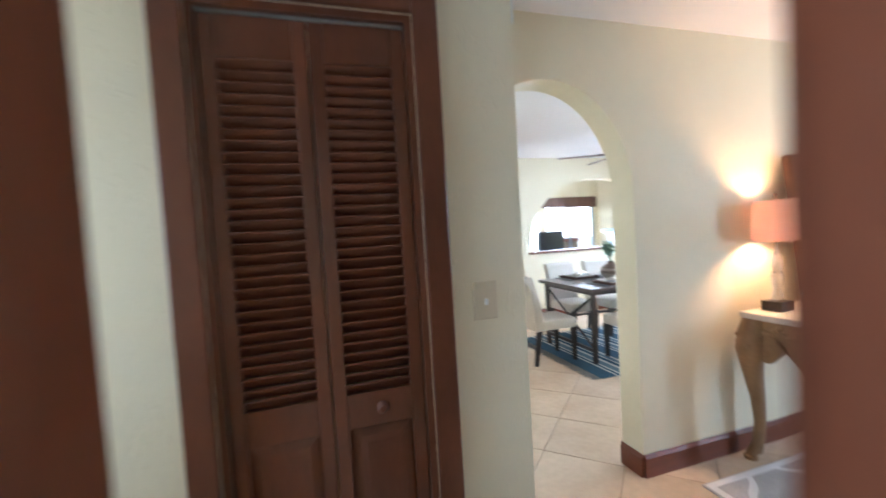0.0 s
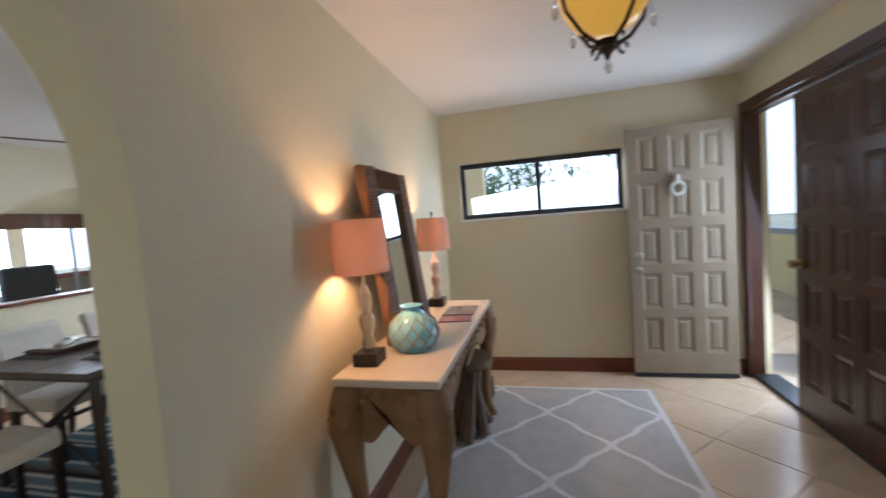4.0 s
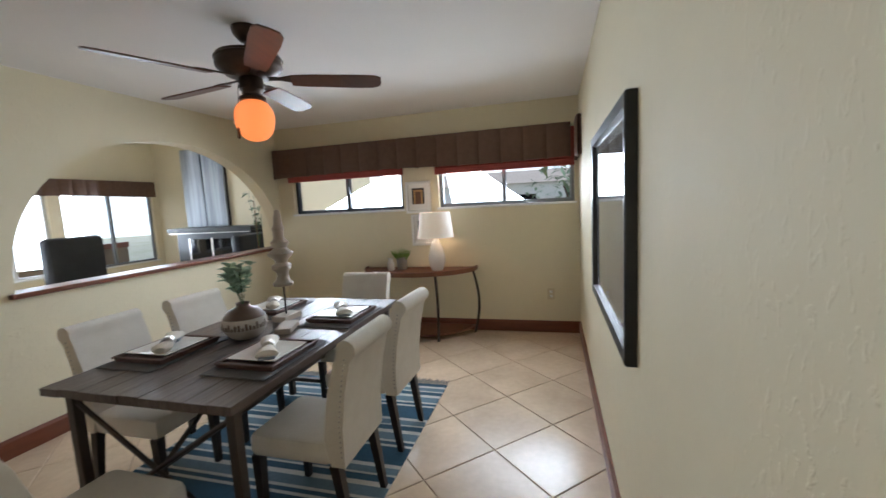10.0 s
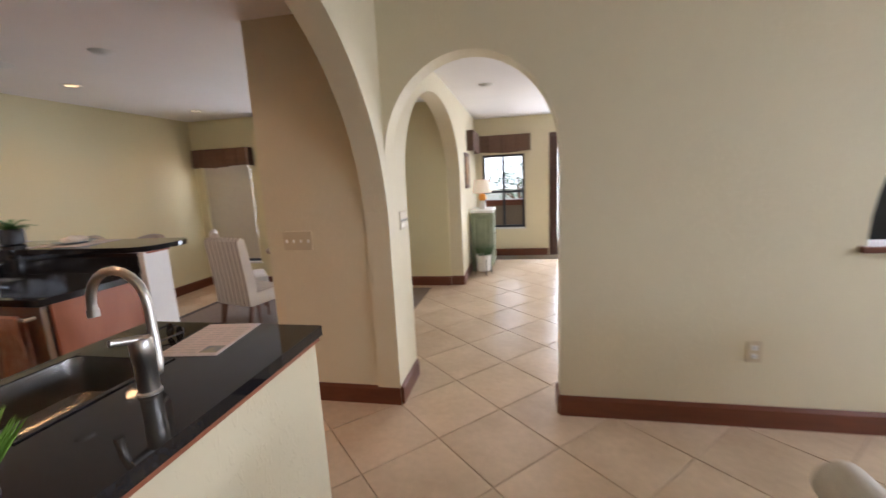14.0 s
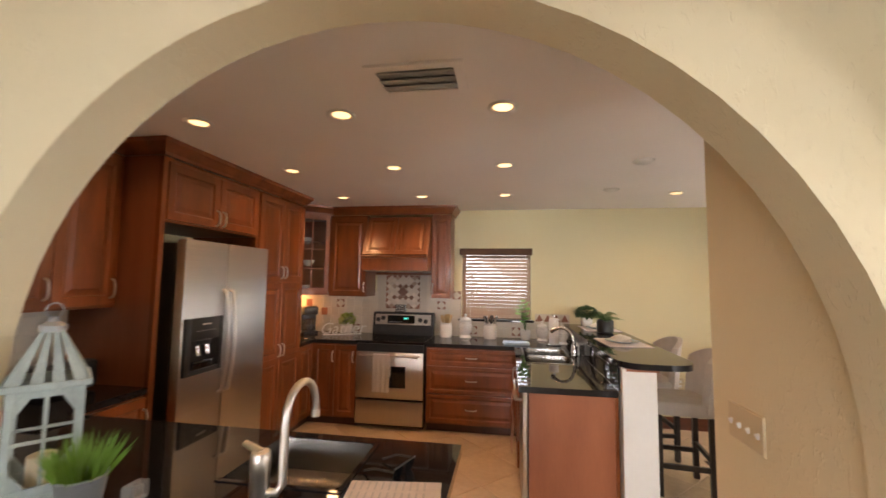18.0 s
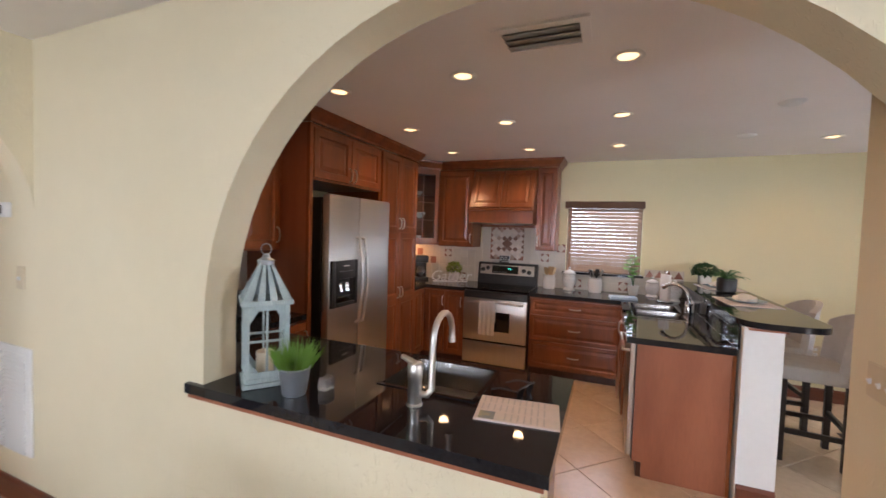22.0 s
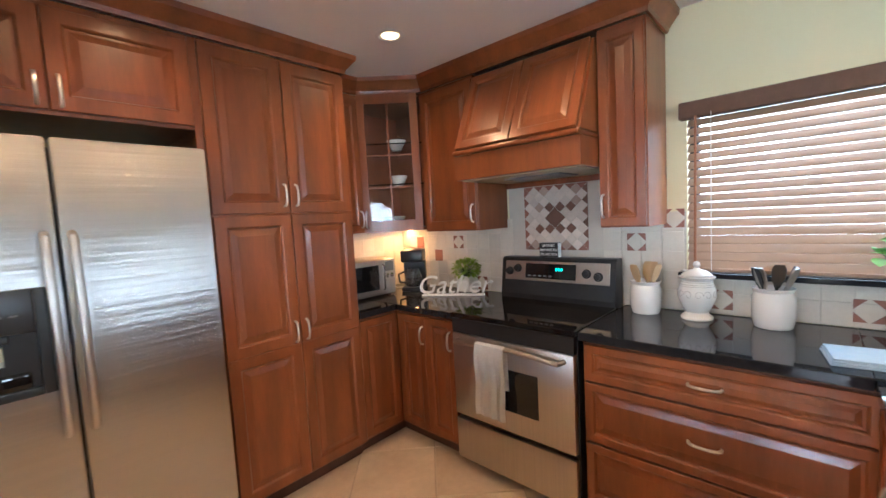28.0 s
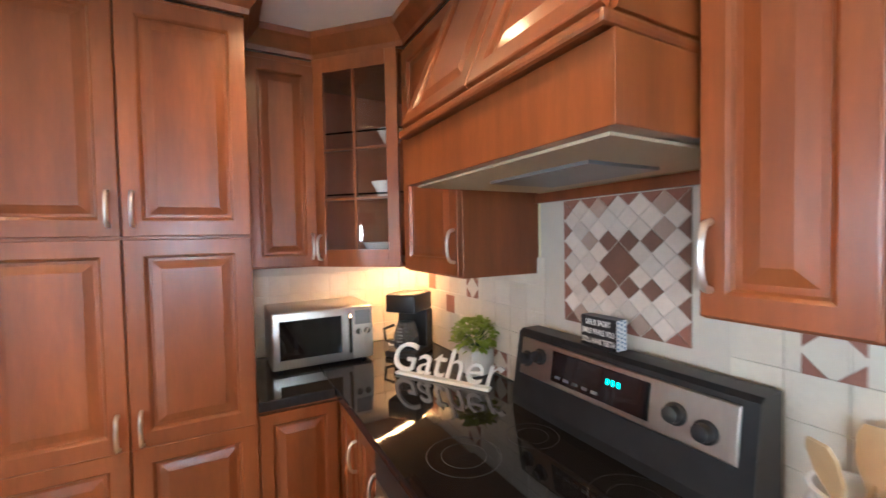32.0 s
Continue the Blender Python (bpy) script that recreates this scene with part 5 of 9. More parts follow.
for x, par in ((SPL + 0.035, d1), (SPL - 0.035, d2)):
    pts = [(x, 3.93, 0.775)] + [(x, 3.958 + 0.032 * math.sin(math.pi * i / 12), 0.785 + 0.675 * i / 12) for i in range(13)] + [(x, 3.93, 1.47)]
    part("handle", tube(bmesh.new(), pts, 0.014, 10), M_NICKEL, par, "curved satin metal handle", True)

rg = tagged(new("electric_range"), "stainless electric range with a black glass cooktop", "stove")
RY0, RY1 = 4.313, 5.046
part("body", boxed(KX + 0.03, RY0, 0.03, -1.775, RY1, 0.885, bevel=0.003), M_BLACK, rg)
part("cooktop", boxed(KX + 0.10, RY0 - 0.002, 0.887, -1.735, RY1 + 0.002, 0.915, bevel=0.006), M_BLACKGLASS, rg, "black glass cooktop")
M_RING = mat("burner_ring_print", (0.05, 0.05, 0.052), (0.07, 0.07, 0.072), 0.2, scale=30)
for x, y, r in ((-1.92, 4.52, 0.10), (-1.92, 4.87, 0.085), (-2.15, 4.53, 0.075), (-2.15, 4.87, 0.10)):
    for q in (r, r * 0.6):
        bm = bmesh.new()
        n = 40
        vs = [[bm.verts.new((x + rr * math.cos(2 * math.pi * i / n), y + rr * math.sin(2 * math.pi * i / n), 0.9156)) for i in range(n)] for rr in (q, q + 0.002)]
        for i in range(n):
            bm.faces.new((vs[0][i], vs[0][(i + 1) % n], vs[1][(i + 1) % n], vs[1][i]))
        part("burner_ring", bm, M_RING, rg)
dr = part("oven_door", boxed(-1.773, RY0 + 0.003, 0.325, -1.735, RY1 - 0.003, 0.80, bevel=0.008), M_STEEL, rg, "brushed steel oven door", True)
part("window", boxed(-1.737, RY0 + 0.20, 0.44, -1.731, RY1 - 0.19, 0.66, bevel=0.002), M_BLACKGLASS, dr)
part("vent_band", boxed(-1.774, RY0 + 0.003, 0.803, -1.74, RY1 - 0.003, 0.884), M_BLACK, rg)
part("handle", tube(bmesh.new(), [(-1.735, RY0 + 0.05, 0.765)] + [(-1.69 - 0.008 * math.sin(math.pi * i / 8), RY0 + 0.06 + (RY1 - RY0 - 0.12) * i / 8, 0.765 + 0.01 * math.sin(math.pi * i / 8)) for i in range(9)] + [(-1.735, RY1 - 0.05, 0.765)], 0.013, 10), M_STEEL, dr, "", True)
part("drawer", boxed(-1.773, RY0 + 0.003, 0.06, -1.737, RY1 - 0.003, 0.30, bevel=0.008), M_STEEL, rg, "brushed steel warming drawer", True)
bg = part("backguard", prism([(KX + 0.03, 0.90), (-2.25, 0.90), (-2.25, 0.945), (-2.285, 1.165), (-2.30, 1.175), (KX + 0.03, 1.175)], "y", RY0, RY1), M_BLACK, rg)
tilt = basis((-2.2475, RY0 + 0.03, 0.955), N_, E_) @ pose(0, 0, 0, -9.0, 0, 0)
part("control_panel", moved(rings_panel(RY1 - RY0 - 0.06, 0.122, [(0, -0.002), (0, 0.002), (0.003, 0.004)]), tilt @ Matrix.Translation((0, 0, 0.078))), M_STEEL, bg, "brushed steel control panel")
part("display", moved(rings_panel(0.33, 0.092, [(0, 0.003), (0, 0.006), (0.002, 0.007)]), tilt @ Matrix.Translation((0.15, 0, 0.094))), M_BLACKGLASS, bg)
M_CLOCK = mat("green_display", (0.02, 0.3, 0.25), (0.02, 0.3, 0.25), 0.5, emit=(0.1, 1.0, 0.75), strength=2.5)
for i, x in enumerate((0.335, 0.352, 0.369)):
    part("clock_digit", moved(boxed(x + 0.02, -0.0085, 0.146, x + 0.028, -0.0072, 0.160), tilt), M_CLOCK, bg)
for i in range(5):
    part("button", moved(boxed(0.17 + i * 0.035, -0.009, 0.106, 0.19 + i * 0.035, -0.007, 0.114), tilt), M_GREYALU, bg)
for x, z in ((0.036, 0.148), (0.096, 0.168), (0.545, 0.152), (0.612, 0.138)):
    part("knob", moved(lathe([(0.026, 0), (0.026, 0.006), (0.02, 0.01), (0.018, 0.028), (0.012, 0.03), (0, 0.03)], 18), tilt @ pose(x, -0.004, z - 0.015, 90, 0, 0)), M_BLACK, bg, "", True)

# ---------------- lamps of the place ----------------
M_GLOW = mat("lit_lens", (0.9, 0.8, 0.6), (0.9, 0.8, 0.6), 0.4, emit=(1.0, 0.60, 0.26), strength=5.0)
can = thing("recessed_light", (0.497, 5.05, ZK), "lit round recessed ceiling light with a white trim", "ceiling light", "recessed lights")
part("trim", lathe([(0.048, -0.001), (0.075, -0.001), (0.078, -0.004), (0.07, -0.009), (0.052, -0.007), (0.048, -0.003)], 28), M_WHITE, can, "", True)
part("lens", lathe([(0, -0.003), (0.05, -0.003), (0.05, -0.001), (0, -0.001)], 24), M_GLOW, can)
CANS = [(0.495, 4.22), (0.497, 5.05), (0.487, 5.88), (-0.485, 4.216), (-0.488, 5.05), (-0.51, 5.88), (-1.505, 4.204), (-1.536, 5.042), (-1.547, 5.877), (-1.605, 7.46), (-1.65, 8.92)]
for x, y in CANS:
    if (x, y) != (0.497, 5.05):
        copy_thing(can, pose(x, y, ZK))
    d = lamp("SPOT", "recessed_bulb", look((x, y, ZK - 0.015), (x, y, 0)), 15, CANLIGHT, 0.05)
    d.data.spot_size, d.data.spot_blend = radians(150), 0.7
for x, y in ((-0.51, 6.835), (-1.4, 6.835)):
    sd = thing("ceiling_disc", (x, y, ZK), "small unlit round ceiling fixture", "ceiling light")
    part("cover", lathe([(0, -0.02), (0.05, -0.018), (0.07, -0.004), (0.072, 0), (0, 0)], 24), M_WHITE, sd, "", True)
lamp("AREA", "under_cabinet_light", look((-2.17, 3.40, 1.366), (-2.175, 3.41, 0.9)), 3.6, (1.0, 0.46, 0.15), 0.5, 0.035)
# ceiling vent
M_VENT = mat("grey_vent_metal", (0.36, 0.37, 0.36), (0.31, 0.32, 0.31), 0.5, scale=8)
vent = tagged(new("ceiling_vent"), "grey metal ceiling air vent with slats", "vent")
part("frame", box(box(box(box(bmesh.new(), 0.68, 5.33, ZK - 0.012, 0.72, 5.73, ZK), 0.90, 5.33, ZK - 0.012, 0.94, 5.73, ZK), 0.72, 5.33, ZK - 0.012, 0.90, 5.37, ZK), 0.72, 5.69, ZK - 0.012, 0.90, 5.73, ZK), M_CEIL, vent)
part("backing", boxed(0.72, 5.37, ZK - 0.003, 0.90, 5.69, ZK - 0.001), M_VENT, vent)
vs = mesh_of("slat", moved(boxed(-0.035, 5.37, -0.001, 0.035, 5.69, 0.001), pose(0, 0, 0, 0, 11, 0)), M_VENT)
for i in range(3):
    o = new("slat", vs)
    o.parent, o.matrix_basis = vent, pose(0.755 + i * 0.056, 0, ZK - 0.012)

# ---------------- dining room ----------------
M_LINEN = mat("cream_upholstery", (0.66, 0.61, 0.53), (0.60, 0.55, 0.47), 0.85, scale=12, fine=0.06, bump=0.35, bump_scale=400)
M_LEG = mat("black_brown_leg", (0.016, 0.011, 0.009), (0.028, 0.018, 0.013), 0.35, scale=12)
M_NAIL = mat("pewter_nail", (0.45, 0.42, 0.38), (0.35, 0.33, 0.3), 0.3, metal=1.0)


def dining_chair(m):
    c = new("dining_chair")
    tagged(c, "cream upholstered dining chair with a rolled back and dark legs", "chair", "dining chairs")
    part("seat", box(bmesh.new(), -0.195, -0.19, 0.345, 0.195, 0.225, 0.455, bevel=0.03), M_LINEN, c, "", True)
    # back: an outline seen from the side, drawn out across the seat
    prof = [(-0.19, 0.35), (-0.165, 0.47), (-0.195, 0.66), (-0.24, 0.815), (-0.26, 0.858)]
    roll = [(-0.30 + 0.044 * math.cos(radians(a)), 0.866 + 0.044 * math.sin(radians(a))) for a in range(20, 260, 24)]
    backp = [(-0.313, 0.815), (-0.28, 0.68), (-0.257, 0.52), (-0.255, 0.35)]
    bm = prism(prof + roll + backp, "x", -0.192, 0.192)
    part("backrest", bm, M_LINEN, c, "", True)
    for x, y, tx, ty in ((-0.17, 0.195, 0, 0.0), (0.17, 0.195, 0, 0.0), (-0.17, -0.20, 0, -0.05), (0.17, -0.20, 0, -0.05)):
        bm = bmesh.new()
        t = [bm.verts.new((x + a, y + b, 0.352)) for a, b in ((-0.022, -0.022), (0.022, -0.022), (0.022, 0.022), (-0.022, 0.022))]
        k = [bm.verts.new((x + tx + a, y + ty + b, 0.0)) for a, b in ((-0.015, -0.015), (0.015, -0.015), (0.015, 0.015), (-0.015, 0.015))]
        for i in range(4):
            bm.faces.new((t[i], t[(i + 1) % 4], k[(i + 1) % 4], k[i]))
        bm.faces.new(t[::-1]), bm.faces.new(k)
        part("leg", bm, M_LEG, c)
    for sx in (-1, 1):
        bm = bmesh.new()
        for i in range(20):
            f = i / 19
            z = 0.40 + 0.43 * f
            y = -0.243 - 0.058 * max(0, (z - 0.52) / 0.36) ** 1.3
            bmesh.ops.create_icosphere(bm, subdivisions=1, radius=0.006, matrix=Matrix.Translation((sx * 0.192, y, z)))
        part("nailhead_trim", bm, M_NAIL, c, "row of pewter nailheads")
    c.matrix_basis = m
    return c


ch = dining_chair(pose(3.155, 4.935, 0, 0, 0, -91))
for x, y, r in ((3.865, 4.50, 0), (4.515, 4.515, -2), (3.87, 5.50, 181), (4.42, 5.48, 178), (4.93, 4.85, 92)):
    copy_thing(ch, pose(x, y, 0.004, 0, 0, r))

M_RUSTIC = mat("weathered_grey_brown_wood", (0.125, 0.092, 0.075), (0.05, 0.036, 0.031), 0.36, scale=2.5, stretch=(1.2, 14, 6), fine=0.3, bump=0.55, bump_scale=5, island=0.16)
M_IRON = mat("dark_iron", (0.06, 0.05, 0.045), (0.09, 0.075, 0.065), 0.45, metal=0.7, scale=10, bump=0.1)
tb = tagged(new("dining_table"), "rustic plank dining table on a dark iron trestle frame", "table")
TX0, TX1, TY0, TY1, TZ = 3.366, 4.945, 4.491, 5.458, 0.766
for i in range(9):
    y = TY0 + (TY1 - TY0) * i / 9
    part("plank", boxed(TX0 + random.uniform(-.003, .003), y + 0.0006, TZ - 0.035 + random.uniform(-.001, .001), TX1 + random.uniform(-.003, .003), y + (TY1 - TY0) / 9 - 0.0006, TZ + random.uniform(-0.0012, 0.0012), bevel=0.002), M_RUSTIC, tb)
part("underframe", box(box(box(box(bmesh.new(), TX0 + 0.06, TY0 + 0.05, TZ - 0.075, TX1 - 0.06, TY0 + 0.08, TZ - 0.037), TX0 + 0.06, TY1 - 0.08, TZ - 0.075, TX1 - 0.06, TY1 - 0.05, TZ - 0.037), TX0 + 0.06, TY0 + 0.08, TZ - 0.075, TX0 + 0.09, TY1 - 0.08, TZ - 0.037), TX1 - 0.09, TY0 + 0.08, TZ - 0.075, TX1 - 0.06, TY1 - 0.08, TZ - 0.037), M_IRON, tb)
for x in (TX0 + 0.075, TX1 - 0.075):
    for y in (TY0 + 0.065, TY1 - 0.065):
        part("leg", boxed(x - 0.02, y - 0.02, 0.004, x + 0.02, y + 0.02, TZ - 0.037, bevel=0.003), M_IRON, tb)
    part("stretcher", boxed(x - 0.015, TY0 + 0.085, 0.12, x + 0.015, TY1 - 0.085, 0.15), M_IRON, tb)
    for s in (1, -1):
        part("brace", tube(bmesh.new(), [(x, TY0 + 0.07, 0.15 if s > 0 else 0.68), (x, TY1 - 0.07, 0.68 if s > 0 else 0.15)], 0.011, 6), M_IRON, tb)
ym = (TY0 + TY1) / 2
part("long_stretcher", tube(bmesh.new(), [(TX0 + 0.08, ym, 0.41), (TX1 - 0.08, ym, 0.41)], 0.014, 8), M_IRON, tb)
for x, s in ((TX0 + 0.09, 1), (TX1 - 0.09, -1)):
    part("brace", tube(bmesh.new(), [(x, ym, 0.40), (x + s * 0.55, ym, 0.74)], 0.011, 6), M_IRON, tb)

# rug with stripes across and fringe at its ends
M_RUGS = [mat("navy_rug_yarn", (0.022, 0.06, 0.10), (0.03, 0.085, 0.13), 0.95, scale=60, fine=0.2, bump=0.6, bump_scale=220),
          mat("pale_rug_yarn", (0.55, 0.53, 0.47), (0.47, 0.46, 0.42), 0.95, scale=60, fine=0.15, bump=0.6, bump_scale=220),
          mat("slate_rug_yarn", (0.10, 0.15, 0.19), (0.13, 0.19, 0.23), 0.95, scale=60, fine=0.2, bump=0.6, bump_scale=220)]
rug = tagged(new("rug"), "blue and cream striped flatwoven rug with a fringe under the table", "rug")
x = 3.24
rs = random.Random(3)
seq = [(0, 0.16), (1, 0.02), (0, 0.03), (1, 0.02), (2, 0.07), (1, 0.035), (0, 0.05), (1, 0.015), (2, 0.05), (1, 0.03)]
k = 0
while x < 5.20:
    c, w = seq[k % len(seq)]
    w = min(w, 5.205 - x)
    part("stripe", boxed(x, 4.22, 0.0, x + w, 5.74, 0.0065 + 0.0006 * c), M_RUGS[c], rug)
    x += w
    k += 1
M_FRINGE = mat("grey_fringe", (0.25, 0.23, 0.2), (0.14, 0.14, 0.14), 0.95, scale=40)
for x0, s in ((3.24, -1), (5.205, 1)):
    bm = bmesh.new()
    for i in range(150):
        y = 4.225 + 1.51 * i / 150
        box(bm, x0, y, 0.001, x0 + s * rs.uniform(0.06, 0.11), y + 0.005, 0.005)
    tagged(part("fringe", bm, M_FRINGE, rug), "grey knotted fringe", kind="stuff")

# table setting
M_MAT = mat("grey_placemat", (0.10, 0.10, 0.105), (0.14, 0.14, 0.145), 0.9, scale=80, bump=0.5, bump_scale=300)
M_WICKER = mat("brown_wicker", (0.12, 0.06, 0.04), (0.06, 0.03, 0.022), 0.6, scale=90, bump=0.8, bump_scale=160)
M_NAPKIN = mat("pale_napkin", (0.70, 0.65, 0.56), (0.62, 0.57, 0.49), 0.9, scale=20, bump=0.3, bump_scale=90)
M_STRIPE = mat("blue_grey_napkin", (0.16, 0.19, 0.23), (0.45, 0.47, 0.48), 0.9, scale=30, stretch=(6, 1, 1))


def setting(x, y, r):
    m = pose(x, y, TZ + 0.0025, 0, 0, r)
    o = solid("placemat", boxed(-0.235, -0.165, 0, 0.235, 0.165, 0.004), M_MAT, "dark grey woven placemat on the dining table", "placemat", group="placemats", m=m)
    t = thing("serving_tray", (x, y, TZ + 0.007), "square brown wicker charger tray", "tray", "charger trays", r)
    part("base", boxed(-0.165, -0.145, 0, 0.165, 0.145, 0.012, bevel=0.004), M_WICKER, t)
    for g in ((-0.172, -0.152, 0.012, 0.172, -0.132, 0.026), (-0.172, 0.132, 0.012, 0.172, 0.152, 0.026), (-0.172, -0.132, 0.012, -0.152, 0.132, 0.026), (0.152, -0.132, 0.012, 0.172, 0.132, 0.026)):
        part("rim", boxed(*g, bevel=0.005), M_WICKER, t)
    solid("dinner_plate", moved(rings_panel(0.25, 0.25, [(0.05, 0), (0.02, 0.004), (0, 0.016), (0.004, 0.019), (0.03, 0.011), (0.05, 0.009)]), Matrix(((1, 0, 0, -0.125), (0, 0, 1, -0.125), (0, -1, 0, 0), (0, 0, 0, 1)))), M_CHINA, "square white dinner plate on a charger tray", "plate", group="dinner plates", smooth=True, m=pose(x, y, TZ + 0.0195, 0, 0, r))
    n = thing("napkin", (x, y, TZ + 0.03), "pale folded napkin drawn through a ring on the plate", "napkin", "napkins", r + 35)
    n.matrix_basis = n.matrix_basis @ Matrix.Scale(1.2, 4)
    bm = lathe([(0.012, -0.11), (0.030, -0.10), (0.026, -0.03), (0.014, 0.0), (0.022, 0.04), (0.034, 0.09), (0.02, 0.115), (0.0, 0.12)], 10)
    for v in bm.verts:
        v.co = Vector((v.co.z, v.co.x * (1.2 + 0.25 * math.sin(40 * v.co.z)), v.co.y * 0.62 + 0.019))
    part("cloth", bm, M_NAPKIN, n, "", True)
    part("ring", moved(lathe([(0.019, -0.017), (0.024, -0.017), (0.025, 0.017), (0.019, 0.017), (0.018, 0)], 20), pose(0, 0, 0.02, 0, 90, 0)), M_NICKEL, n, "metal napkin ring", True)
    part("fold", boxed(-0.12, -0.03, 0.004, -0.03, 0.03, 0.016, bevel=0.005), M_STRIPE, n, "blue-grey striped fold")


for x, y, r in ((3.81, 4.68, 0), (3.80, 5.27, 180), (4.48, 4.67, 0), (4.60, 5.27, 180)):
    setting(x, y, r)
M_VASE = mat("striped_ceramic_vase", (0.50, 0.45, 0.38), (0.42, 0.37, 0.31), 0.5, scale=10, fine=0.1)
M_VASEBROWN = mat("brown_glaze", (0.10, 0.06, 0.045), (0.16, 0.11, 0.08), 0.35, scale=25)
M_LEAF = mat("grey_green_leaf", (0.15, 0.24, 0.14), (0.24, 0.33, 0.22), 0.5, scale=15, fine=0.15, island=0.1)
M_GRASS = mat("grass_green", (0.11, 0.22, 0.025), (0.18, 0.32, 0.05), 0.55, scale=15, fine=0.15)
M_DARKLEAF = mat("dark_green_leaf", (0.025, 0.07, 0.02), (0.05, 0.12, 0.035), 0.45, scale=15, fine=0.15)
M_LIME = mat("lime_leaf", (0.22, 0.30, 0.03), (0.33, 0.42, 0.06), 0.5, scale=15, fine=0.15)


def leaf_into(bm, base, way, up, length, width, droop=0.2, n=4):
    way, up = Vector(way).normalized(), Vector(up)
    side = way.cross(up).normalized()
    nrm = side.cross(way).normalized()
    rows = []
    for i in range(n + 1):
        f = i / n
        c = Vector(base) + way * length * f - Vector((0, 0, 1)) * droop * length * f * f
        w = width * (math.sin(math.pi * (0.12 + 0.88 * f)) ** 0.8) * 0.5
        rows.append((bm.verts.new(c - side * w + nrm * w * 0.25), bm.verts.new(c - nrm * 0.0005), bm.verts.new(c + side * w + nrm * w * 0.25)))
    for a, b in zip(rows, rows[1:]):
        bm.faces.new((a[0], a[1], b[1], b[0]))
        bm.faces.new((a[1], a[2], b[2], b[1]))


def sprig(parent, x, y, z, n, height, spread, leaf_l, leaf_w, seed, material, stem=M_DARKLEAF, each=9, droop=0.25):
    r = random.Random(seed)
    sb, lb = bmesh.new(), bmesh.new()
    for i in range(n):
        a = r.uniform(0, 6.28)
        tip = Vector((x + spread * math.cos(a) * r.uniform(0.3, 1), y + spread * math.sin(a) * r.uniform(0.3, 1), z + height * r.uniform(0.65, 1)))
        base = Vector((x, y, z))
        pts = [base.lerp(tip, f) + Vector((0, 0, 0.25 * spread * math.sin(math.pi * f))) for f in (0, 0.33, 0.66, 1)]
        tube(sb, pts, 0.0022, 5, 0.001)
        for k in range(each):
            f = 0.3 + 0.7 * (k + r.random() * 0.6) / each
            p = base.lerp(tip, f) + Vector((0, 0, 0.25 * spread * math.sin(math.pi * f)))
            b = r.uniform(0, 6.28)
            leaf_into(lb, p, (math.cos(b), math.sin(b), r.uniform(0.0, 0.9)), (0, 0, 1), leaf_l * r.uniform(0.7, 1.1), leaf_w * r.uniform(0.7, 1.1), droop)
    part("stem_cluster", sb, stem, parent)
    part("foliage", lb, material, parent, "", True)


def bush(parent, c, radii, n, leaf_l, leaf_w, seed, material):
    """A rounded bush of small leaves on thin stems rising from the pot."""
    r = random.Random(seed)
    sb, lb = bmesh.new(), bmesh.new()
    foot = Vector((c[0], c[1], c[2] - radii[2] * 0.95))
    for i in range(n):
        a, u, q = r.uniform(0, 6.28), r.uniform(-0.75, 1), r.uniform(0.5, 1) ** 0.5 * (1 + 0.12 * math.sin(5 * i))
        w = math.sqrt(max(0, 1 - u * u))
        d = Vector((w * math.cos(a), w * math.sin(a), u))
        p = Vector((c[0] + radii[0] * q * d.x, c[1] + radii[1] * q * d.y, c[2] + radii[2] * q * d.z))
        if i % 9 == 0:
            tube(sb, [foot, foot.lerp(p, 0.5) + Vector((0, 0, 0.01)), p], 0.0016, 4, 0.0008)
        leaf_into(lb, p, (d.x + r.uniform(-0.7, 0.7), d.y + r.uniform(-0.7, 0.7), d.z * 0.5 + r.uniform(-0.3, 0.7)), (0.05, 0.02, 1), leaf_l * r.uniform(0.7, 1.15), leaf_w * r.uniform(0.7, 1.1), 0.2, 3)
    part("stem_cluster", sb, M_DARKLEAF, parent)
    part("foliage", lb, material, parent, "", True)


def grass_tuft(parent, x, y, z, n, h, spread, seed, material=M_GRASS):
    r = random.Random(seed)
    bm = bmesh.new()
    for i in range(n):
        a, q = r.uniform(0, 6.28), r.random() ** 0.5
        b = Vector((x + 0.6 * spread * q * math.cos(a), y + 0.6 * spread * q * math.sin(a), z))
        leaf_into(bm, b, (q * 0.55 * math.cos(a) + r.uniform(-.1, .1), q * 0.55 * math.sin(a) + r.uniform(-.1, .1), 1), (math.cos(a + 1.5), math.sin(a + 1.5), 0.01), h * r.uniform(0.6, 1.0), 0.006, 0.12 * q, 3)
    part("blades", bm, material, parent)


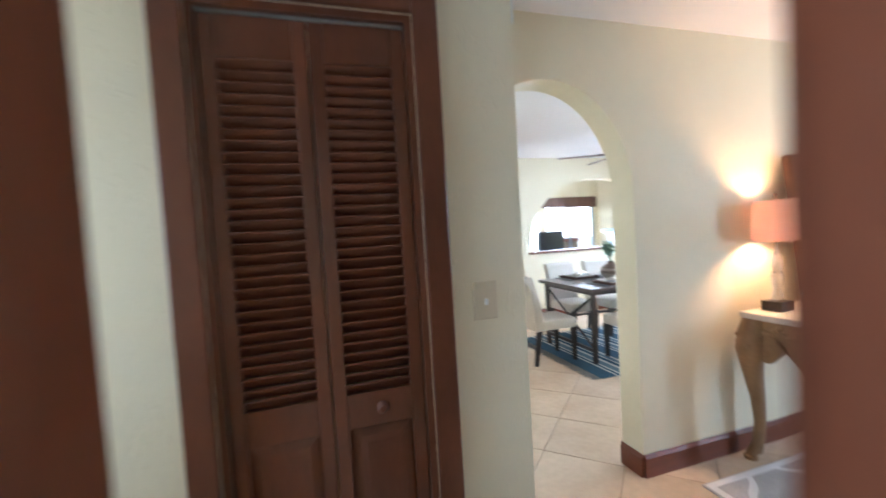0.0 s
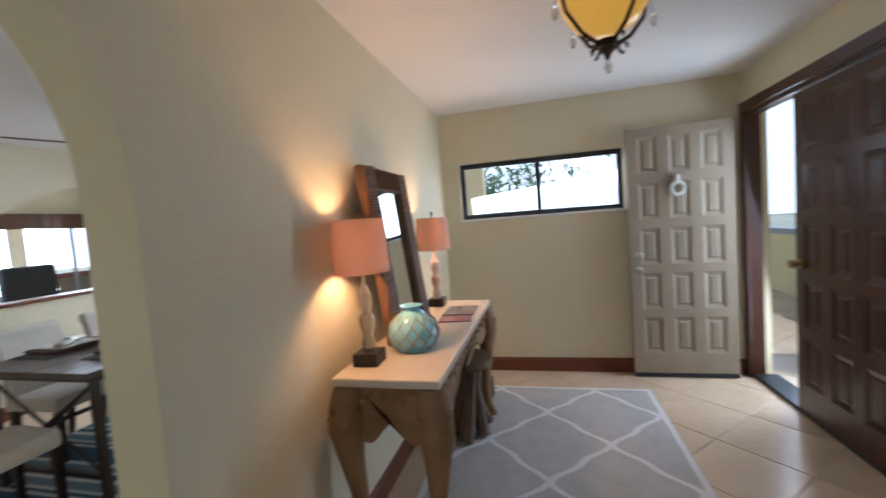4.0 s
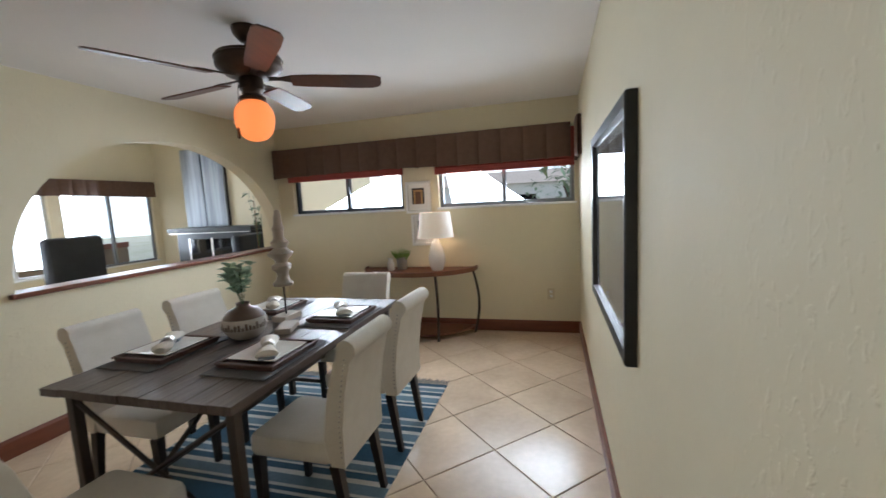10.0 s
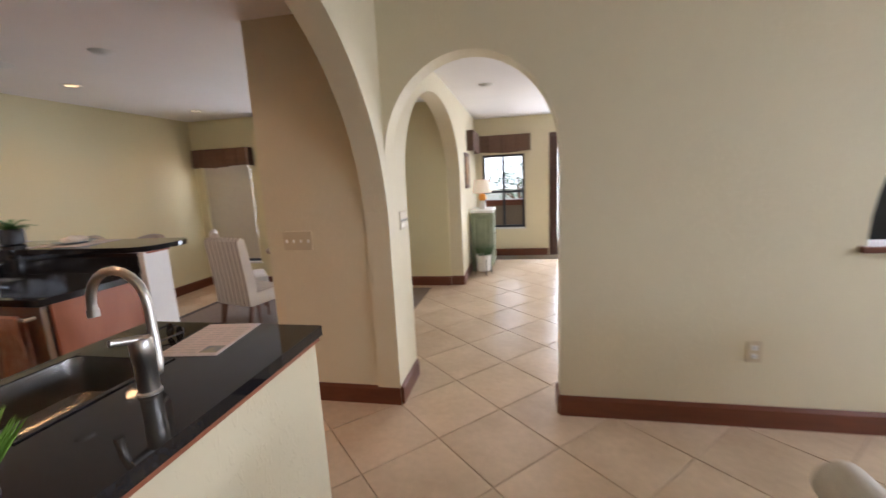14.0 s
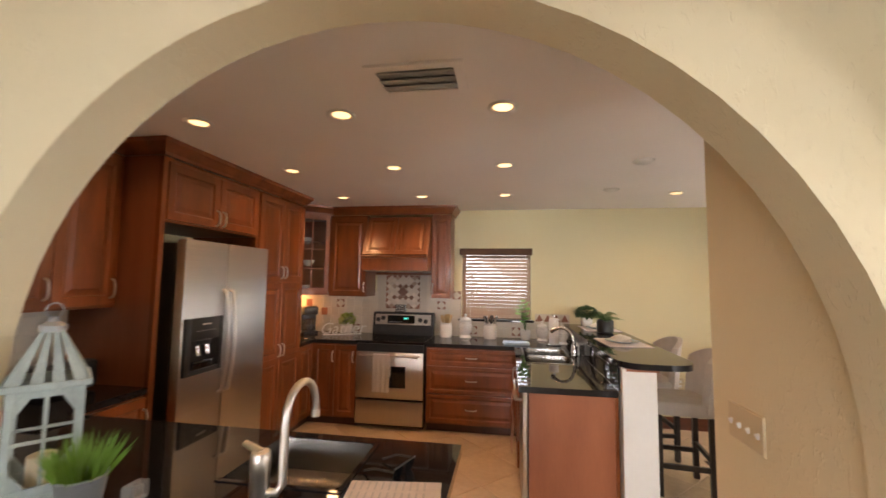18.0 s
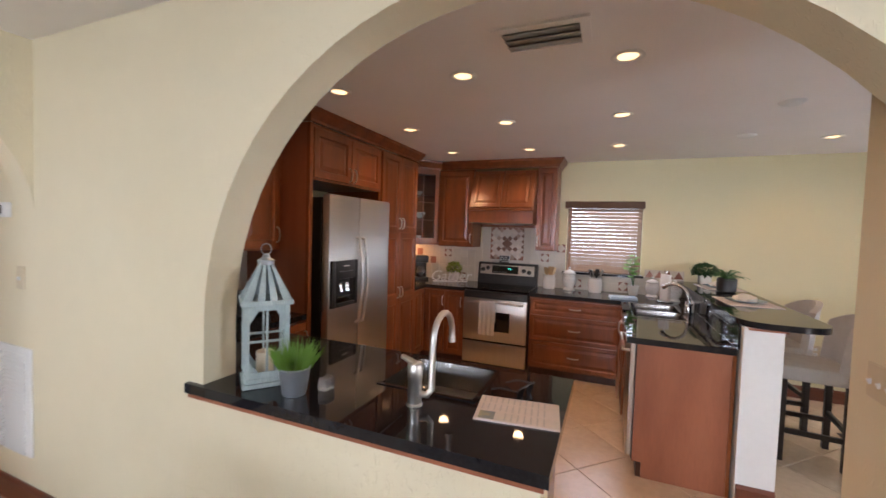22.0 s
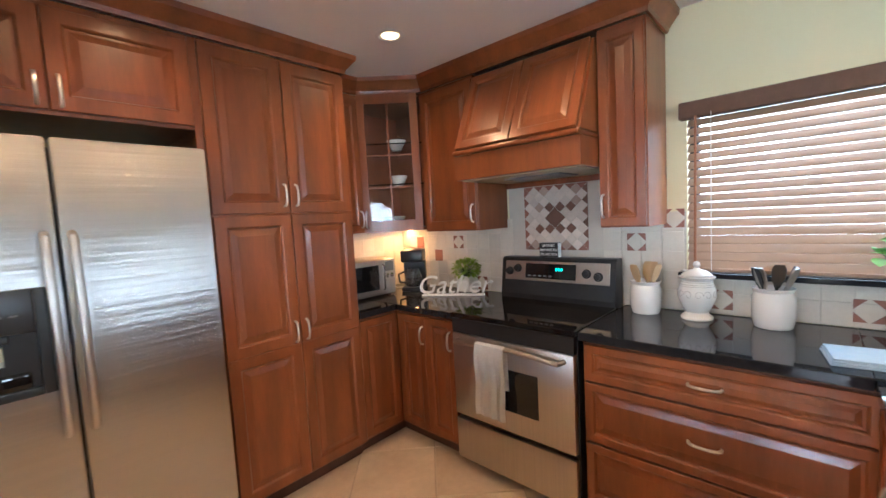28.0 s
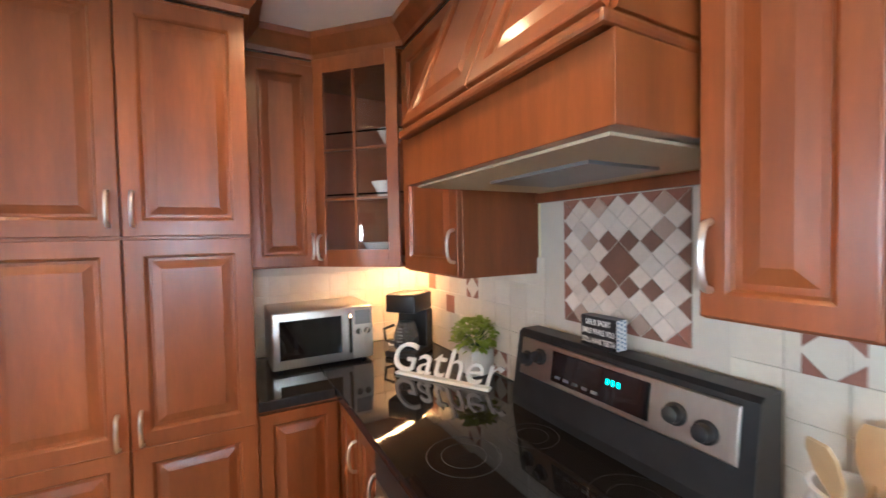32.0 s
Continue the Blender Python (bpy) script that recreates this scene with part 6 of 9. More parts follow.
v = thing("flower_vase", (4.06, 5.03, TZ), "round cream and brown banded ceramic vase with leafy sprigs", "vase")
v.scale = (0.86, 0.86, 0.9)
part("body", lathe([(0, 0), (0.07, 0), (0.085, 0.008), (0.125, 0.05), (0.135, 0.09), (0.127, 0.13)], 32), M_VASE, v, "", True)
part("shoulder", lathe([(0.127, 0.13), (0.092, 0.172), (0.045, 0.19), (0.038, 0.20), (0.042, 0.215), (0.034, 0.213), (0.03, 0.19), (0, 0.17)], 32), M_VASEBROWN, v, "dark brown glazed shoulder", True)
bm = bmesh.new()
for i in range(40):
    a = 2 * math.pi * i / 40
    h = 0.03 + 0.012 * math.sin(i * 2.3)
    bmp = [((0.1368 - 2.2 * max(0, zz - 0.09) ** 2 * 2) * math.cos(a + d), (0.1368 - 2.2 * max(0, zz - 0.09) ** 2 * 2) * math.sin(a + d), zz) for d, zz in ((-.055, 0.07), (.055, 0.07), (.055, 0.07 + h), (-.055, 0.07 + h))]
    bm.faces.new([bm.verts.new(p) for p in bmp])
part("brush_marks", bm, M_VASEBROWN, v, "band of brown brush strokes")
sprig(v, 0, 0, 0.19, 9, 0.27, 0.14, 0.072, 0.056, 5, mat("sage_leaf", (0.30, 0.42, 0.28), (0.40, 0.50, 0.36), 0.5, scale=15, fine=0.15), each=12, droop=0.05)
M_STATUE = mat("bleached_carved_wood", (0.42, 0.35, 0.28), (0.33, 0.27, 0.21), 0.75, scale=9, fine=0.1, bump=0.3)
st = thing("carved_finial", (4.40, 5.02, TZ), "bleached carved wood finial on a rod with a block base", "ornament")
part("base", boxed(-0.08, -0.05, 0, 0.08, 0.05, 0.035, bevel=0.004), M_STATUE, st)
part("rod", tube(bmesh.new(), [(0, 0, 0.035), (0, 0, 0.24)], 0.006, 8), M_IRON, st)
bm = lathe([(0, 0.215), (0.056, 0.217), (0.058, 0.235), (0.04, 0.252), (0.034, 0.275), (0.036, 0.30), (0.056, 0.325), (0.058, 0.345), (0.034, 0.362), (0.04, 0.38), (0.068, 0.405), (0.074, 0.422), (0.05, 0.44), (0.036, 0.455), (0.052, 0.475), (0.056, 0.49), (0.034, 0.51), (0.03, 0.55), (0.038, 0.575), (0.026, 0.60), (0.022, 0.65), (0.012, 0.685), (0, 0.69)], 20)
for v in bm.verts:
    k = 1 + 0.22 * noise.noise(v.co * 22)
    v.co.x, v.co.y = v.co.x * k, v.co.y * k
part("finial", bm, M_STATUE, st, "", True)
bk = solid("wood_block", boxed(-0.09, -0.045, 0, 0.09, 0.045, 0.03, bevel=0.004), M_STATUE, "pale wooden block on the table", "block", m=pose(4.20, 4.87, TZ + 0.001, 0, 0, 20))

# ceiling fan at rest
M_FANWOOD = mat("walnut_fan_blade", (0.12, 0.045, 0.022), (0.08, 0.03, 0.016), 0.4, scale=4, fine=0.15, stretch=(1, 8, 1))
M_BRONZE = mat("dark_bronze", (0.05, 0.033, 0.024), (0.075, 0.05, 0.035), 0.4, metal=0.7, scale=15)
M_GLOBE = bpy.data.materials.new("lit_opal_globe")
M_GLOBE.use_nodes = True
_n, _l = M_GLOBE.node_tree.nodes, M_GLOBE.node_tree.links
_d, _t, _mix = _n.new("ShaderNodeBsdfDiffuse"), _n.new("ShaderNodeBsdfTranslucent"), _n.new("ShaderNodeMixShader")
_d.inputs[0].default_value, _t.inputs[0].default_value, _mix.inputs[0].default_value = (0.75, 0.5, 0.33, 1), (0.9, 0.55, 0.32, 1), 0.6
_l.new(_d.outputs[0], _mix.inputs[1]), _l.new(_t.outputs[0], _mix.inputs[2])
_l.new(_mix.outputs[0], _n["Material Output"].inputs[0])
FAN = (4.225, 4.965)
fan = thing("ceiling_fan", (*FAN, ZC), "dark bronze ceiling fan with walnut blades and a lit globe", "ceiling fan")
part("canopy", lathe([(0, 0), (0.072, 0), (0.074, -0.012), (0.066, -0.04), (0.045, -0.066), (0.03, -0.078), (0.018, -0.08), (0, -0.08)], 28), M_BRONZE, fan, "", True)
part("downrod", tube(bmesh.new(), [(0, 0, -0.075), (0, 0, -0.125)], 0.014, 12), M_BRONZE, fan, "", True)
part("motor", lathe([(0, -0.112), (0.035, -0.114), (0.05, -0.122), (0.13, -0.136), (0.162, -0.148), (0.17, -0.162), (0.172, -0.205), (0.165, -0.218), (0.15, -0.228), (0.125, -0.25), (0.085, -0.262), (0, -0.264)], 40), M_BRONZE, fan, "", True)
part("motor_rim", lathe([(0.171, -0.164), (0.176, -0.168), (0.176, -0.172), (0.171, -0.176)], 40), M_BRONZE, fan, "", True)
part("switch_housing", lathe([(0, -0.263), (0.06, -0.264), (0.064, -0.275), (0.064, -0.325), (0.052, -0.338), (0.05, -0.356), (0.068, -0.366), (0.07, -0.386), (0, -0.388)], 28), M_BRONZE, fan, "", True)
part("globe", lathe([(0.055, -0.387), (0.072, -0.396), (0.095, -0.425), (0.105, -0.47), (0.104, -0.505), (0.09, -0.553), (0.06, -0.586), (0.028, -0.598), (0, -0.60)], 32), M_GLOBE, fan, "lit opal glass globe", True)
part("pull_chain", tube(bmesh.new(), [(-0.066, 0.03, -0.31), (-0.085, 0.04, -0.53)], 0.0018, 6), M_BRONZE, fan)
part("chain_fob", lathe([(0, -0.60), (0.008, -0.59), (0.009, -0.54), (0, -0.53)], 10, -0.085, 0.04), M_FANWOOD, fan, "", True)
for i in range(5):
    m = pose(0, 0, -0.272, 0, 0, 10 + 72 * i) @ pose(0, 0, 0, -13, 0, 0)
    bm = prism([(0.21, -0.05), (0.30, -0.058), (0.58, -0.066), (0.67, -0.062), (0.705, -0.042), (0.71, 0), (0.705, 0.042), (0.67, 0.062), (0.58, 0.066), (0.30, 0.058), (0.21, 0.05)], "z", -0.004, 0.004)
    b = part("blade", moved(bm, m), M_FANWOOD, fan)
    part("blade_arm", moved(prism([(0.09, -0.016), (0.15, -0.012), (0.20, -0.028), (0.25, -0.03), (0.28, 0), (0.25, 0.03), (0.20, 0.028), (0.15, 0.012), (0.09, 0.016)], "z", 0.0045, 0.012), m), M_BRONZE, b)
lamp("POINT", "fan_bulb", Matrix.Translation((*FAN, ZC - 0.495)), 1.3, (1.0, 0.37, 0.13), 0.05)

# demilune console with its things
M_RUST = mat("rusty_wood", (0.20, 0.075, 0.035), (0.13, 0.045, 0.022), 0.5, scale=6, fine=0.15)
CY, CA, CB = 4.865, 0.66, 0.50
con = tagged(new("console_table"), "half-round rust-brown wood and iron console table", "table")


def half_round(a, b, z0, z1):
    return prism([(SX - 0.012, CY - a)] + [(SX - 0.012 - b * math.sin(radians(t)), CY - a * math.cos(radians(t))) for t in range(6, 180, 6)] + [(SX - 0.012, CY + a)], "z", z0, z1)


part("tabletop", half_round(CA, CB, 0.705, 0.727), M_RUST, con)
bm = bmesh.new()
for i in range(30):
    t0, t1 = radians(6 * i), radians(6 * i + 6)
    q = [(SX - 0.012 - (CB + e) * math.sin(t), CY - (CA + e) * math.cos(t), z) for t, e, z in ((t0, 0.003, 0.695), (t1, 0.003, 0.695), (t1, 0.003, 0.742), (t0, 0.003, 0.742))]
    w = [(SX - 0.012 - (CB - 0.012) * math.sin(t), CY - (CA - 0.012) * math.cos(t), z) for t, z in ((t0, 0.695), (t1, 0.695), (t1, 0.742), (t0, 0.742))]
    a, b = [bm.verts.new(p) for p in q], [bm.verts.new(p) for p in w]
    bm.faces.new(a), bm.faces.new(b[::-1]), bm.faces.new((a[3], a[2], b[2], b[3])), bm.faces.new((a[0], b[0], b[1], a[1]))
part("rim", bm, M_RUST, con)
part("lower_shelf", half_round(CA * 0.92, CB * 0.92, 0.05, 0.068), M_RUST, con)
for t in (8, 62, 118, 172):
    pts = []
    for i in range(9):
        f = i / 8
        e = 0.06 * math.sin(math.pi * f)
        pts.append((SX - 0.03 - (CB - 0.03 + e) * math.sin(radians(t)), CY - (CA - 0.03 + e) * math.cos(radians(t)), 0.705 * f))
    part("leg", tube(bmesh.new(), pts, 0.014, 8), M_IRON, con, "", True)
M_SHADE = mat("white_shade_fabric", (0.80, 0.76, 0.70), (0.76, 0.72, 0.66), 0.9, scale=30, bump=0.3, bump_scale=300, emit=(1.0, 0.70, 0.45), strength=0.35)
tl = thing("table_lamp", (6.40, 4.60, 0.727), "white ceramic table lamp with a white fabric shade", "lamp")
part("base", lathe([(0, 0), (0.06, 0), (0.066, 0.012), (0.088, 0.09), (0.088, 0.16), (0.066, 0.25), (0.036, 0.31), (0.026, 0.34), (0.013, 0.35), (0.013, 0.40), (0, 0.40)], 28), M_CHINA, tl, "", True)
part("shade", lathe([(0.195, 0.355), (0.158, 0.625), (0.155, 0.625), (0.192, 0.355)], 36, hollow=True), M_SHADE, tl, "lit white fabric shade", True)
lamp("POINT", "console_bulb", Matrix.Translation((6.40, 4.60, 1.21)), 2.5, WARM, 0.05)
M_GREYPOT = mat("ribbed_grey_pot", (0.38, 0.37, 0.35), (0.32, 0.31, 0.29), 0.7, scale=20, stretch=(8, 8, 1), bump=0.4)
pp = thing("potted_plant", (6.46, 5.03, 0.727), "small green grass plant in a ribbed grey pot", "plant")
part("pot", lathe([(0, 0), (0.05, 0), (0.055, 0.01), (0.062, 0.14), (0.055, 0.14), (0.05, 0.10), (0, 0.10)], 24), M_GREYPOT, pp, "", True)
grass_tuft(pp, 0, 0, 0.10, 130, 0.16, 0.09, 4)
solid("milk_jar", lathe([(0, 0), (0.035, 0), (0.04, 0.008), (0.04, 0.085), (0.024, 0.105), (0.024, 0.12), (0.03, 0.122), (0.03, 0.135), (0.02, 0.135), (0, 0.12)], 24), M_CHINA, "small white ceramic jar on the console", "jar", smooth=True, m=pose(6.40, 5.14, 0.727))
M_ART = [mat("art_mat_board", (0.75, 0.73, 0.69), (0.72, 0.70, 0.66), 0.8, scale=6), mat("art_brown", (0.16, 0.08, 0.05), (0.1, 0.05, 0.035), 0.7, scale=9), mat("art_ochre", (0.42, 0.25, 0.10), (0.36, 0.2, 0.08), 0.7, scale=9), mat("art_dark", (0.03, 0.028, 0.028), (0.05, 0.045, 0.04), 0.7, scale=9)]
for y, z in ((4.995, 1.345), (4.945, 0.975)):
    f = tagged(new("framed_picture"), "square white framed picture of nested brown arches", "picture", "small framed pictures")
    m = basis((SX, y, z), (0, -1, 0), (-1, 0, 0))
    part("frame", rings_panel(0.295, 0.355, [(0, 0), (0, 0.025), (0.004, 0.028), (0.028, 0.028), (0.032, 0.014), (0.034, 0.014)]), M_WHITE, f, m=m)
    for k, (ins, mt) in enumerate(((0.045, M_ART[0]), (0.075, M_ART[3]), (0.095, M_ART[2]), (0.115, M_ART[1]))):
        part("print_band", moved(boxed(ins, -0.015 - 0.001 * k, (0.10 if k else ins), 0.295 - ins, -0.0135, 0.355 - ins), Matrix.Identity(4)), mt, f, m=m)
# large dark framed picture
pf = tagged(new("framed_picture"), "large black framed landscape print behind glass", "picture")
m = basis((4.84, SD, 0.865), (-1, 0, 0), (0, 1, 0))
part("frame", rings_panel(1.16, 0.90, [(0, 0), (0, 0.034), (0.006, 0.04), (0.045, 0.036), (0.05, 0.012), (0.052, 0.012)]), M_BLACK, pf, m=m)
for k, (z0, z1, mt) in enumerate(((0.054, 0.846, M_ART[0]),)):
    part("mat_board", boxed(0.054, -0.013, z0, 1.106, -0.0125, z1), mt, pf, m=m)
M_LAND = mat("landscape_print", (0.10, 0.11, 0.09), (0.34, 0.33, 0.28), 0.6, scale=2.0, stretch=(0.6, 1, 14), fine=0.2)
part("print", boxed(0.10, -0.0145, 0.10, 1.06, -0.0135, 0.80), M_LAND, pf, m=m)
M_PICGLASS = bpy.data.materials.new("picture_glass")
M_PICGLASS.use_nodes = True
_p = M_PICGLASS.node_tree.nodes["Principled BSDF"]
_p.inputs["Transmission Weight"].default_value, _p.inputs["Roughness"].default_value, _p.inputs["IOR"].default_value = 1.0, 0.0, 1.35
o = part("pane", boxed(0.05, -0.0185, 0.05, 1.11, -0.0165, 0.85), M_PICGLASS, pf, m=m)
o.visible_shadow = False

# ---------------- foyer ----------------
M_CARVED = mat("bleached_tan_carving", (0.33, 0.19, 0.08), (0.17, 0.095, 0.042), 0.55, scale=8, fine=0.15, bump=0.5, bump_scale=40)
M_STONE = mat("pale_stone_top", (0.62, 0.54, 0.45), (0.56, 0.48, 0.40), 0.35, scale=5, fine=0.05)
FX0, FX1, FY0, FY1 = 3.17, 4.66, 2.46, 2.905
tb = tagged(new("carved_console"), "carved tan wood console table with cabriole legs and a stone top", "table")
part("tabletop", boxed(FX0, FY0, 0.82, FX1, FY1, 0.855, bevel=0.006), M_STONE, tb, "pale stone top")


def scallop(L, deep, n):
    """A shaped apron outline along u, hanging from 0."""
    pts = [(0, 0), (L, 0)]
    for i in range(n * 8 + 1):
        f = 1 - i / (n * 8)
        pts.append((L * f, -deep * (0.55 + 0.35 * abs(math.sin(math.pi * n * f)) + 0.35 * (1 - math.sin(math.pi * f)))))
    return pts


for y in (FY0 + 0.03, FY1 - 0.05):
    part("apron", moved(prism(scallop(FX1 - FX0 - 0.16, 0.18, 3), "y", y, y + 0.022), Matrix.Translation((FX0 + 0.08, 0, 0.818))), M_CARVED, tb)
for x in (FX0 + 0.03, FX1 - 0.05):
    part("apron", moved(prism([(u, z) for u, z in scallop(FY1 - FY0 - 0.14, 0.23, 2)], "x", x, x + 0.022), Matrix.Translation((0, FY0 + 0.07, 0.818))), M_CARVED, tb)
rr = random.Random(8)
for x, y, sx, sy in ((FX0 + 0.05, FY0 + 0.05, -1, -1), (FX1 - 0.05, FY0 + 0.05, 1, -1), (FX0 + 0.05, FY1 - 0.05, -1, 1), (FX1 - 0.05, FY1 - 0.05, 1, 1)):
    pts = [(0, 0, 0.818), (0.012, 0.01, 0.74), (0.022, 0.018, 0.64), (0.012, 0.008, 0.50), (-0.004, -0.004, 0.36), (-0.01, -0.01, 0.22), (-0.004, -0.002, 0.10), (0.012, 0.01, 0.045), (0.034, 0.02, 0.02)]
    rad = [0.058, 0.07, 0.07, 0.05, 0.036, 0.029, 0.029, 0.038, 0.024]
    bm = bmesh.new()
    rings = []
    n = 12
    for (a, b, z), r in zip(pts, rad):
        rings.append([bm.verts.new((x + sx * a + r * math.cos(2 * math.pi * i / n), y + sy * min(b, 0.02) + r * math.sin(2 * math.pi * i / n), z)) for i in range(n)])
    for p, q in zip(rings, rings[1:]):
        for i in range(n):
            bm.faces.new((p[i], p[(i + 1) % n], q[(i + 1) % n], q[i]))
    bm.faces.new(rings[0]), bm.faces.new(rings[-1][::-1])
    lg = part("leg", bm, M_CARVED, tb, "", True)
    bm = bmesh.new()
    for k in range(7):
        t = 2 * math.pi * k / 7
        bmesh.ops.create_icosphere(bm, subdivisions=1, radius=0.016, matrix=Matrix.Translation((x + sx * 0.02 + 0.064 * math.cos(t), y + sy * 0.014 + 0.064 * math.sin(t), 0.70 + 0.03 * math.sin(3 * t))))
    tagged(part("acanthus_carving", bm, M_CARVED, lg, "", True), "carved leaf bosses round the knee", kind="stuff")
    part("foot_scroll", lathe([(0, 0), (0.034, 0.002), (0.036, 0.02), (0.02, 0.034), (0, 0.036)], 12, x + sx * 0.03, y + sy * 0.018), M_CARVED, lg, "", True)
bm = bmesh.new()
for i in range(44):
    xx = FX0 + 0.12 + (FX1 - FX0 - 0.24) * i / 43
    bmesh.ops.create_icosphere(bm, subdivisions=1, radius=0.02, matrix=Matrix.Translation((xx, FY0 + 0.026, 0.765 + 0.022 * math.sin(i * 1.3))) @ Matrix.Diagonal((1.2, 0.5, 0.8, 1)))
for i in range(11):
    yy = FY0 + 0.09 + (FY1 - FY0 - 0.18) * i / 10
    bmesh.ops.create_icosphere(bm, subdivisions=1, radius=0.02, matrix=Matrix.Translation((FX0 + 0.026, yy, 0.765 + 0.022 * math.sin(i * 1.3))) @ Matrix.Diagonal((0.5, 1.2, 0.8, 1)))
tagged(part("leaf_carving", bm, M_CARVED, tb, "", True), "carved running leaf band", kind="stuff")

# mirror leaning on the wall
M_BARK = mat("brown_rope_frame", (0.17, 0.085, 0.04), (0.09, 0.045, 0.024), 0.6, scale=18, bump=0.8, bump_scale=70, fine=0.2)
mi = tagged(new("mirror"), "mirror in a wide twisted brown wood frame leaning on the wall", "mirror")
mm = basis((3.55, 2.82, 0.857), (1, 0, 0), (0, -1, 0)) @ pose(0, 0, 0, -6.4, 0, 0)
for g in ((0, -0.05, 0, 0.13, -0.004, 0.885), (0.46, -0.05, 0, 0.59, -0.004, 0.885), (0.13, -0.05, 0, 0.46, -0.004, 0.12), (0.13, -0.05, 0.765, 0.46, -0.004, 0.885)):
    bb = part("frame_side", boxed(*g, bevel=0.012), M_BARK, mi, "", True, m=mm)
bm = bmesh.new()
for i in range(60):
    z = 0.015 + 0.855 * i / 59
    for x in (0.065, 0.525):
        tube(bm, [(x - 0.055, -0.052, z), (x + 0.055, -0.056, z + 0.008)], 0.0075, 5)
for i in range(32):
    x = 0.14 + 0.31 * i / 31
    for z in (0.06, 0.825):
        tube(bm, [(x, -0.052, z - 0.05), (x + 0.006, -0.056, z + 0.05)], 0.0065, 5)
part("rope_cladding", bm, M_BARK, mi, "twisted strips on the frame", True, m=mm)
part("glass", boxed(0.12, -0.03, 0.11, 0.47, -0.026, 0.775), M_MIRROR, mi, m=mm)

# two lamps
M_LSHADE = bpy.data.materials.new("apricot_linen_shade")
M_LSHADE.use_nodes = True
_n, _l = M_LSHADE.node_tree.nodes, M_LSHADE.node_tree.links
_d, _t, _mix = _n.new("ShaderNodeBsdfDiffuse"), _n.new("ShaderNodeBsdfTranslucent"), _n.new("ShaderNodeMixShader")
_w = _n.new("ShaderNodeTexNoise")
_w.inputs["Scale"].default_value = 260
_r = _n.new("ShaderNodeValToRGB")
_r.color_ramp.elements[0].color, _r.color_ramp.elements[1].color = (0.70, 0.50, 0.40, 1), (0.78, 0.59, 0.48, 1)
_l.new(_w.outputs["Fac"], _r.inputs[0])
_l.new(_r.outputs[0], _d.inputs[0]), _l.new(_r.outputs[0], _t.inputs[0])
_mix.inputs[0].default_value = 0.3
_l.new(_d.outputs[0], _mix.inputs[1]), _l.new(_t.outputs[0], _mix.inputs[2])
_l.new(_mix.outputs[0], _n["Material Output"].inputs[0])
M_LAMPST = mat("striated_stone", (0.42, 0.27, 0.20), (0.62, 0.52, 0.45), 0.3, scale=16, fine=0.2)
M_ACRYL = mat("clear_acrylic", (0.8, 0.8, 0.8), (0.75, 0.75, 0.75), 0.08, trans=0.85, ior=1.3)
for k, (x, y) in enumerate(((3.35, 2.815), (4.50, 2.81))):
    l = thing("table_lamp", (x, y, 0.855), "table lamp with an apricot linen shade and stacked stone stem", "lamp", "foyer lamps")
    part("base", boxed(-0.055, -0.055, 0, 0.055, 0.055, 0.055, bevel=0.004), M_BLACK, l, "black block base")
    part("stem", lathe([(0, 0.055), (0.025, 0.055), (0.03, 0.09), (0.02, 0.12), (0.03, 0.16), (0.034, 0.20), (0.018, 0.225), (0.03, 0.26), (0.026, 0.31), (0.012, 0.33), (0.008, 0.35), (0.008, 0.42), (0, 0.42)], 10), M_LAMPST if k else M_ACRYL, l, "", False)
    part("shade", lathe([(0.118, 0.395), (0.108, 0.62), (0.1065, 0.62), (0.1165, 0.395)], 40, hollow=True), M_LSHADE, l, "lit apricot linen shade", True)
    part("finial", lathe([(0.004, 0.60), (0.004, 0.635), (0.01, 0.645), (0.008, 0.66), (0, 0.665)], 12), M_BRONZE, l, "", True)
    for a in (0, 120, 240):
        part("spider", tube(bmesh.new(), [(0, 0, 0.61), (0.107 * math.cos(radians(a)), 0.107 * math.sin(radians(a)), 0.615)], 0.002, 6), M_BRONZE, l)
    lamp("POINT", "foyer_bulb", Matrix.Translation((x, y, 0.855 + 0.50)), 19, (1.0, 0.52, 0.22), 0.04)
M_AQUA = mat("aqua_glass", (0.24, 0.55, 0.70), (0.33, 0.63, 0.76), 0.15, scale=5, coat=0.4)
M_ROPE = mat("jute_rope", (0.35, 0.25, 0.17), (0.28, 0.2, 0.13), 0.9, scale=60)
va = thing("glass_float_vase", (3.56, 2.68, 0.855), "aqua glass bottle vase in a rope net", "vase")
va.scale = (0.9, 0.9, 1.08)
prof = [(0, 0), (0.09, 0), (0.125, 0.03), (0.135, 0.07), (0.115, 0.12), (0.07, 0.155), (0.045, 0.168), (0.045, 0.18), (0.06, 0.19), (0.052, 0.19), (0.036, 0.172), (0, 0.16)]
part("glass", lathe(prof, 32), M_AQUA, va, "", True)
bm = bmesh.new()
for k in range(12):
    for s in (1, -1):
        pts = []
        for i in range(13):
            f = i / 12
            z = 0.01 + 0.145 * f
            r = np.interp(z, [p[1] for p in prof[1:6]], [p[0] for p in prof[1:6]]) + 0.002
            a = 2 * math.pi * k / 12 + s * f * 1.1
            pts.append((r * math.cos(a), r * math.sin(a), z))
        tube(bm, pts, 0.0022, 5)
part("rope_net", bm, M_ROPE, va)
sc = thing("pine_cone", (3.80, 2.74, 0.855), "brown pine cone lying behind the vase", "ornament")
bm = bmesh.new()
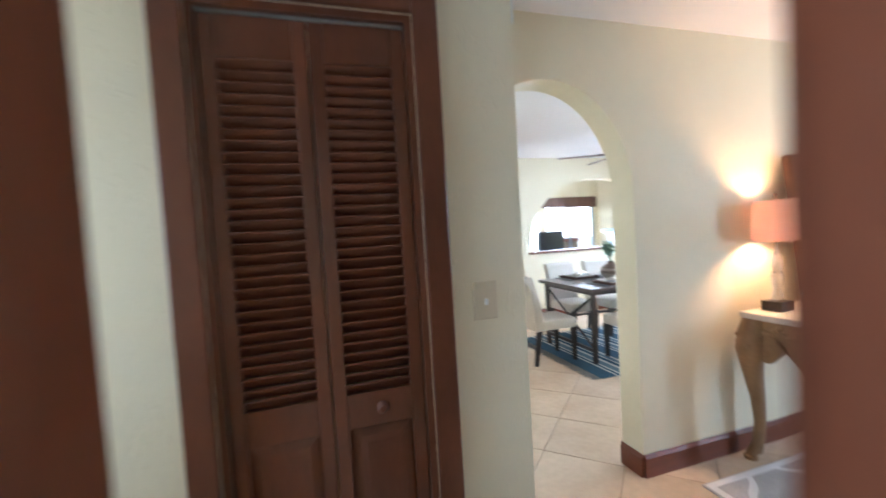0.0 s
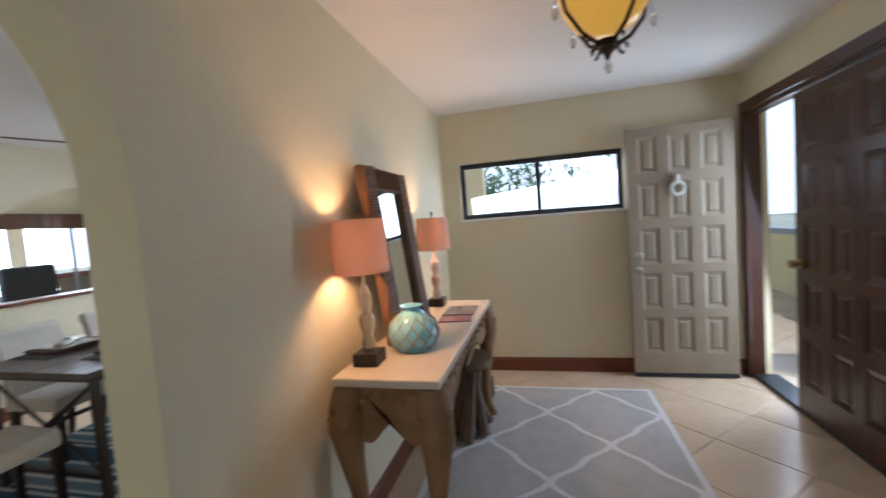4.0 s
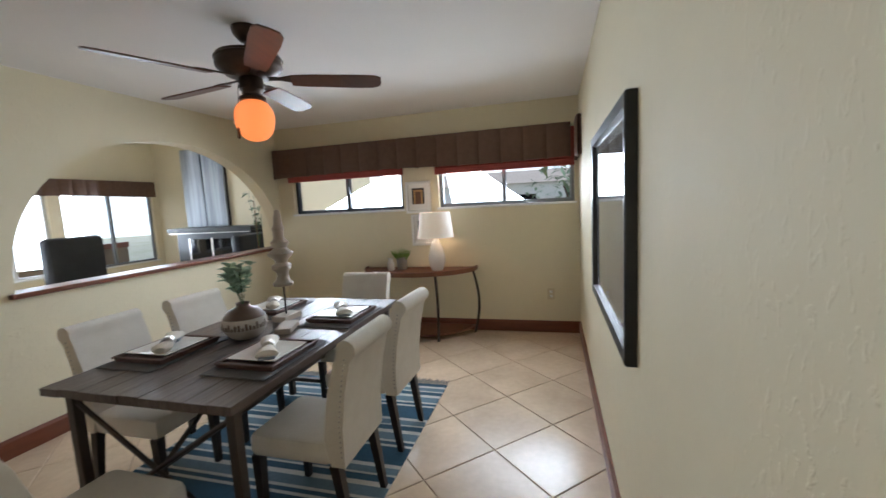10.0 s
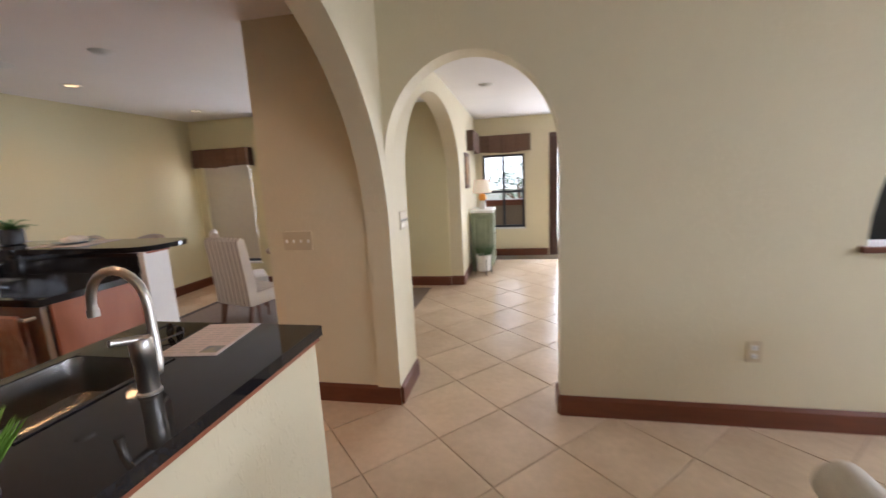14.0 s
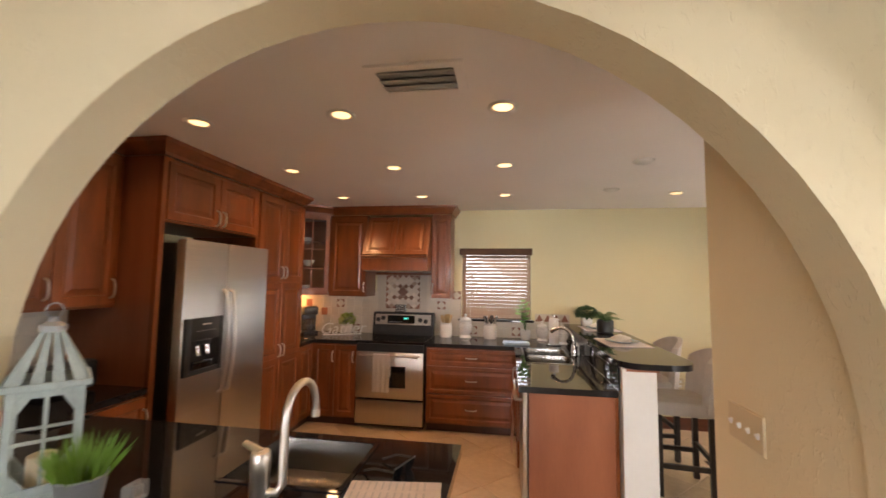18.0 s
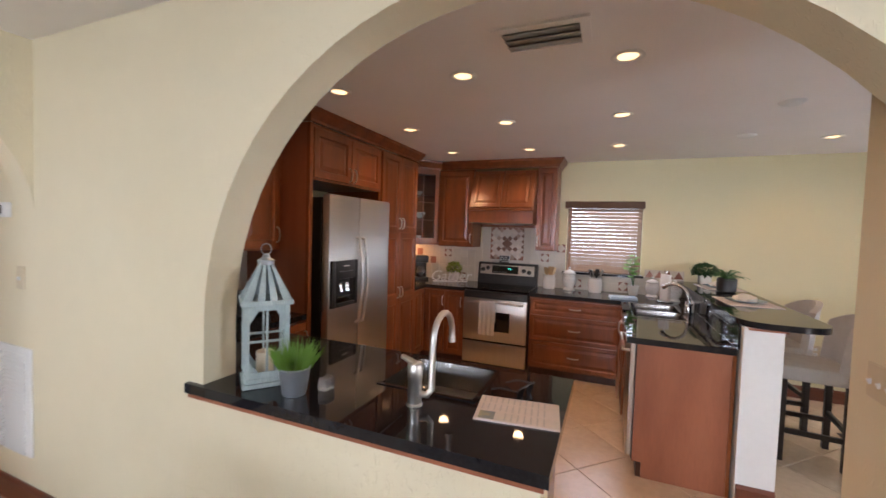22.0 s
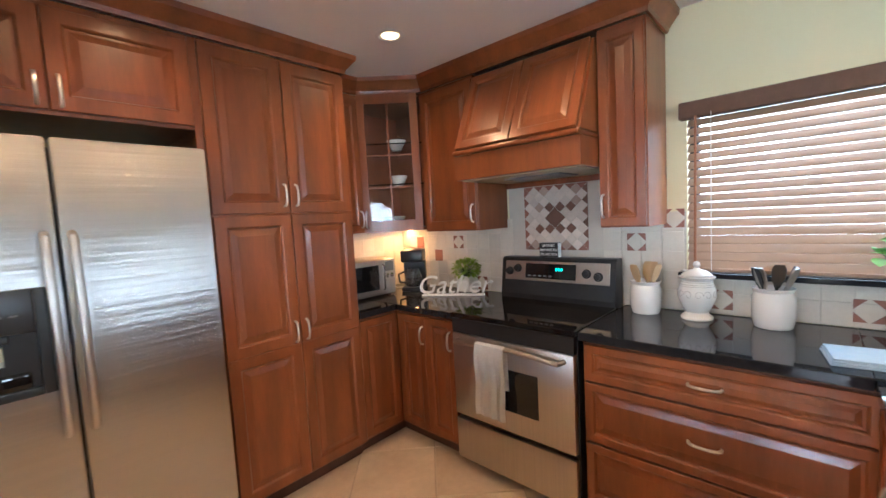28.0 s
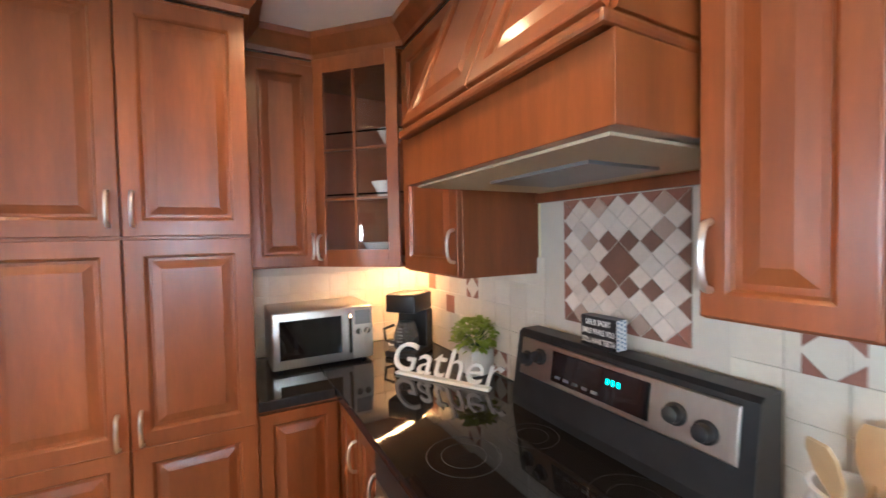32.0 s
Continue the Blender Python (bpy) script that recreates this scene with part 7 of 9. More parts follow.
for i in range(90):
    f = i / 90
    a = i * 2.4
    r = 0.055 * math.sin(math.pi * (0.15 + 0.8 * f))
    bmesh.ops.create_icosphere(bm, subdivisions=1, radius=0.013, matrix=Matrix.Translation((r * math.cos(a), r * math.sin(a), 0.012 + 0.10 * f)) @ Matrix.Diagonal((1.2, 1.2, 0.5, 1)))
part("scales", bm, M_CARVED, sc)
M_MAG = [mat("magazine_cover_red", (0.30, 0.05, 0.07), (0.5, 0.3, 0.3), 0.25, scale=14), mat("magazine_cover_dark", (0.05, 0.05, 0.06), (0.3, 0.28, 0.3), 0.25, scale=10)]
for i in range(2):
    solid("magazine", boxed(-0.125, -0.095, 0, 0.125, 0.095, 0.005), M_MAG[i % 2], "glossy magazine lying on the console", "magazine", group="magazines", m=pose(4.25 + 0.14 * i - 0.1, 2.60, 0.8553 + 0.0064 * i, 0, 0, 6 - 5 * i))
# carved creature stool and bottles under the table end
M_DARKCARVE = mat("dark_carved_root", (0.16, 0.10, 0.06), (0.09, 0.055, 0.035), 0.6, scale=10, bump=0.7, bump_scale=40)
cs = thing("root_stool", (4.42, 2.62, 0.012), "dark carved root stool under the console", "stool")
rq = random.Random(2)
for k in range(6):
    a = k * 1.05
    part("root", tube(bmesh.new(), [(0.20 * math.cos(a), 0.12 * math.sin(a), 0.0), (0.12 * math.cos(a + .2), 0.08 * math.sin(a + .2), 0.12), (0.07 * math.cos(a + .5), 0.05 * math.sin(a + .5), 0.30), (0.13 * math.cos(a + .8), 0.08 * math.sin(a + .8), 0.47)], 0.05, 8, 0.035), M_DARKCARVE, cs, "", True)
part("seat", lathe([(0, 0.45), (0.17, 0.45), (0.185, 0.47), (0.18, 0.50), (0, 0.505)], 20), M_DARKCARVE, cs, "", True)
for i, (x, y) in enumerate(((4.84, 2.72), (4.90, 2.58))):
    solid("clay_bottle", lathe([(0, 0), (0.06, 0), (0.075, 0.03), (0.07, 0.16), (0.03, 0.22), (0.025, 0.27), (0.035, 0.28), (0.03, 0.29), (0, 0.28)], 20), M_DARKCARVE, "brown clay bottle standing on the floor", "bottle", group="clay bottles", smooth=True, m=pose(x, y, 0.012 if i else 0.0))

# lattice rug
M_GREYRUG = mat("grey_rug_pile", (0.50, 0.48, 0.475), (0.40, 0.385, 0.385), 0.95, scale=9, fine=0.15, bump=0.7, bump_scale=150)
M_WHITERUG = mat("white_rug_pile", (0.74, 0.73, 0.73), (0.67, 0.66, 0.66), 0.95, scale=30, fine=0.1, bump=0.7, bump_scale=150)
RX0, RX1, RY0_, RY1_ = 2.72, 5.14, 1.305, 2.79
rug = tagged(new("rug"), "grey rug with a white trellis pattern in the foyer", "rug")
part("field", boxed(RX0, RY0_, 0.0, RX1, RY1_, 0.010, bevel=0.003), M_GREYRUG, rug)
P, Q, W = 0.742, 0.795, 0.023


def trellis_y(x, k, s):
    ph = ((x - 2.7025) / Q) % 2.0
    tri = ph if ph < 1 else 2 - ph
    return 1.358 + (k + s * (tri - 0.016 * math.sin(8 * math.pi * tri) - 0.5)) * P


for k in range(-1, 4):
    for s in (1, -1):
        run = []
        for i in range(242):
            x = RX0 + 0.02 + (RX1 - RX0 - 0.04) * i / 240
            y = trellis_y(x, k, s)
            if i < 241 and RY0_ + 0.03 < y < RY1_ - 0.03:
                run.append((x, y))
                continue
            if len(run) > 1:
                bm = bmesh.new()
                vs = [(bm.verts.new((p, q - W, 0.0118 + 0.0005 * s)), bm.verts.new((p, q + W, 0.0118 + 0.0005 * s))) for p, q in run]
                for u, v in zip(vs, vs[1:]):
                    bm.faces.new((u[0], v[0], v[1], u[1]))
                part("trellis_line", bm, M_WHITERUG, rug)
            run = []
for g in ((RX0 + 0.01, RY0_ + 0.01, RX1 - 0.01, RY0_ + 0.045), (RX0 + 0.01, RY1_ - 0.045, RX1 - 0.01, RY1_ - 0.01), (RX0 + 0.01, RY0_ + 0.045, RX0 + 0.045, RY1_ - 0.045), (RX1 - 0.045, RY0_ + 0.045, RX1 - 0.01, RY1_ - 0.045)):
    part("border", boxed(g[0], g[1], 0.010, g[2], g[3], 0.0130), M_WHITERUG, rug, "white border")

# pendant lamp
M_AMBER = mat("amber_glass_bowl", (0.60, 0.34, 0.07), (0.5, 0.26, 0.05), 0.3, scale=7, emit=(1.0, 0.50, 0.06), strength=0.75)
PX, PY = 3.42, 1.79
pd = thing("pendant_lamp", (PX, PY, ZC), "wrought iron pendant lamp with an amber glass bowl and crystals", "lamp")
pd.matrix_basis = pd.matrix_basis @ Matrix.Diagonal((1.14, 1.14, 1.2, 1))
part("canopy", lathe([(0, 0), (0.07, 0), (0.065, -0.02), (0.02, -0.035), (0, -0.035)], 24), M_BRONZE, pd, "", True)
part("stem", tube(bmesh.new(), [(0, 0, -0.03), (0, 0, -0.12)], 0.008, 10), M_BRONZE, pd, "", True)
part("bowl", lathe([(0, -0.30), (0.05, -0.295), (0.10, -0.265), (0.135, -0.21), (0.145, -0.165), (0.139, -0.165), (0.128, -0.21), (0.095, -0.255), (0.05, -0.284), (0, -0.288)], 36), M_AMBER, pd, "lit amber glass bowl", True)
for k in range(4):
    a = k * math.pi / 2 + 0.5
    ca, sa = math.cos(a), math.sin(a)
    pts = [(0.02 * ca, 0.02 * sa, -0.09), (0.09 * ca, 0.09 * sa, -0.07), (0.145 * ca, 0.145 * sa, -0.11), (0.165 * ca, 0.165 * sa, -0.17), (0.145 * ca, 0.145 * sa, -0.24), (0.09 * ca, 0.09 * sa, -0.30), (0.03 * ca, 0.03 * sa, -0.33)]
    part("arm", tube(bmesh.new(), pts, 0.007, 8), M_BRONZE, pd, "", True)
    part("scroll", tube(bmesh.new(), [((0.06 + 0.018 * math.cos(t)) * ca, (0.06 + 0.018 * math.cos(t)) * sa, -0.335 + 0.018 * math.sin(t)) for t in [0.6 * i for i in range(9)]], 0.005, 6), M_BRONZE, pd, "", True)
    part("crystal", lathe([(0, -0.27), (0.011, -0.255), (0.009, -0.235), (0, -0.225)], 8, 0.185 * ca, 0.185 * sa), M_ACRYL, pd, "clear crystal drop")
    part("crystal_wire", tube(bmesh.new(), [(0.165 * ca, 0.165 * sa, -0.17), (0.185 * ca, 0.185 * sa, -0.225)], 0.001, 5), M_BRONZE, pd)
part("finial", lathe([(0, -0.315), (0.035, -0.32), (0.022, -0.335), (0.03, -0.345), (0.012, -0.36), (0.006, -0.375), (0, -0.38)], 20), M_BRONZE, pd, "", True)
part("crystal", lathe([(0, -0.42), (0.012, -0.405), (0.008, -0.385), (0, -0.378)], 8), M_ACRYL, pd, "clear crystal drop")
lamp("POINT", "pendant_bulb", Matrix.Translation((PX, PY, ZC - 0.13)), 3.5, (1.0, 0.62, 0.22), 0.06)

# ---------------- kitchen things ----------------
M_GALV = mat("galvanised_metal", (0.42, 0.45, 0.48), (0.33, 0.36, 0.39), 0.36, metal=0.7, scale=22, fine=0.1)
M_LANTERN = mat("washed_blue_grey_wood", (0.40, 0.47, 0.45), (0.25, 0.30, 0.30), 0.75, scale=9, fine=0.2, stretch=(3, 3, 1))
M_SOAP = mat("white_gloss", (0.75, 0.74, 0.71), (0.7, 0.69, 0.66), 0.2, scale=5)
M_TOWEL = mat("white_waffle_towel", (0.78, 0.76, 0.74), (0.72, 0.70, 0.68), 0.95, scale=40, bump=0.5, bump_scale=120)
M_PAPER = mat("printed_paper", (0.70, 0.62, 0.58), (0.60, 0.53, 0.50), 0.8, scale=30, fine=0.08)
CT = 0.908


f = thing("bar_faucet", (1.31, 5.205, CT), "satin nickel gooseneck faucet at the bar sink", "faucet")
part("body", lathe([(0, 0), (0.03, 0), (0.03, 0.006), (0.026, 0.01), (0.026, 0.095), (0.028, 0.098), (0.028, 0.15), (0.024, 0.156), (0, 0.157)], 24), M_NICKEL, f, "", True)
part("lever", tube(bmesh.new(), [(0, 0, 0.15), (-0.01, -0.03, 0.158), (-0.02, -0.065, 0.166)], 0.014, 10, 0.009), M_NICKEL, f, "", True)
part("spout", tube(bmesh.new(), [(0, 0.02, 0.045), (-0.012, 0.045, 0.04), (-0.02, 0.058, 0.06), (-0.022, 0.058, 0.225)] + [(-0.022 - 0.096 * (1 - math.cos(t)), 0.058, 0.225 + 0.1 * math.sin(t)) for t in [math.pi * i / 10 for i in range(1, 11)]] + [(-0.214, 0.058, 0.205)], 0.0125, 12), M_NICKEL, f, "curved spout", True)
part("nozzle", lathe([(0.009, 0), (0.015, 0), (0.015, 0.022), (0.009, 0.022)], 14), M_NICKEL, f, "", True, m=pose(-0.214, 0.058, 0.19))
f = thing("kitchen_faucet", (-1.36, 6.49, CT), "chrome kitchen faucet behind the double sink", "faucet")
part("body", lathe([(0, 0), (0.03, 0), (0.03, 0.008), (0.024, 0.012), (0.022, 0.075), (0.018, 0.085), (0, 0.085)], 20), M_CHROME, f, "", True)
ARM = [(0.0, 0.075), (0.004, 0.13), (0.02, 0.18), (0.05, 0.215), (0.09, 0.235), (0.13, 0.238), (0.165, 0.228)]
part("spout", tube(bmesh.new(), [(-0.42 * d, -0.9 * d, z) for d, z in ARM], 0.015, 12, 0.013), M_CHROME, f, "low curved spout", True)
part("spray_head", tube(bmesh.new(), [(-0.42 * d, -0.9 * d, z) for d, z in ((0.15, 0.233), (0.19, 0.217), (0.215, 0.198))], 0.017, 12, 0.021), M_CHROME, f, "", True)
part("lever", tube(bmesh.new(), [(0.02, 0, 0.06), (0.05, 0.01, 0.075), (0.09, 0.015, 0.10)], 0.008, 8, 0.006), M_CHROME, f, "", True)
so = thing("soap_dispenser", (-1.53, 6.495, CT), "chrome pump soap dispenser", "soap dispenser")
part("pump", lathe([(0, 0), (0.02, 0), (0.02, 0.006), (0.012, 0.01), (0.012, 0.07), (0.016, 0.075), (0.016, 0.085), (0, 0.085)], 16), M_CHROME, so, "", True)
solid("soap_bottle", lathe([(0, 0), (0.032, 0), (0.035, 0.008), (0.035, 0.085), (0.02, 0.105), (0.01, 0.11), (0.01, 0.135), (0, 0.135)], 20), M_SOAP, "white soap bottle by the sink", "bottle", smooth=True, m=pose(-1.44, 6.51, CT))
# lantern
la = thing("lantern", (1.378, 4.545, CT), "washed blue-grey wooden lantern with a steep slatted roof", "lantern", rz=-38)
la.matrix_basis = la.matrix_basis @ Matrix.Diagonal((1.05, 1.05, 1.15, 1))
part("base", box(box(bmesh.new(), -0.085, -0.085, 0, 0.085, 0.085, 0.016, bevel=0.003), -0.076, -0.076, 0.016, 0.076, 0.076, 0.032, bevel=0.003), M_LANTERN, la)
for sx in (-1, 1):
    for sy in (-1, 1):
        part("post", boxed(sx * 0.07 - 0.009, sy * 0.07 - 0.009, 0.032, sx * 0.07 + 0.009, sy * 0.07 + 0.009, 0.285), M_LANTERN, la)
for k in range(4):
    m = pose(0, 0, 0, 0, 0, 90 * k)
    for g in ((-0.061, -0.074, 0.032, 0.061, -0.064, 0.052), (-0.061, -0.074, 0.265, 0.061, -0.064, 0.285), (-0.004, -0.072, 0.052, 0.004, -0.066, 0.265), (-0.061, -0.072, 0.155, 0.061, -0.066, 0.163)):
        part("glazing_bar", moved(boxed(*g), m), M_LANTERN, la)
    for sx in (-1, 1):
        for sz, z in ((1, 0.052), (-1, 0.265)):
            pts = [(sx * 0.061, z), (sx * 0.061, z + sz * 0.045), (sx * 0.030, z)]
            part("corner_bracket", moved(prism(pts, "y", -0.072, -0.066), m), M_LANTERN, la)
    for i in range(4):
        x, w = -0.066 + 0.044 * i, 0.013
        bm = bmesh.new()
        q = [bm.verts.new(p) for p in ((x - w, -0.087, 0.302), (x + w, -0.087, 0.302), (x * 0.25 + w * 0.35, -0.019, 0.43), (x * 0.25 - w * 0.35, -0.019, 0.43))]
        b = [bm.verts.new(v.co + Vector((0, 0.007, -0.004))) for v in q]
        bm.faces.new(q), bm.faces.new(b[::-1])
        for k2 in range(4):
            bm.faces.new((q[k2], b[k2], b[(k2 + 1) % 4], q[(k2 + 1) % 4]))
        part("roof_slat", moved(bm, m), M_LANTERN, la)
part("eave", box(bmesh.new(), -0.092, -0.092, 0.285, 0.092, 0.092, 0.302, bevel=0.003), M_LANTERN, la)
part("cap", lathe([(0, 0.415), (0.03, 0.42), (0.032, 0.435), (0.015, 0.445), (0.012, 0.455), (0, 0.46)], 16), M_GALV, la, "grey metal cap", True)
part("ring", tube(bmesh.new(), [(0.019 * math.cos(t), 0, 0.474 + 0.019 * math.sin(t)) for t in [2 * math.pi * i / 20 for i in range(21)]], 0.0018, 6), M_GALV, la, "grey metal hanging ring", True)
for z in (0.09, 0.24):
    part("hinge", boxed(0.058, -0.082, z - 0.012, 0.075, -0.0785, z + 0.012), M_BLACK, la)
cd = solid("candle", lathe([(0, 0), (0.032, 0), (0.034, 0.004), (0.034, 0.09), (0.028, 0.093), (0.004, 0.088), (0.002, 0.10), (0, 0.10)], 20), mat("ivory_wax", (0.75, 0.66, 0.50), (0.7, 0.6, 0.45), 0.4), "ivory candle inside the lantern", "candle", smooth=True, m=pose(1.378, 4.545, CT + 0.033))
gp = thing("potted_grass", (1.43, 4.75, CT), "green grass in a small galvanised pail", "plant")
part("pail", lathe([(0, 0), (0.042, 0), (0.044, 0.005), (0.058, 0.10), (0.062, 0.104), (0.058, 0.108), (0.053, 0.10), (0.045, 0.07), (0, 0.07)], 28), M_GALV, gp, "", True)
grass_tuft(gp, 0, 0, 0.07, 260, 0.16, 0.065, 6)
sa = thing("glass_ornament", (1.34, 4.83, CT), "small clear glass ornament beside the pail", "ornament")
part("cube", boxed(-0.03, -0.02, 0, 0.03, 0.02, 0.05, bevel=0.006), M_ACRYL, sa)
# newspaper and sunglasses
nw = thing("newspaper", (1.199, 5.564, CT), "folded printed paper lying on the granite counter", "newspaper", rz=7.6)
for i in range(3):
    part("sheet", boxed(-0.106 + 0.003 * i, -0.145 + 0.002 * i, 0.0015 * i, 0.106 - 0.002 * i, 0.145 - 0.003 * i, 0.0015 * i + 0.0014), M_PAPER, nw)
M_INK = mat("grey_print", (0.48, 0.44, 0.43), (0.54, 0.50, 0.48), 0.8)
for k in range(3):
    for i in range(11):
        if k == 2 and i < 4:
            continue
        part("text_line", boxed(-0.10 + 0.068 * k, -0.13 + 0.022 * i, 0.0046, -0.10 + 0.068 * k + 0.055, -0.13 + 0.022 * i + 0.006, 0.0049), M_INK, nw)
part("photo", boxed(0.035, -0.13, 0.0047, 0.096, -0.075, 0.0051), mat("blue_photo", (0.08, 0.14, 0.28), (0.45, 0.4, 0.2), 0.5, scale=20), nw)
sg = thing("sunglasses", (1.04, 5.545, CT), "black sunglasses lying folded on the counter", "sunglasses", rz=-20)
for s in (-1, 1):
    part("lens", moved(lathe([(0, 0), (0.026, 0.002), (0.028, 0.004), (0.026, 0.006), (0, 0.004)], 18), pose(s * 0.034, 0.02, 0.022, 78, 0, 0)), M_BLACKGLASS, sg, "", True)
    part("temple", tube(bmesh.new(), [(s * 0.064, 0.02, 0.035), (s * 0.062, -0.06, 0.028), (s * 0.05, -0.11, 0.006)], 0.0035, 6), M_BLACK, sg, "", True)
part("bridge", tube(bmesh.new(), [(-0.062, 0.021, 0.042), (0, 0.024, 0.044), (0.062, 0.021, 0.042)], 0.003, 6), M_BLACK, sg, "", True)
# toaster and red ornament on the far counter
to = thing("toaster", (0.50, 3.45, CT), "black toaster on the counter beside the refrigerator", "toaster")
part("body", boxed(-0.15, -0.09, 0.01, 0.15, 0.09, 0.17, bevel=0.025), M_BLACK, to, "", True)
for y in (-0.03, 0.03):
    part("slot", boxed(-0.11, y - 0.01, 0.165, 0.11, y + 0.01, 0.172), M_CHROME, to)
part("lever", boxed(-0.012, 0.088, 0.10, 0.012, 0.11, 0.118, bevel=0.003), M_CHROME, to)
ro = thing("red_lamp_ornament", (1.22, 4.05, CT), "glossy red rooster-shaped ornament", "ornament")
part("figure", lathe([(0, 0), (0.05, 0), (0.055, 0.02), (0.03, 0.05), (0.06, 0.10), (0.065, 0.15), (0.035, 0.20), (0.03, 0.25), (0.012, 0.29), (0, 0.30)], 18), mat("glossy_red", (0.45, 0.02, 0.02), (0.3, 0.012, 0.012), 0.2), ro, "", True)

# crocks along the window
def crock(x, y, r, h, label, tools, seed):
    c = thing("utensil_crock", (x, y, CT), label, "crock", "utensil crocks")
    part("pot", lathe([(0, 0), (r * 0.86, 0), (r * 0.9, 0.008), (r, h * 0.25), (r, h * 0.75), (r * 0.88, h * 0.9), (r * 0.98, h * 0.97), (r * 0.98, h), (r * 0.86, h), (r * 0.84, h * 0.85), (r * 0.8, 0.02), (0, 0.015)], 32), M_SOAP, c, "", True)
    q = random.Random(seed)
    for i in range(tools):
        a = q.uniform(0, 6.28)
        tip = Vector((r * 1.0 * math.cos(a), r * 1.0 * math.sin(a), h + q.uniform(0.06, 0.11)))
        wood = seed < 50
        mt = mat("bamboo_utensil", (0.55, 0.38, 0.20), (0.48, 0.32, 0.16), 0.6, scale=8, stretch=(4, 4, 1)) if wood else (M_STEEL if i % 2 else M_BLACK)
        t = part("utensil", tube(bmesh.new(), [(-0.3 * tip.x, -0.3 * tip.y, 0.02), (0.6 * tip.x, 0.6 * tip.y, h)], 0.006, 8), mt, c)
        m = Matrix.Translation((0.6 * tip.x, 0.6 * tip.y, h - 0.01)) @ Vector((0.4 * tip.x, 0.4 * tip.y, tip.z - h)).to_track_quat("Z", "Y").to_matrix().to_4x4()
        part("utensil_head", moved(prism([(-0.008, 0), (0.008, 0), (0.024, 0.04), (0.026, 0.085), (0.018, 0.105), (-0.018, 0.105), (-0.026, 0.085), (-0.024, 0.04)], "y", -0.003, 0.003), m), mt, t)
    return c


crock(-2.275, 5.193, 0.073, 0.165, "white ceramic crock holding wooden utensils", 4, 11)
crock(-2.26, 5.706, 0.076, 0.17, "white ceramic crock holding metal utensils", 6, 60)
M_ENGRAVE = mat("grey_engraving", (0.28, 0.26, 0.25), (0.34, 0.32, 0.30), 0.6)


def urn(x, y, label, k=1.0):
    u = thing("canister", (x, y, CT), label, "jar", "white canisters")
    part("body", lathe([(0, 0), (0.078 * k, 0), (0.08 * k, 0.008), (0.062 * k, 0.022), (0.055 * k, 0.032), (0.075 * k, 0.06), (0.092 * k, 0.10), (0.092 * k, 0.13), (0.078 * k, 0.165), (0.074 * k, 0.175), (0.086 * k, 0.185), (0.09 * k, 0.192), (0.07 * k, 0.194), (0, 0.194)], 36), M_SOAP, u, "", True)
    part("lid", lathe([(0, 0.194), (0.074 * k, 0.195), (0.076 * k, 0.20), (0.05 * k, 0.218), (0.02 * k, 0.225), (0.01, 0.232), (0.016, 0.245), (0.012, 0.258), (0, 0.262)], 32), M_SOAP, u, "domed lid with a knob", True)
    bm = bmesh.new()
    for j in range(6):
        a0 = j * math.pi / 3
        for s in (1, -1):
            pts = []
            for i in range(16):
                t = i * 0.42
                rr = 0.022 * (1 - i / 22)
                da, z = s * (0.025 + rr * math.cos(t)) / 0.09, 0.115 + rr * math.sin(t)
                R = np.interp(z, [0.06, 0.10, 0.13, 0.165], [0.075 * k, 0.092 * k, 0.092 * k, 0.078 * k]) + 0.0005
                pts.append((R * math.cos(a0 + da), R * math.sin(a0 + da), z))
            tube(bm, pts, 0.0011, 4)
    for z, R in ((0.152, 0.0845), (0.16, 0.081), (0.17, 0.0768)):
        tube(bm, [(R * k * math.cos(2 * math.pi * i / 36), R * k * math.sin(2 * math.pi * i / 36), z) for i in range(37)], 0.001, 4)
    part("scroll_engraving", bm, M_ENGRAVE, u, "grey scroll engraving")
    return u


urn(-2.265, 5.423, "white scroll-engraved ceramic canister with a domed lid", 0.86).scale.z = 1.05
for x, y in ((-2.26, 6.285), (-2.06, 6.47)):
    urn(x, y, "small white ceramic canister by the corner", 0.76).scale.z = 0.84
pk = thing("potted_plant", (-2.27, 6.10, CT), "small leafy green plant in a white pot", "plant")
pk.scale = (1.22, 1.22, 1.22)
part("pot", lathe([(0, 0), (0.035, 0), (0.038, 0.004), (0.052, 0.09), (0.048, 0.09), (0.044, 0.075), (0, 0.075)], 24), M_SOAP, pk, "", True)
sprig(pk, 0, 0, 0.075, 7, 0.29, 0.11, 0.06, 0.055, 9, mat("bright_green_leaf", (0.16, 0.40, 0.06), (0.27, 0.55, 0.10), 0.5, scale=15), each=5)
pt = thing("paper_towel", (-1.98, 6.38, CT), "white paper towel roll on a chrome stand", "paper towel")
part("foot", lathe([(0, 0), (0.075, 0), (0.078, 0.006), (0.07, 0.012), (0, 0.012)], 28), M_CHROME, pt, "", True)
part("roll", lathe([(0.018, 0.014), (0.047, 0.014), (0.048, 0.02), (0.048, 0.268), (0.046, 0.272), (0.018, 0.272)], 32), M_TOWEL, pt, "", True)
part("rod", lathe([(0.006, 0.01), (0.006, 0.288), (0.018, 0.296), (0.018, 0.313), (0, 0.32)], 14), M_CHROME, pt, "", True)
dc = thing("dish_cloth", (-1.93, 5.99, CT), "folded pale blue cloth on the counter", "cloth", rz=8)
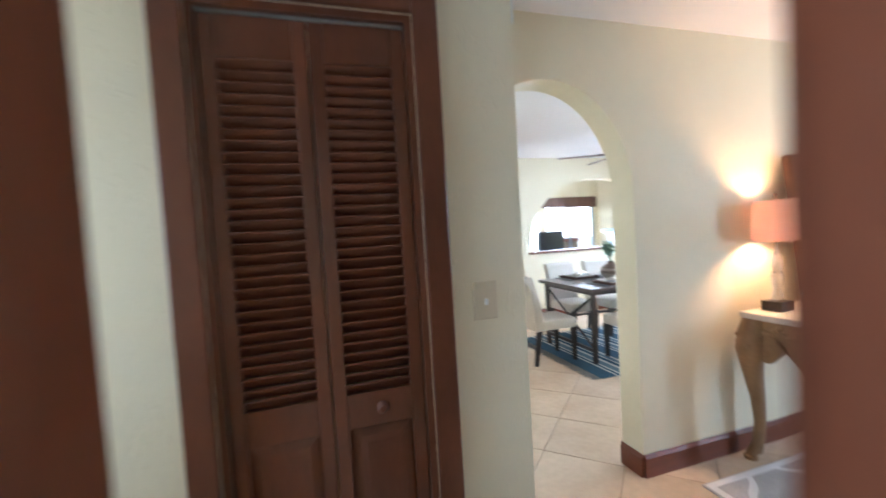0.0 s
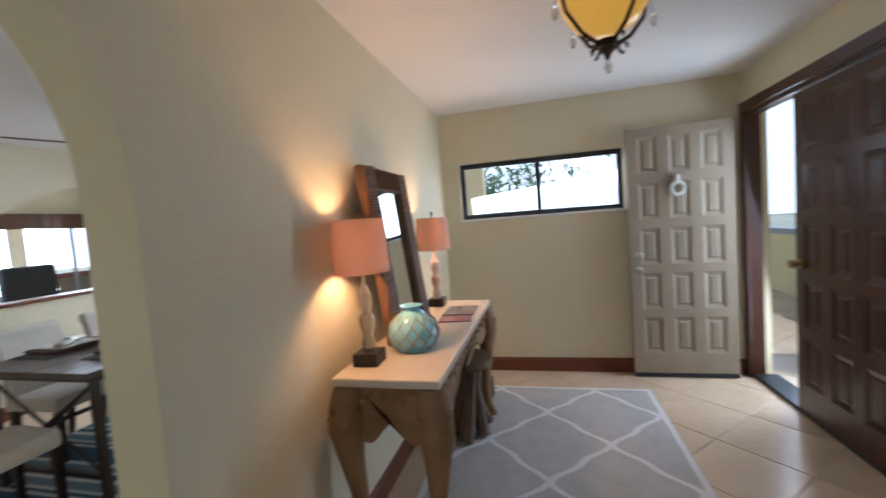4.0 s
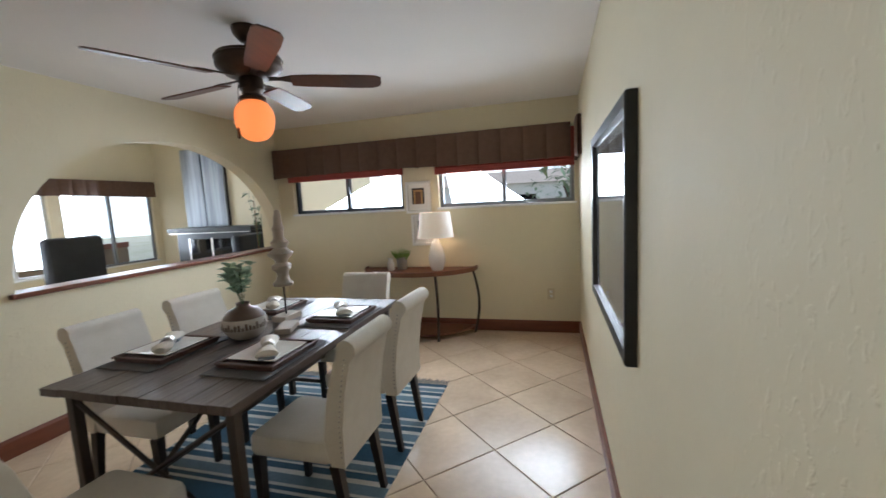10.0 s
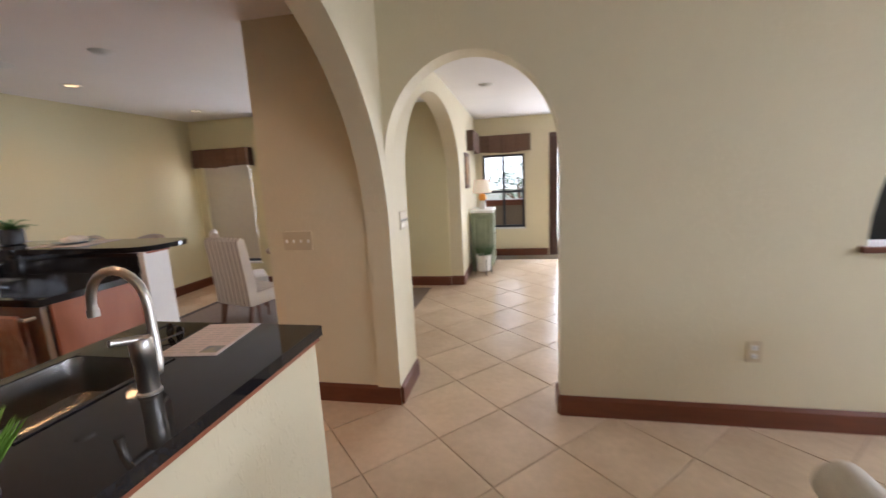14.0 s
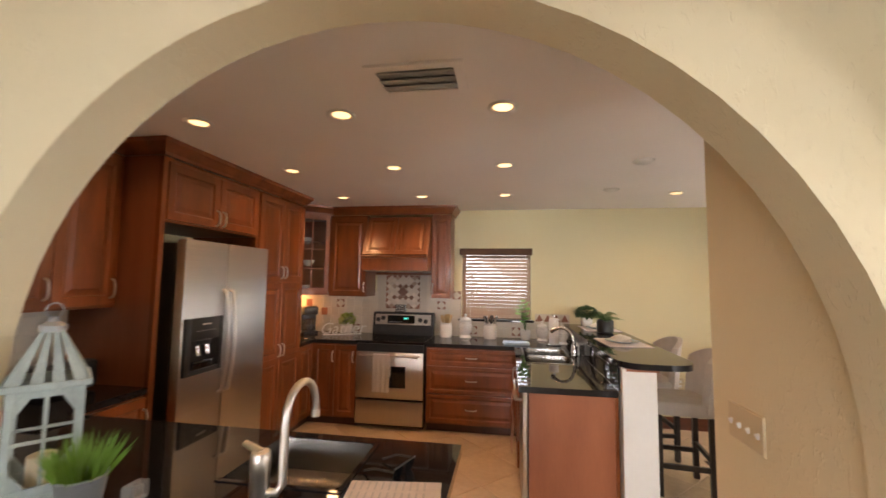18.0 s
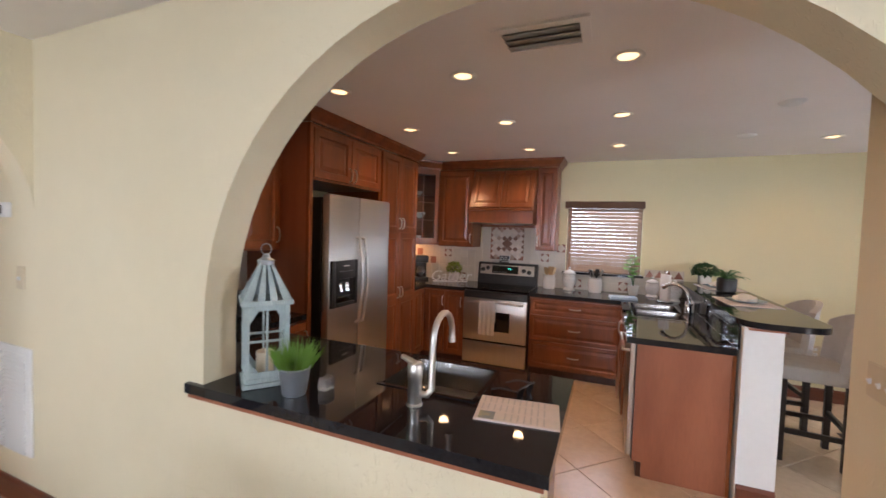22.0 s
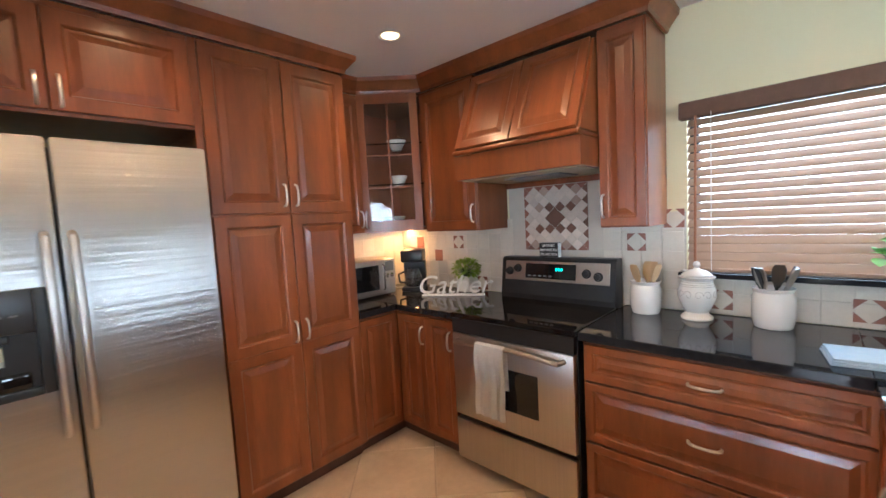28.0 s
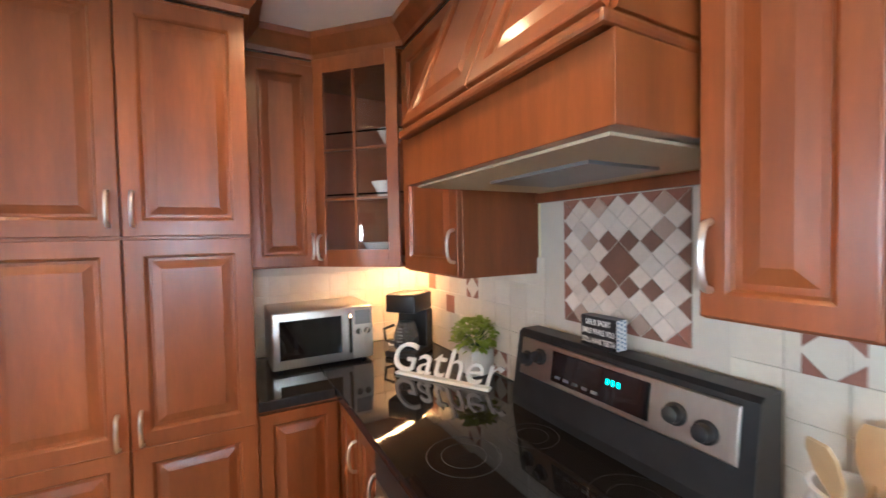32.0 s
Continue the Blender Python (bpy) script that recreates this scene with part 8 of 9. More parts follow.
for i in range(3):
    part("fold", boxed(-0.09, -0.13 + 0.004 * i, 0.008 * i, 0.09 - 0.004 * i, 0.13, 0.008 * i + 0.0075, bevel=0.003), mat("blue_cloth", (0.34, 0.46, 0.58), (0.42, 0.52, 0.62), 0.9, scale=40, bump=0.5, bump_scale=150), dc)


def draped(parent_name, label, cx, cy, z, axis, w, front_len, back_len, material, out, cat="towel"):
    """A towel hung over a bar: axis is the bar's direction, out points into the room."""
    t = tagged(new(parent_name), label, cat)
    bm = bmesh.new()
    path = [(-0.018, -back_len * f) for f in (1, 0.66, 0.33, 0.1)] + [(0.018 * math.cos(a), 0.018 * math.sin(a)) for a in (math.pi * 0.85, math.pi * 0.5, math.pi * 0.15)] + [(0.02 + 0.006 * math.sin(9 * f), -front_len * f) for f in (0.1, 0.25, 0.4, 0.55, 0.7, 0.85, 1)]
    n = 14
    rows = []
    for o, dz in path:
        row = []
        for i in range(n + 1):
            s = i / n - 0.5
            wob = 0.006 * math.sin(7 * s * 3.1) * min(1, abs(dz) * 6)
            p = Vector((cx, cy, z)) + Vector(axis) * s * w + Vector(out) * (o + wob) + Vector((0, 0, dz))
            row.append(bm.verts.new(p))
        rows.append(row)
    for a, b in zip(rows, rows[1:]):
        for i in range(n):
            bm.faces.new((a[i], a[i + 1], b[i + 1], b[i]))
    bmesh.ops.solidify(bm, geom=bm.faces[:], thickness=0.004)
    part("cloth", bm, material, t, "", True)
    return t


draped("hand_towel", "white waffle towel hanging on the oven handle", -1.695, 4.61, 0.775, (0, 1, 0), 0.18, 0.37, 0.22, M_TOWEL, (1, 0, 0))
draped("kitchen_towel", "rust and cream patterned towel on the dishwasher handle", -0.41, 5.955, 0.805, (1, 0, 0), 0.16, 0.36, 0.28, mat("rust_towel", (0.42, 0.20, 0.14), (0.6, 0.45, 0.36), 0.95, scale=14, bump=0.5, bump_scale=150), (0, -1, 0))

# microwave, coffee maker, word sign, plant, block
mw = thing("microwave", (-1.775, 3.362, CT), "stainless countertop microwave with a black glass door", "microwave")
mw.scale = (0.95, 0.79, 0.95)
part("case", boxed(-0.24, -0.19, 0.012, 0.25, 0.20, 0.285, bevel=0.008), M_STEEL, mw, "", True)
part("door", boxed(-0.13, 0.20, 0.016, 0.245, 0.222, 0.281, bevel=0.006), M_NICKEL, mw, "", True)
part("window", boxed(-0.075, 0.2215, 0.06, 0.215, 0.2245, 0.245, bevel=0.001), M_BLACKGLASS, mw)
part("handle", tube(bmesh.new(), [(-0.115, 0.222, 0.05), (-0.115, 0.245, 0.06), (-0.115, 0.245, 0.235), (-0.115, 0.222, 0.245)], 0.008, 8), M_CHROME, mw, "", True)
part("control_panel", boxed(-0.238, 0.20, 0.016, -0.133, 0.215, 0.281, bevel=0.004), M_NICKEL, mw)
part("display", boxed(-0.225, 0.2145, 0.19, -0.145, 0.2165, 0.262), M_GREYALU, mw)
for i in range(2):
    part("dial", moved(lathe([(0.016, 0), (0.016, 0.008), (0, 0.01)], 16), pose(-0.205 + 0.042 * i, 0.215, 0.155, -90, 0, 0)), M_CHROME, mw, "", True)
for i in range(6):
    part("button", boxed(-0.222 + 0.042 * (i % 2), 0.2145, 0.045 + 0.03 * (i // 2), -0.192 + 0.042 * (i % 2), 0.218, 0.063 + 0.03 * (i // 2), bevel=0.001), M_NICKEL, mw)
for x in (-0.2, 0.21):
    for y in (-0.15, 0.16):
        part("foot", boxed(x - 0.012, y - 0.012, 0, x + 0.012, y + 0.012, 0.0125), M_BLACK, mw)
cm = thing("coffee_maker", (-2.20, 3.53, CT), "black drip coffee maker with a glass carafe", "coffee maker", rz=-52)
part("body", box(box(bmesh.new(), -0.085, -0.10, 0, 0.085, 0.11, 0.03, bevel=0.006), -0.085, -0.10, 0.03, 0.085, -0.03, 0.22, bevel=0.006), M_BLACK, cm)
part("brew_head", boxed(-0.085, -0.10, 0.22, 0.085, 0.10, 0.315, bevel=0.014), M_BLACK, cm, "", True)
part("carafe", lathe([(0, 0.032), (0.055, 0.032), (0.066, 0.05), (0.068, 0.10), (0.05, 0.15), (0.045, 0.17), (0.04, 0.17), (0.045, 0.15), (0.06, 0.10), (0, 0.04)], 28, 0, 0.035), mat("carafe_glass", (0.2, 0.2, 0.2), (0.22, 0.22, 0.22), 0.05, trans=0.6), cm, "clear glass carafe", True)
for k in range(12):
    part("measure_mark", boxed(-0.012, 0.10, 0.055 + 0.008 * k, 0.012, 0.1045, 0.057 + 0.008 * k), M_GREYALU, cm) if k % 2 else None
part("carafe_handle", tube(bmesh.new(), [(0.06, 0.05, 0.15), (0.11, 0.07, 0.13), (0.105, 0.065, 0.07), (0.066, 0.05, 0.06)], 0.008, 8), M_BLACK, cm, "", True)
part("plug_cord", tube(bmesh.new(), [(0.08, -0.08, 0.01), (0.16, -0.06, 0.008), (0.20, -0.10, 0.05), (0.16, -0.16, 0.09)], 0.003, 6), M_SOAP, cm, "white power cord", True)


def lettering(name, text, m, size, depth, material, parent, shear=0.0, bold=0.0, label="", align="CENTER"):
    cu = bpy.data.curves.new(name, "FONT")
    cu.body, cu.size, cu.extrude, cu.shear, cu.offset, cu.align_x = text, size, depth, shear, bold, align
    tmp = bpy.data.objects.new("tmp", cu)
    me = bpy.data.meshes.new_from_object(tmp)
    bpy.data.objects.remove(tmp)
    bpy.data.curves.remove(cu)
    me.materials.clear()
    me.materials.append(material)
    ob = new(name, me)
    ob.parent, ob.matrix_basis = parent, m
    if label:
        ob["label"] = label
    return ob


sg = thing("word_sign", (-2.075, 4.075, CT), "white script word sign reading Gather", "sign", rz=0)
sg.matrix_basis = pose(-2.138, 3.981, CT, 0, 0, math.degrees(math.atan2(0.388, -0.23)))
part("foot_bar", boxed(-0.222, -0.018, 0, 0.222, 0.018, 0.012, bevel=0.003), M_WHITE, sg)
lettering("letters", "Gather", Matrix.Translation((0.0, 0.0, 0.018)) @ pose(0, 0, 0, 90, 0, 0), 0.182, 0.006, M_WHITE, sg, 0.32, -0.0005, "white wooden script letters")
gp = thing("potted_plant", (-2.325, 3.962, CT), "bushy lime-green plant in a white square pot", "plant")
gp.scale = (1.3, 1.3, 1.3)
part("pot", box(bmesh.new(), -0.045, -0.045, 0, 0.045, 0.045, 0.085, bevel=0.006), M_SOAP, gp, "", True)
bush(gp, (0, 0, 0.125), (0.07, 0.07, 0.055), 330, 0.024, 0.021, 21, M_LIME)
bl = thing("block_sign", (-2.335, 4.63, 1.1755), "black wooden block sign with white capital lettering", "sign", rz=90)
part("block", boxed(-0.062, -0.022, 0, 0.062, 0.022, 0.088, bevel=0.001), M_BLACK, bl)
for i, tx in enumerate(("LIFE IS SHORT", "SMILE WHILE YOU", "STILL HAVE TEETH")):
    lettering("letters", tx, Matrix.Translation((0, -0.0225, 0.064 - 0.027 * i)) @ pose(0, 0, 0, 90, 0, 0) @ Matrix.Diagonal((0.62, 1, 1, 1)), 0.0225, 0.0004, M_WHITE, bl, 0, 0.0004, "white capital letters")
part("polka_side", boxed(0.0621, -0.021, 0.001, 0.0627, 0.021, 0.087), M_WHITE, bl, "white side with blue dots")
bm = bmesh.new()
for i in range(3):
    for j in range(7):
        q = lathe([(0, 0), (0.0034, 0), (0.0034, 0.0004), (0, 0.0004)], 8)
        moved(q, Matrix.Translation((0.0627, -0.014 + 0.014 * i, 0.008 + 0.012 * j + 0.006 * (i % 2))) @ pose(0, 0, 0, 0, 90, 0))
        me = bpy.data.meshes.new("t")
        q.to_mesh(me)
        q.free()
        bm.from_mesh(me)
        bpy.data.meshes.remove(me)
part("dots", bm, mat("blue_dot", (0.05, 0.16, 0.26), (0.05, 0.16, 0.26), 0.5), bl)

# bar things
M_BARPLATE = mat("pale_blue_glaze", (0.50, 0.60, 0.64), (0.42, 0.52, 0.57), 0.2, scale=9, coat=0.4)
fp = thing("fern_plant", (-1.66, 6.82, 1.085), "green fern in a black glazed pot on the bar", "plant")
part("pot", lathe([(0, 0), (0.06, 0), (0.075, 0.01), (0.078, 0.11), (0.07, 0.125), (0.06, 0.12), (0, 0.10)], 24), M_BLACK, fp, "", True)
r = random.Random(14)
bm = bmesh.new()
for i in range(26):
    a, e = i * 2.4, r.uniform(0.5, 1.3)
    way = Vector((math.cos(a) * math.cos(e), math.sin(a) * math.cos(e), math.sin(e)))
    L = r.uniform(0.15, 0.22)
    for k in range(12):
        f = (k + 1) / 12
        p = Vector((0, 0, 0.11)) + way * L * f - Vector((0, 0, 0.5 * L * f * f))
        for s in (1, -1):
            sd = way.cross(Vector((0, 0, 1))).normalized() * s
            leaf_into(bm, p, sd + way * 0.7, (0, 0, 1), 0.045 * (1 - 0.6 * f), 0.011, 0.3, 2)
part("fronds", bm, mat("fern_green", (0.05, 0.17, 0.03), (0.10, 0.26, 0.05), 0.45, scale=20), fp)
for x, y in ((-1.02, 6.80), (-1.97, 6.83)):
    solid("placemat", boxed(-0.22, -0.16, 0, 0.22, 0.16, 0.004), M_PAPER, "pale woven placemat on the bar", "placemat", group="bar placemats", m=pose(x, y, 1.0855, 0, 0, 4))
    solid("dinner_plate", lathe([(0, 0), (0.08, 0), (0.13, 0.014), (0.132, 0.017), (0.08, 0.006), (0, 0.005)], 32), M_BARPLATE, "round pale blue plate on the bar", "plate", group="bar plates", smooth=True, m=pose(x, y, 1.0900))
    n = thing("napkin", (x, y, 1.0965), "crumpled white napkin on a plate", "napkin")
    bm = bmesh.new()
    bmesh.ops.create_icosphere(bm, subdivisions=3, radius=0.07)
    for v in bm.verts:
        v.co *= 1 + 0.28 * noise.noise(v.co * 28)
        v.co.z = max(0.002, v.co.z * 0.5 + 0.018)
        v.co.x *= 1.3
    part("cloth", bm, M_NAPKIN, n, "", True)
bo = thing("bushy_plant", (-2.27, 6.765, 1.085), "dark green bushy plant in a white pot on the bar", "plant")
part("pot", boxed(-0.075, -0.05, 0, 0.075, 0.05, 0.095, bevel=0.008), M_SOAP, bo, "white glazed rectangular pot", True)
part("soil", boxed(-0.068, -0.043, 0.0955, 0.068, 0.043, 0.099), M_DARKLEAF, bo)
bush(bo, (0, 0, 0.14), (0.15, 0.11, 0.065), 560, 0.034, 0.022, 33, M_DARKLEAF)

# ---------------- bar stools ----------------
M_GREYLINEN = mat("grey_beige_linen", (0.50, 0.46, 0.42), (0.44, 0.40, 0.36), 0.9, scale=14, fine=0.08, bump=0.4, bump_scale=350)


def bar_stool():
    s = new("bar_stool")
    tagged(s, "grey-beige upholstered bar stool with dark wooden legs", "stool", "bar stools")
    part("seat", box(bmesh.new(), -0.22, -0.22, 0.58, 0.22, 0.20, 0.69, bevel=0.035), M_GREYLINEN, s, "", True)
    bm = bmesh.new()
    rows = []
    for j, z in enumerate((0.62, 0.75, 0.88, 1.0, 1.06)):
        row = []
        for i in range(25):
            f = i / 24 - 0.5
            a = f * 2.3
            lift = -0.16 * abs(f) ** 2 * (j / 4) * 2
            row.append((0.215 * math.sin(a), 0.02 + 0.19 * math.cos(a) + 0.05 * j / 4, z + lift))
        rows.append(row)
    for th in (0, 1):
        vs = [[bm.verts.new((x * (1 + 0.16 * th), y + 0.04 * th, z)) for x, y, z in row] for row in rows]
        if th == 0:
            inner = vs
        for a, b in zip(vs, vs[1:]):
            for i in range(24):
                q = (a[i], a[i + 1], b[i + 1], b[i])
                bm.faces.new(q if th else q[::-1])
    for i in range(24):
        bm.faces.new((inner[4][i], inner[4][i + 1], vs[4][i + 1], vs[4][i]))
        bm.faces.new((inner[0][i + 1], inner[0][i], vs[0][i], vs[0][i + 1]))
    for i in (0, 24):
        for j in range(4):
            bm.faces.new((inner[j][i], inner[j + 1][i], vs[j + 1][i], vs[j][i]))
    part("backrest", bm, M_GREYLINEN, s, "", True)
    for x in (-0.19, 0.19):
        for y in (-0.18, 0.17):
            part("leg", boxed(x - 0.02, y - 0.02, 0, x + 0.02, y + 0.02, 0.585, bevel=0.003), M_LEG, s)
        part("stretcher", boxed(x - 0.012, -0.16, 0.20, x + 0.012, 0.15, 0.235), M_LEG, s)
    for y, z in ((-0.18, 0.16), (0.17, 0.26)):
        part("stretcher", boxed(-0.17, y - 0.012, z, 0.17, y + 0.012, z + 0.035), M_LEG, s)
    return s


b1 = bar_stool()
b1.matrix_basis = pose(-1.08, 7.22, 0, 0, 0, -6)
copy_thing(b1, pose(-1.72, 7.20, 0, 0, 0, 4))

# ---------------- breakfast nook ----------------
M_STRIPED = bpy.data.materials.new("striped_upholstery")
M_STRIPED.use_nodes = True
_n, _l = M_STRIPED.node_tree.nodes, M_STRIPED.node_tree.links
_p = _n["Principled BSDF"]
_p.inputs["Roughness"].default_value = 0.9
_tc, _w, _r = _n.new("ShaderNodeTexCoord"), _n.new("ShaderNodeTexWave"), _n.new("ShaderNodeValToRGB")
_w.inputs["Scale"].default_value, _w.bands_direction = 5.5, "X"
_r.color_ramp.elements[0].color, _r.color_ramp.elements[1].color = (0.68, 0.62, 0.55, 1), (0.30, 0.24, 0.21, 1)
_r.color_ramp.elements[0].position, _r.color_ramp.elements[1].position = 0.80, 0.92
_l.new(_tc.outputs["Object"], _w.inputs["Vector"]), _l.new(_w.outputs["Fac"], _r.inputs[0]), _l.new(_r.outputs[0], _p.inputs["Base Color"])
M_WALNUT = mat("walnut_leg", (0.16, 0.07, 0.035), (0.11, 0.045, 0.025), 0.4, scale=6)


def nook_chair():
    c = new("nook_chair")
    tagged(c, "cream and brown striped upholstered chair with wooden legs", "chair", "nook chairs")
    part("seat", box(bmesh.new(), -0.23, -0.22, 0.34, 0.23, 0.24, 0.47, bevel=0.03), M_STRIPED, c, "", True)
    part("backrest", prism([(-0.22, 0.36), (-0.14, 0.36), (-0.13, 0.55), (-0.20, 0.98), (-0.235, 1.0), (-0.275, 0.97), (-0.235, 0.6)], "x", -0.225, 0.225), M_STRIPED, c, "", True)
    for x in (-0.19, 0.19):
        part("leg", tube(bmesh.new(), [(x, 0.19, 0.35), (x, 0.20, 0)], 0.022, 4, 0.015), M_WALNUT, c)
        part("leg", tube(bmesh.new(), [(x, -0.18, 0.35), (x, -0.25, 0)], 0.022, 4, 0.015), M_WALNUT, c)
    return c


c1 = nook_chair()
c1.matrix_basis = pose(-0.33, 7.80, 0, 0, 0, -14)
copy_thing(c1, pose(-0.82, 8.32, 0, 0, 0, -50))
nt = tagged(new("nook_table"), "round dark wood breakfast table", "table")
part("tabletop", lathe([(0, 0.72), (0.55, 0.72), (0.56, 0.735), (0.55, 0.75), (0, 0.75)], 40, -0.05, 8.65), M_WALNUT, nt, "", True)
part("pedestal", lathe([(0.28, 0.006), (0.28, 0.03), (0.08, 0.07), (0.06, 0.3), (0.09, 0.5), (0.07, 0.7), (0, 0.72)], 20, -0.05, 8.65), M_WALNUT, nt, "", True)
for a in (200, 300):
    x, y = -0.05 + 0.33 * math.cos(radians(a)), 8.65 + 0.33 * math.sin(radians(a))
    solid("dinner_plate", lathe([(0, 0), (0.08, 0), (0.13, 0.014), (0.132, 0.017), (0.08, 0.006), (0, 0.005)], 28), M_CHINA, "round white plate on the breakfast table", "plate", group="nook plates", smooth=True, m=pose(x, y, 0.751))
    solid("goblet", lathe([(0, 0), (0.035, 0), (0.035, 0.004), (0.006, 0.01), (0.006, 0.08), (0.035, 0.11), (0.04, 0.16), (0.036, 0.16), (0.03, 0.115), (0, 0.09)], 20), M_ACRYL, "clear stemmed goblet on the breakfast table", "glass", group="goblets", smooth=True, m=pose(x + 0.15, y + 0.08, 0.751))
nr = tagged(new("rug"), "flat brown rug under the breakfast table", "rug")
part("field", boxed(-1.6, 7.62, 0, 1.1, 9.45, 0.005), mat("brown_rug_pile", (0.22, 0.16, 0.12), (0.16, 0.12, 0.09), 0.95, scale=40, fine=0.2, bump=0.5, bump_scale=200), nr)
part("border", box(box(bmesh.new(), -1.6, 7.62, 0.005, 1.1, 7.69, 0.0065), -1.6, 7.69, 0.005, -1.53, 9.45, 0.0065), mat("dark_rug_border", (0.08, 0.06, 0.05), (0.06, 0.045, 0.04), 0.95, scale=40), nr)
M_SHEER = mat("pale_roller_shade", (0.62, 0.58, 0.48), (0.58, 0.54, 0.45), 0.9, scale=20, bump=0.2, bump_scale=150)
rs_ = tagged(new("roller_shade"), "pale roller shade lowered over the nook window", "blind")
part("cloth", boxed(-2.26, 9.622, 0.42, -1.52, 9.626, 1.98), M_SHEER, rs_)
part("hem_bar", boxed(-2.26, 9.618, 0.40, -1.52, 9.63, 0.42), M_SHEER, rs_)

# ---------------- living room ----------------
M_SAGE = mat("distressed_sage_paint", (0.27, 0.305, 0.21), (0.19, 0.215, 0.15), 0.6, scale=7, fine=0.15)
sc = tagged(new("sage_cabinet"), "distressed sage green side cabinet with a pale top", "cabinet")
part("body", boxed(WX + 0.02, 10.40, 0.08, WX + 0.34, 10.97, 0.90, bevel=0.004), M_SAGE, sc)
part("top", boxed(WX + 0.015, 10.37, 0.90, WX + 0.37, 11.0, 0.94, bevel=0.008), M_WHITE, sc, "pale painted top")
for y in (10.42, 10.695):
    d = part("door", moved(raised(0.26, 0.78, 0.04), basis((WX + 0.34, y, 0.10), (0, 1, 0), (1, 0, 0))), M_SAGE, sc)
    part("knob", moved(lathe([(0.006, 0), (0.012, 0.015), (0, 0.022)], 12), basis((WX + 0.36, y + (0.23 if y < 10.6 else 0.03), 0.55), (0, 1, 0), (1, 0, 0)) @ pose(0, 0, 0, 90, 0, 0)), M_BRONZE, d, "", True)
part("side_panel", moved(raised(0.28, 0.78, 0.04), basis((WX + 0.04, 10.40, 0.10), (1, 0, 0), (0, -1, 0))), M_SAGE, sc)
for x in (WX + 0.05, WX + 0.31):
    for y in (10.42, 10.94):
        part("foot", boxed(x - 0.02, y - 0.02, 0, x + 0.02, y + 0.02, 0.08), M_SAGE, sc)
tl = thing("table_lamp", (WX + 0.19, 10.64, 0.94), "white table lamp with an amber vase base on the sage cabinet", "lamp")
part("base", lathe([(0, 0), (0.05, 0), (0.055, 0.02), (0.045, 0.09), (0.03, 0.13), (0.012, 0.15), (0.012, 0.22), (0, 0.22)], 24), M_CHINA, tl, "", True)
part("collar", lathe([(0.03, 0.13), (0.06, 0.16), (0.05, 0.22), (0.012, 0.24)], 20), mat("amber_blossom", (0.75, 0.30, 0.04), (0.8, 0.4, 0.06), 0.5), tl, "orange amber collar", True)
part("shade", lathe([(0.15, 0.25), (0.12, 0.45), (0.117, 0.45), (0.147, 0.25)], 32), M_SHADE, tl, "white fabric shade", True)
ps = thing("plant_stand", (1.74, 10.22, 0), "dark green plant in a white pot on a low wire stand", "plant")
part("pot", lathe([(0, 0.06), (0.09, 0.06), (0.10, 0.07), (0.115, 0.30), (0.108, 0.30), (0.10, 0.26), (0, 0.26)], 28), M_SOAP, ps, "white pot", True)
for k in range(4):
    a = k * math.pi / 2 + 0.4
    part("stand_leg", tube(bmesh.new(), [(0.125 * math.cos(a), 0.125 * math.sin(a), 0), (0.12 * math.cos(a), 0.12 * math.sin(a), 0.24)], 0.005, 6), M_BLACK, ps)
grass_tuft(ps, 0, 0, 0.26, 90, 0.26, 0.13, 17, M_DARKLEAF)
wa = tagged(new("framed_picture"), "brown framed picture on the side wall past the arch", "picture")
part("frame", moved(rings_panel(0.34, 0.5, [(0, 0), (0, 0.025), (0.04, 0.025), (0.045, 0.012), (0.05, 0.012)]), basis((WX, 10.12, 1.28), (0, 1, 0), (1, 0, 0))), M_BARK, wa)
part("print", moved(boxed(0.05, -0.014, 0.05, 0.29, -0.0125, 0.45), basis((WX, 10.12, 1.28), (0, 1, 0), (1, 0, 0))), M_ART[2], wa)
# fireplace on the far wall and the two art panels over it
M_SLATE = mat("black_slate", (0.018, 0.02, 0.024), (0.032, 0.035, 0.04), 0.35, scale=8, bump=0.1)
fp = tagged(new("fireplace"), "black fireplace with a mantel shelf and glass doors", "fireplace")
part("surround", boxed(8.70, 8.95, 0.0, 9.14, 10.75, 1.13, bevel=0.006), M_SLATE, fp)
part("mantel", boxed(8.58, 8.85, 1.13, 9.14, 10.85, 1.21, bevel=0.008), M_SLATE, fp)
part("trim_bar", boxed(8.575, 8.90, 1.10, 8.60, 10.80, 1.112), M_NICKEL, fp, "thin metal trim bar")
part("firebox_glass", boxed(8.69, 9.30, 0.55, 8.698, 10.45, 0.98), M_BLACKGLASS, fp)
for y in (9.30, 9.86, 10.41):
    part("door_frame", boxed(8.68, y, 0.52, 8.694, y + 0.04, 1.0), M_NICKEL, fp)
M_ABSTRACT = mat("vertical_streaked_paint", (0.62, 0.66, 0.70), (0.10, 0.12, 0.15), 0.6, scale=1.6, stretch=(5, 5, 0.25), fine=0.25, detail=6)
for y0, w in ((10.33, 0.50), (9.79, 0.50)):
    a = tagged(new("wall_art"), "tall grey and blue vertically streaked canvas above the mantel", "painting", "streaked canvases")
    part("canvas", boxed(9.05, y0, 1.215, 9.09, y0 + w, 2.80, bevel=0.003), M_ABSTRACT, a)
    part("edge", boxed(9.091, y0 - 0.01, 1.215, 9.135, y0 + w + 0.01, 2.81), M_BLACK, a, "black edge")
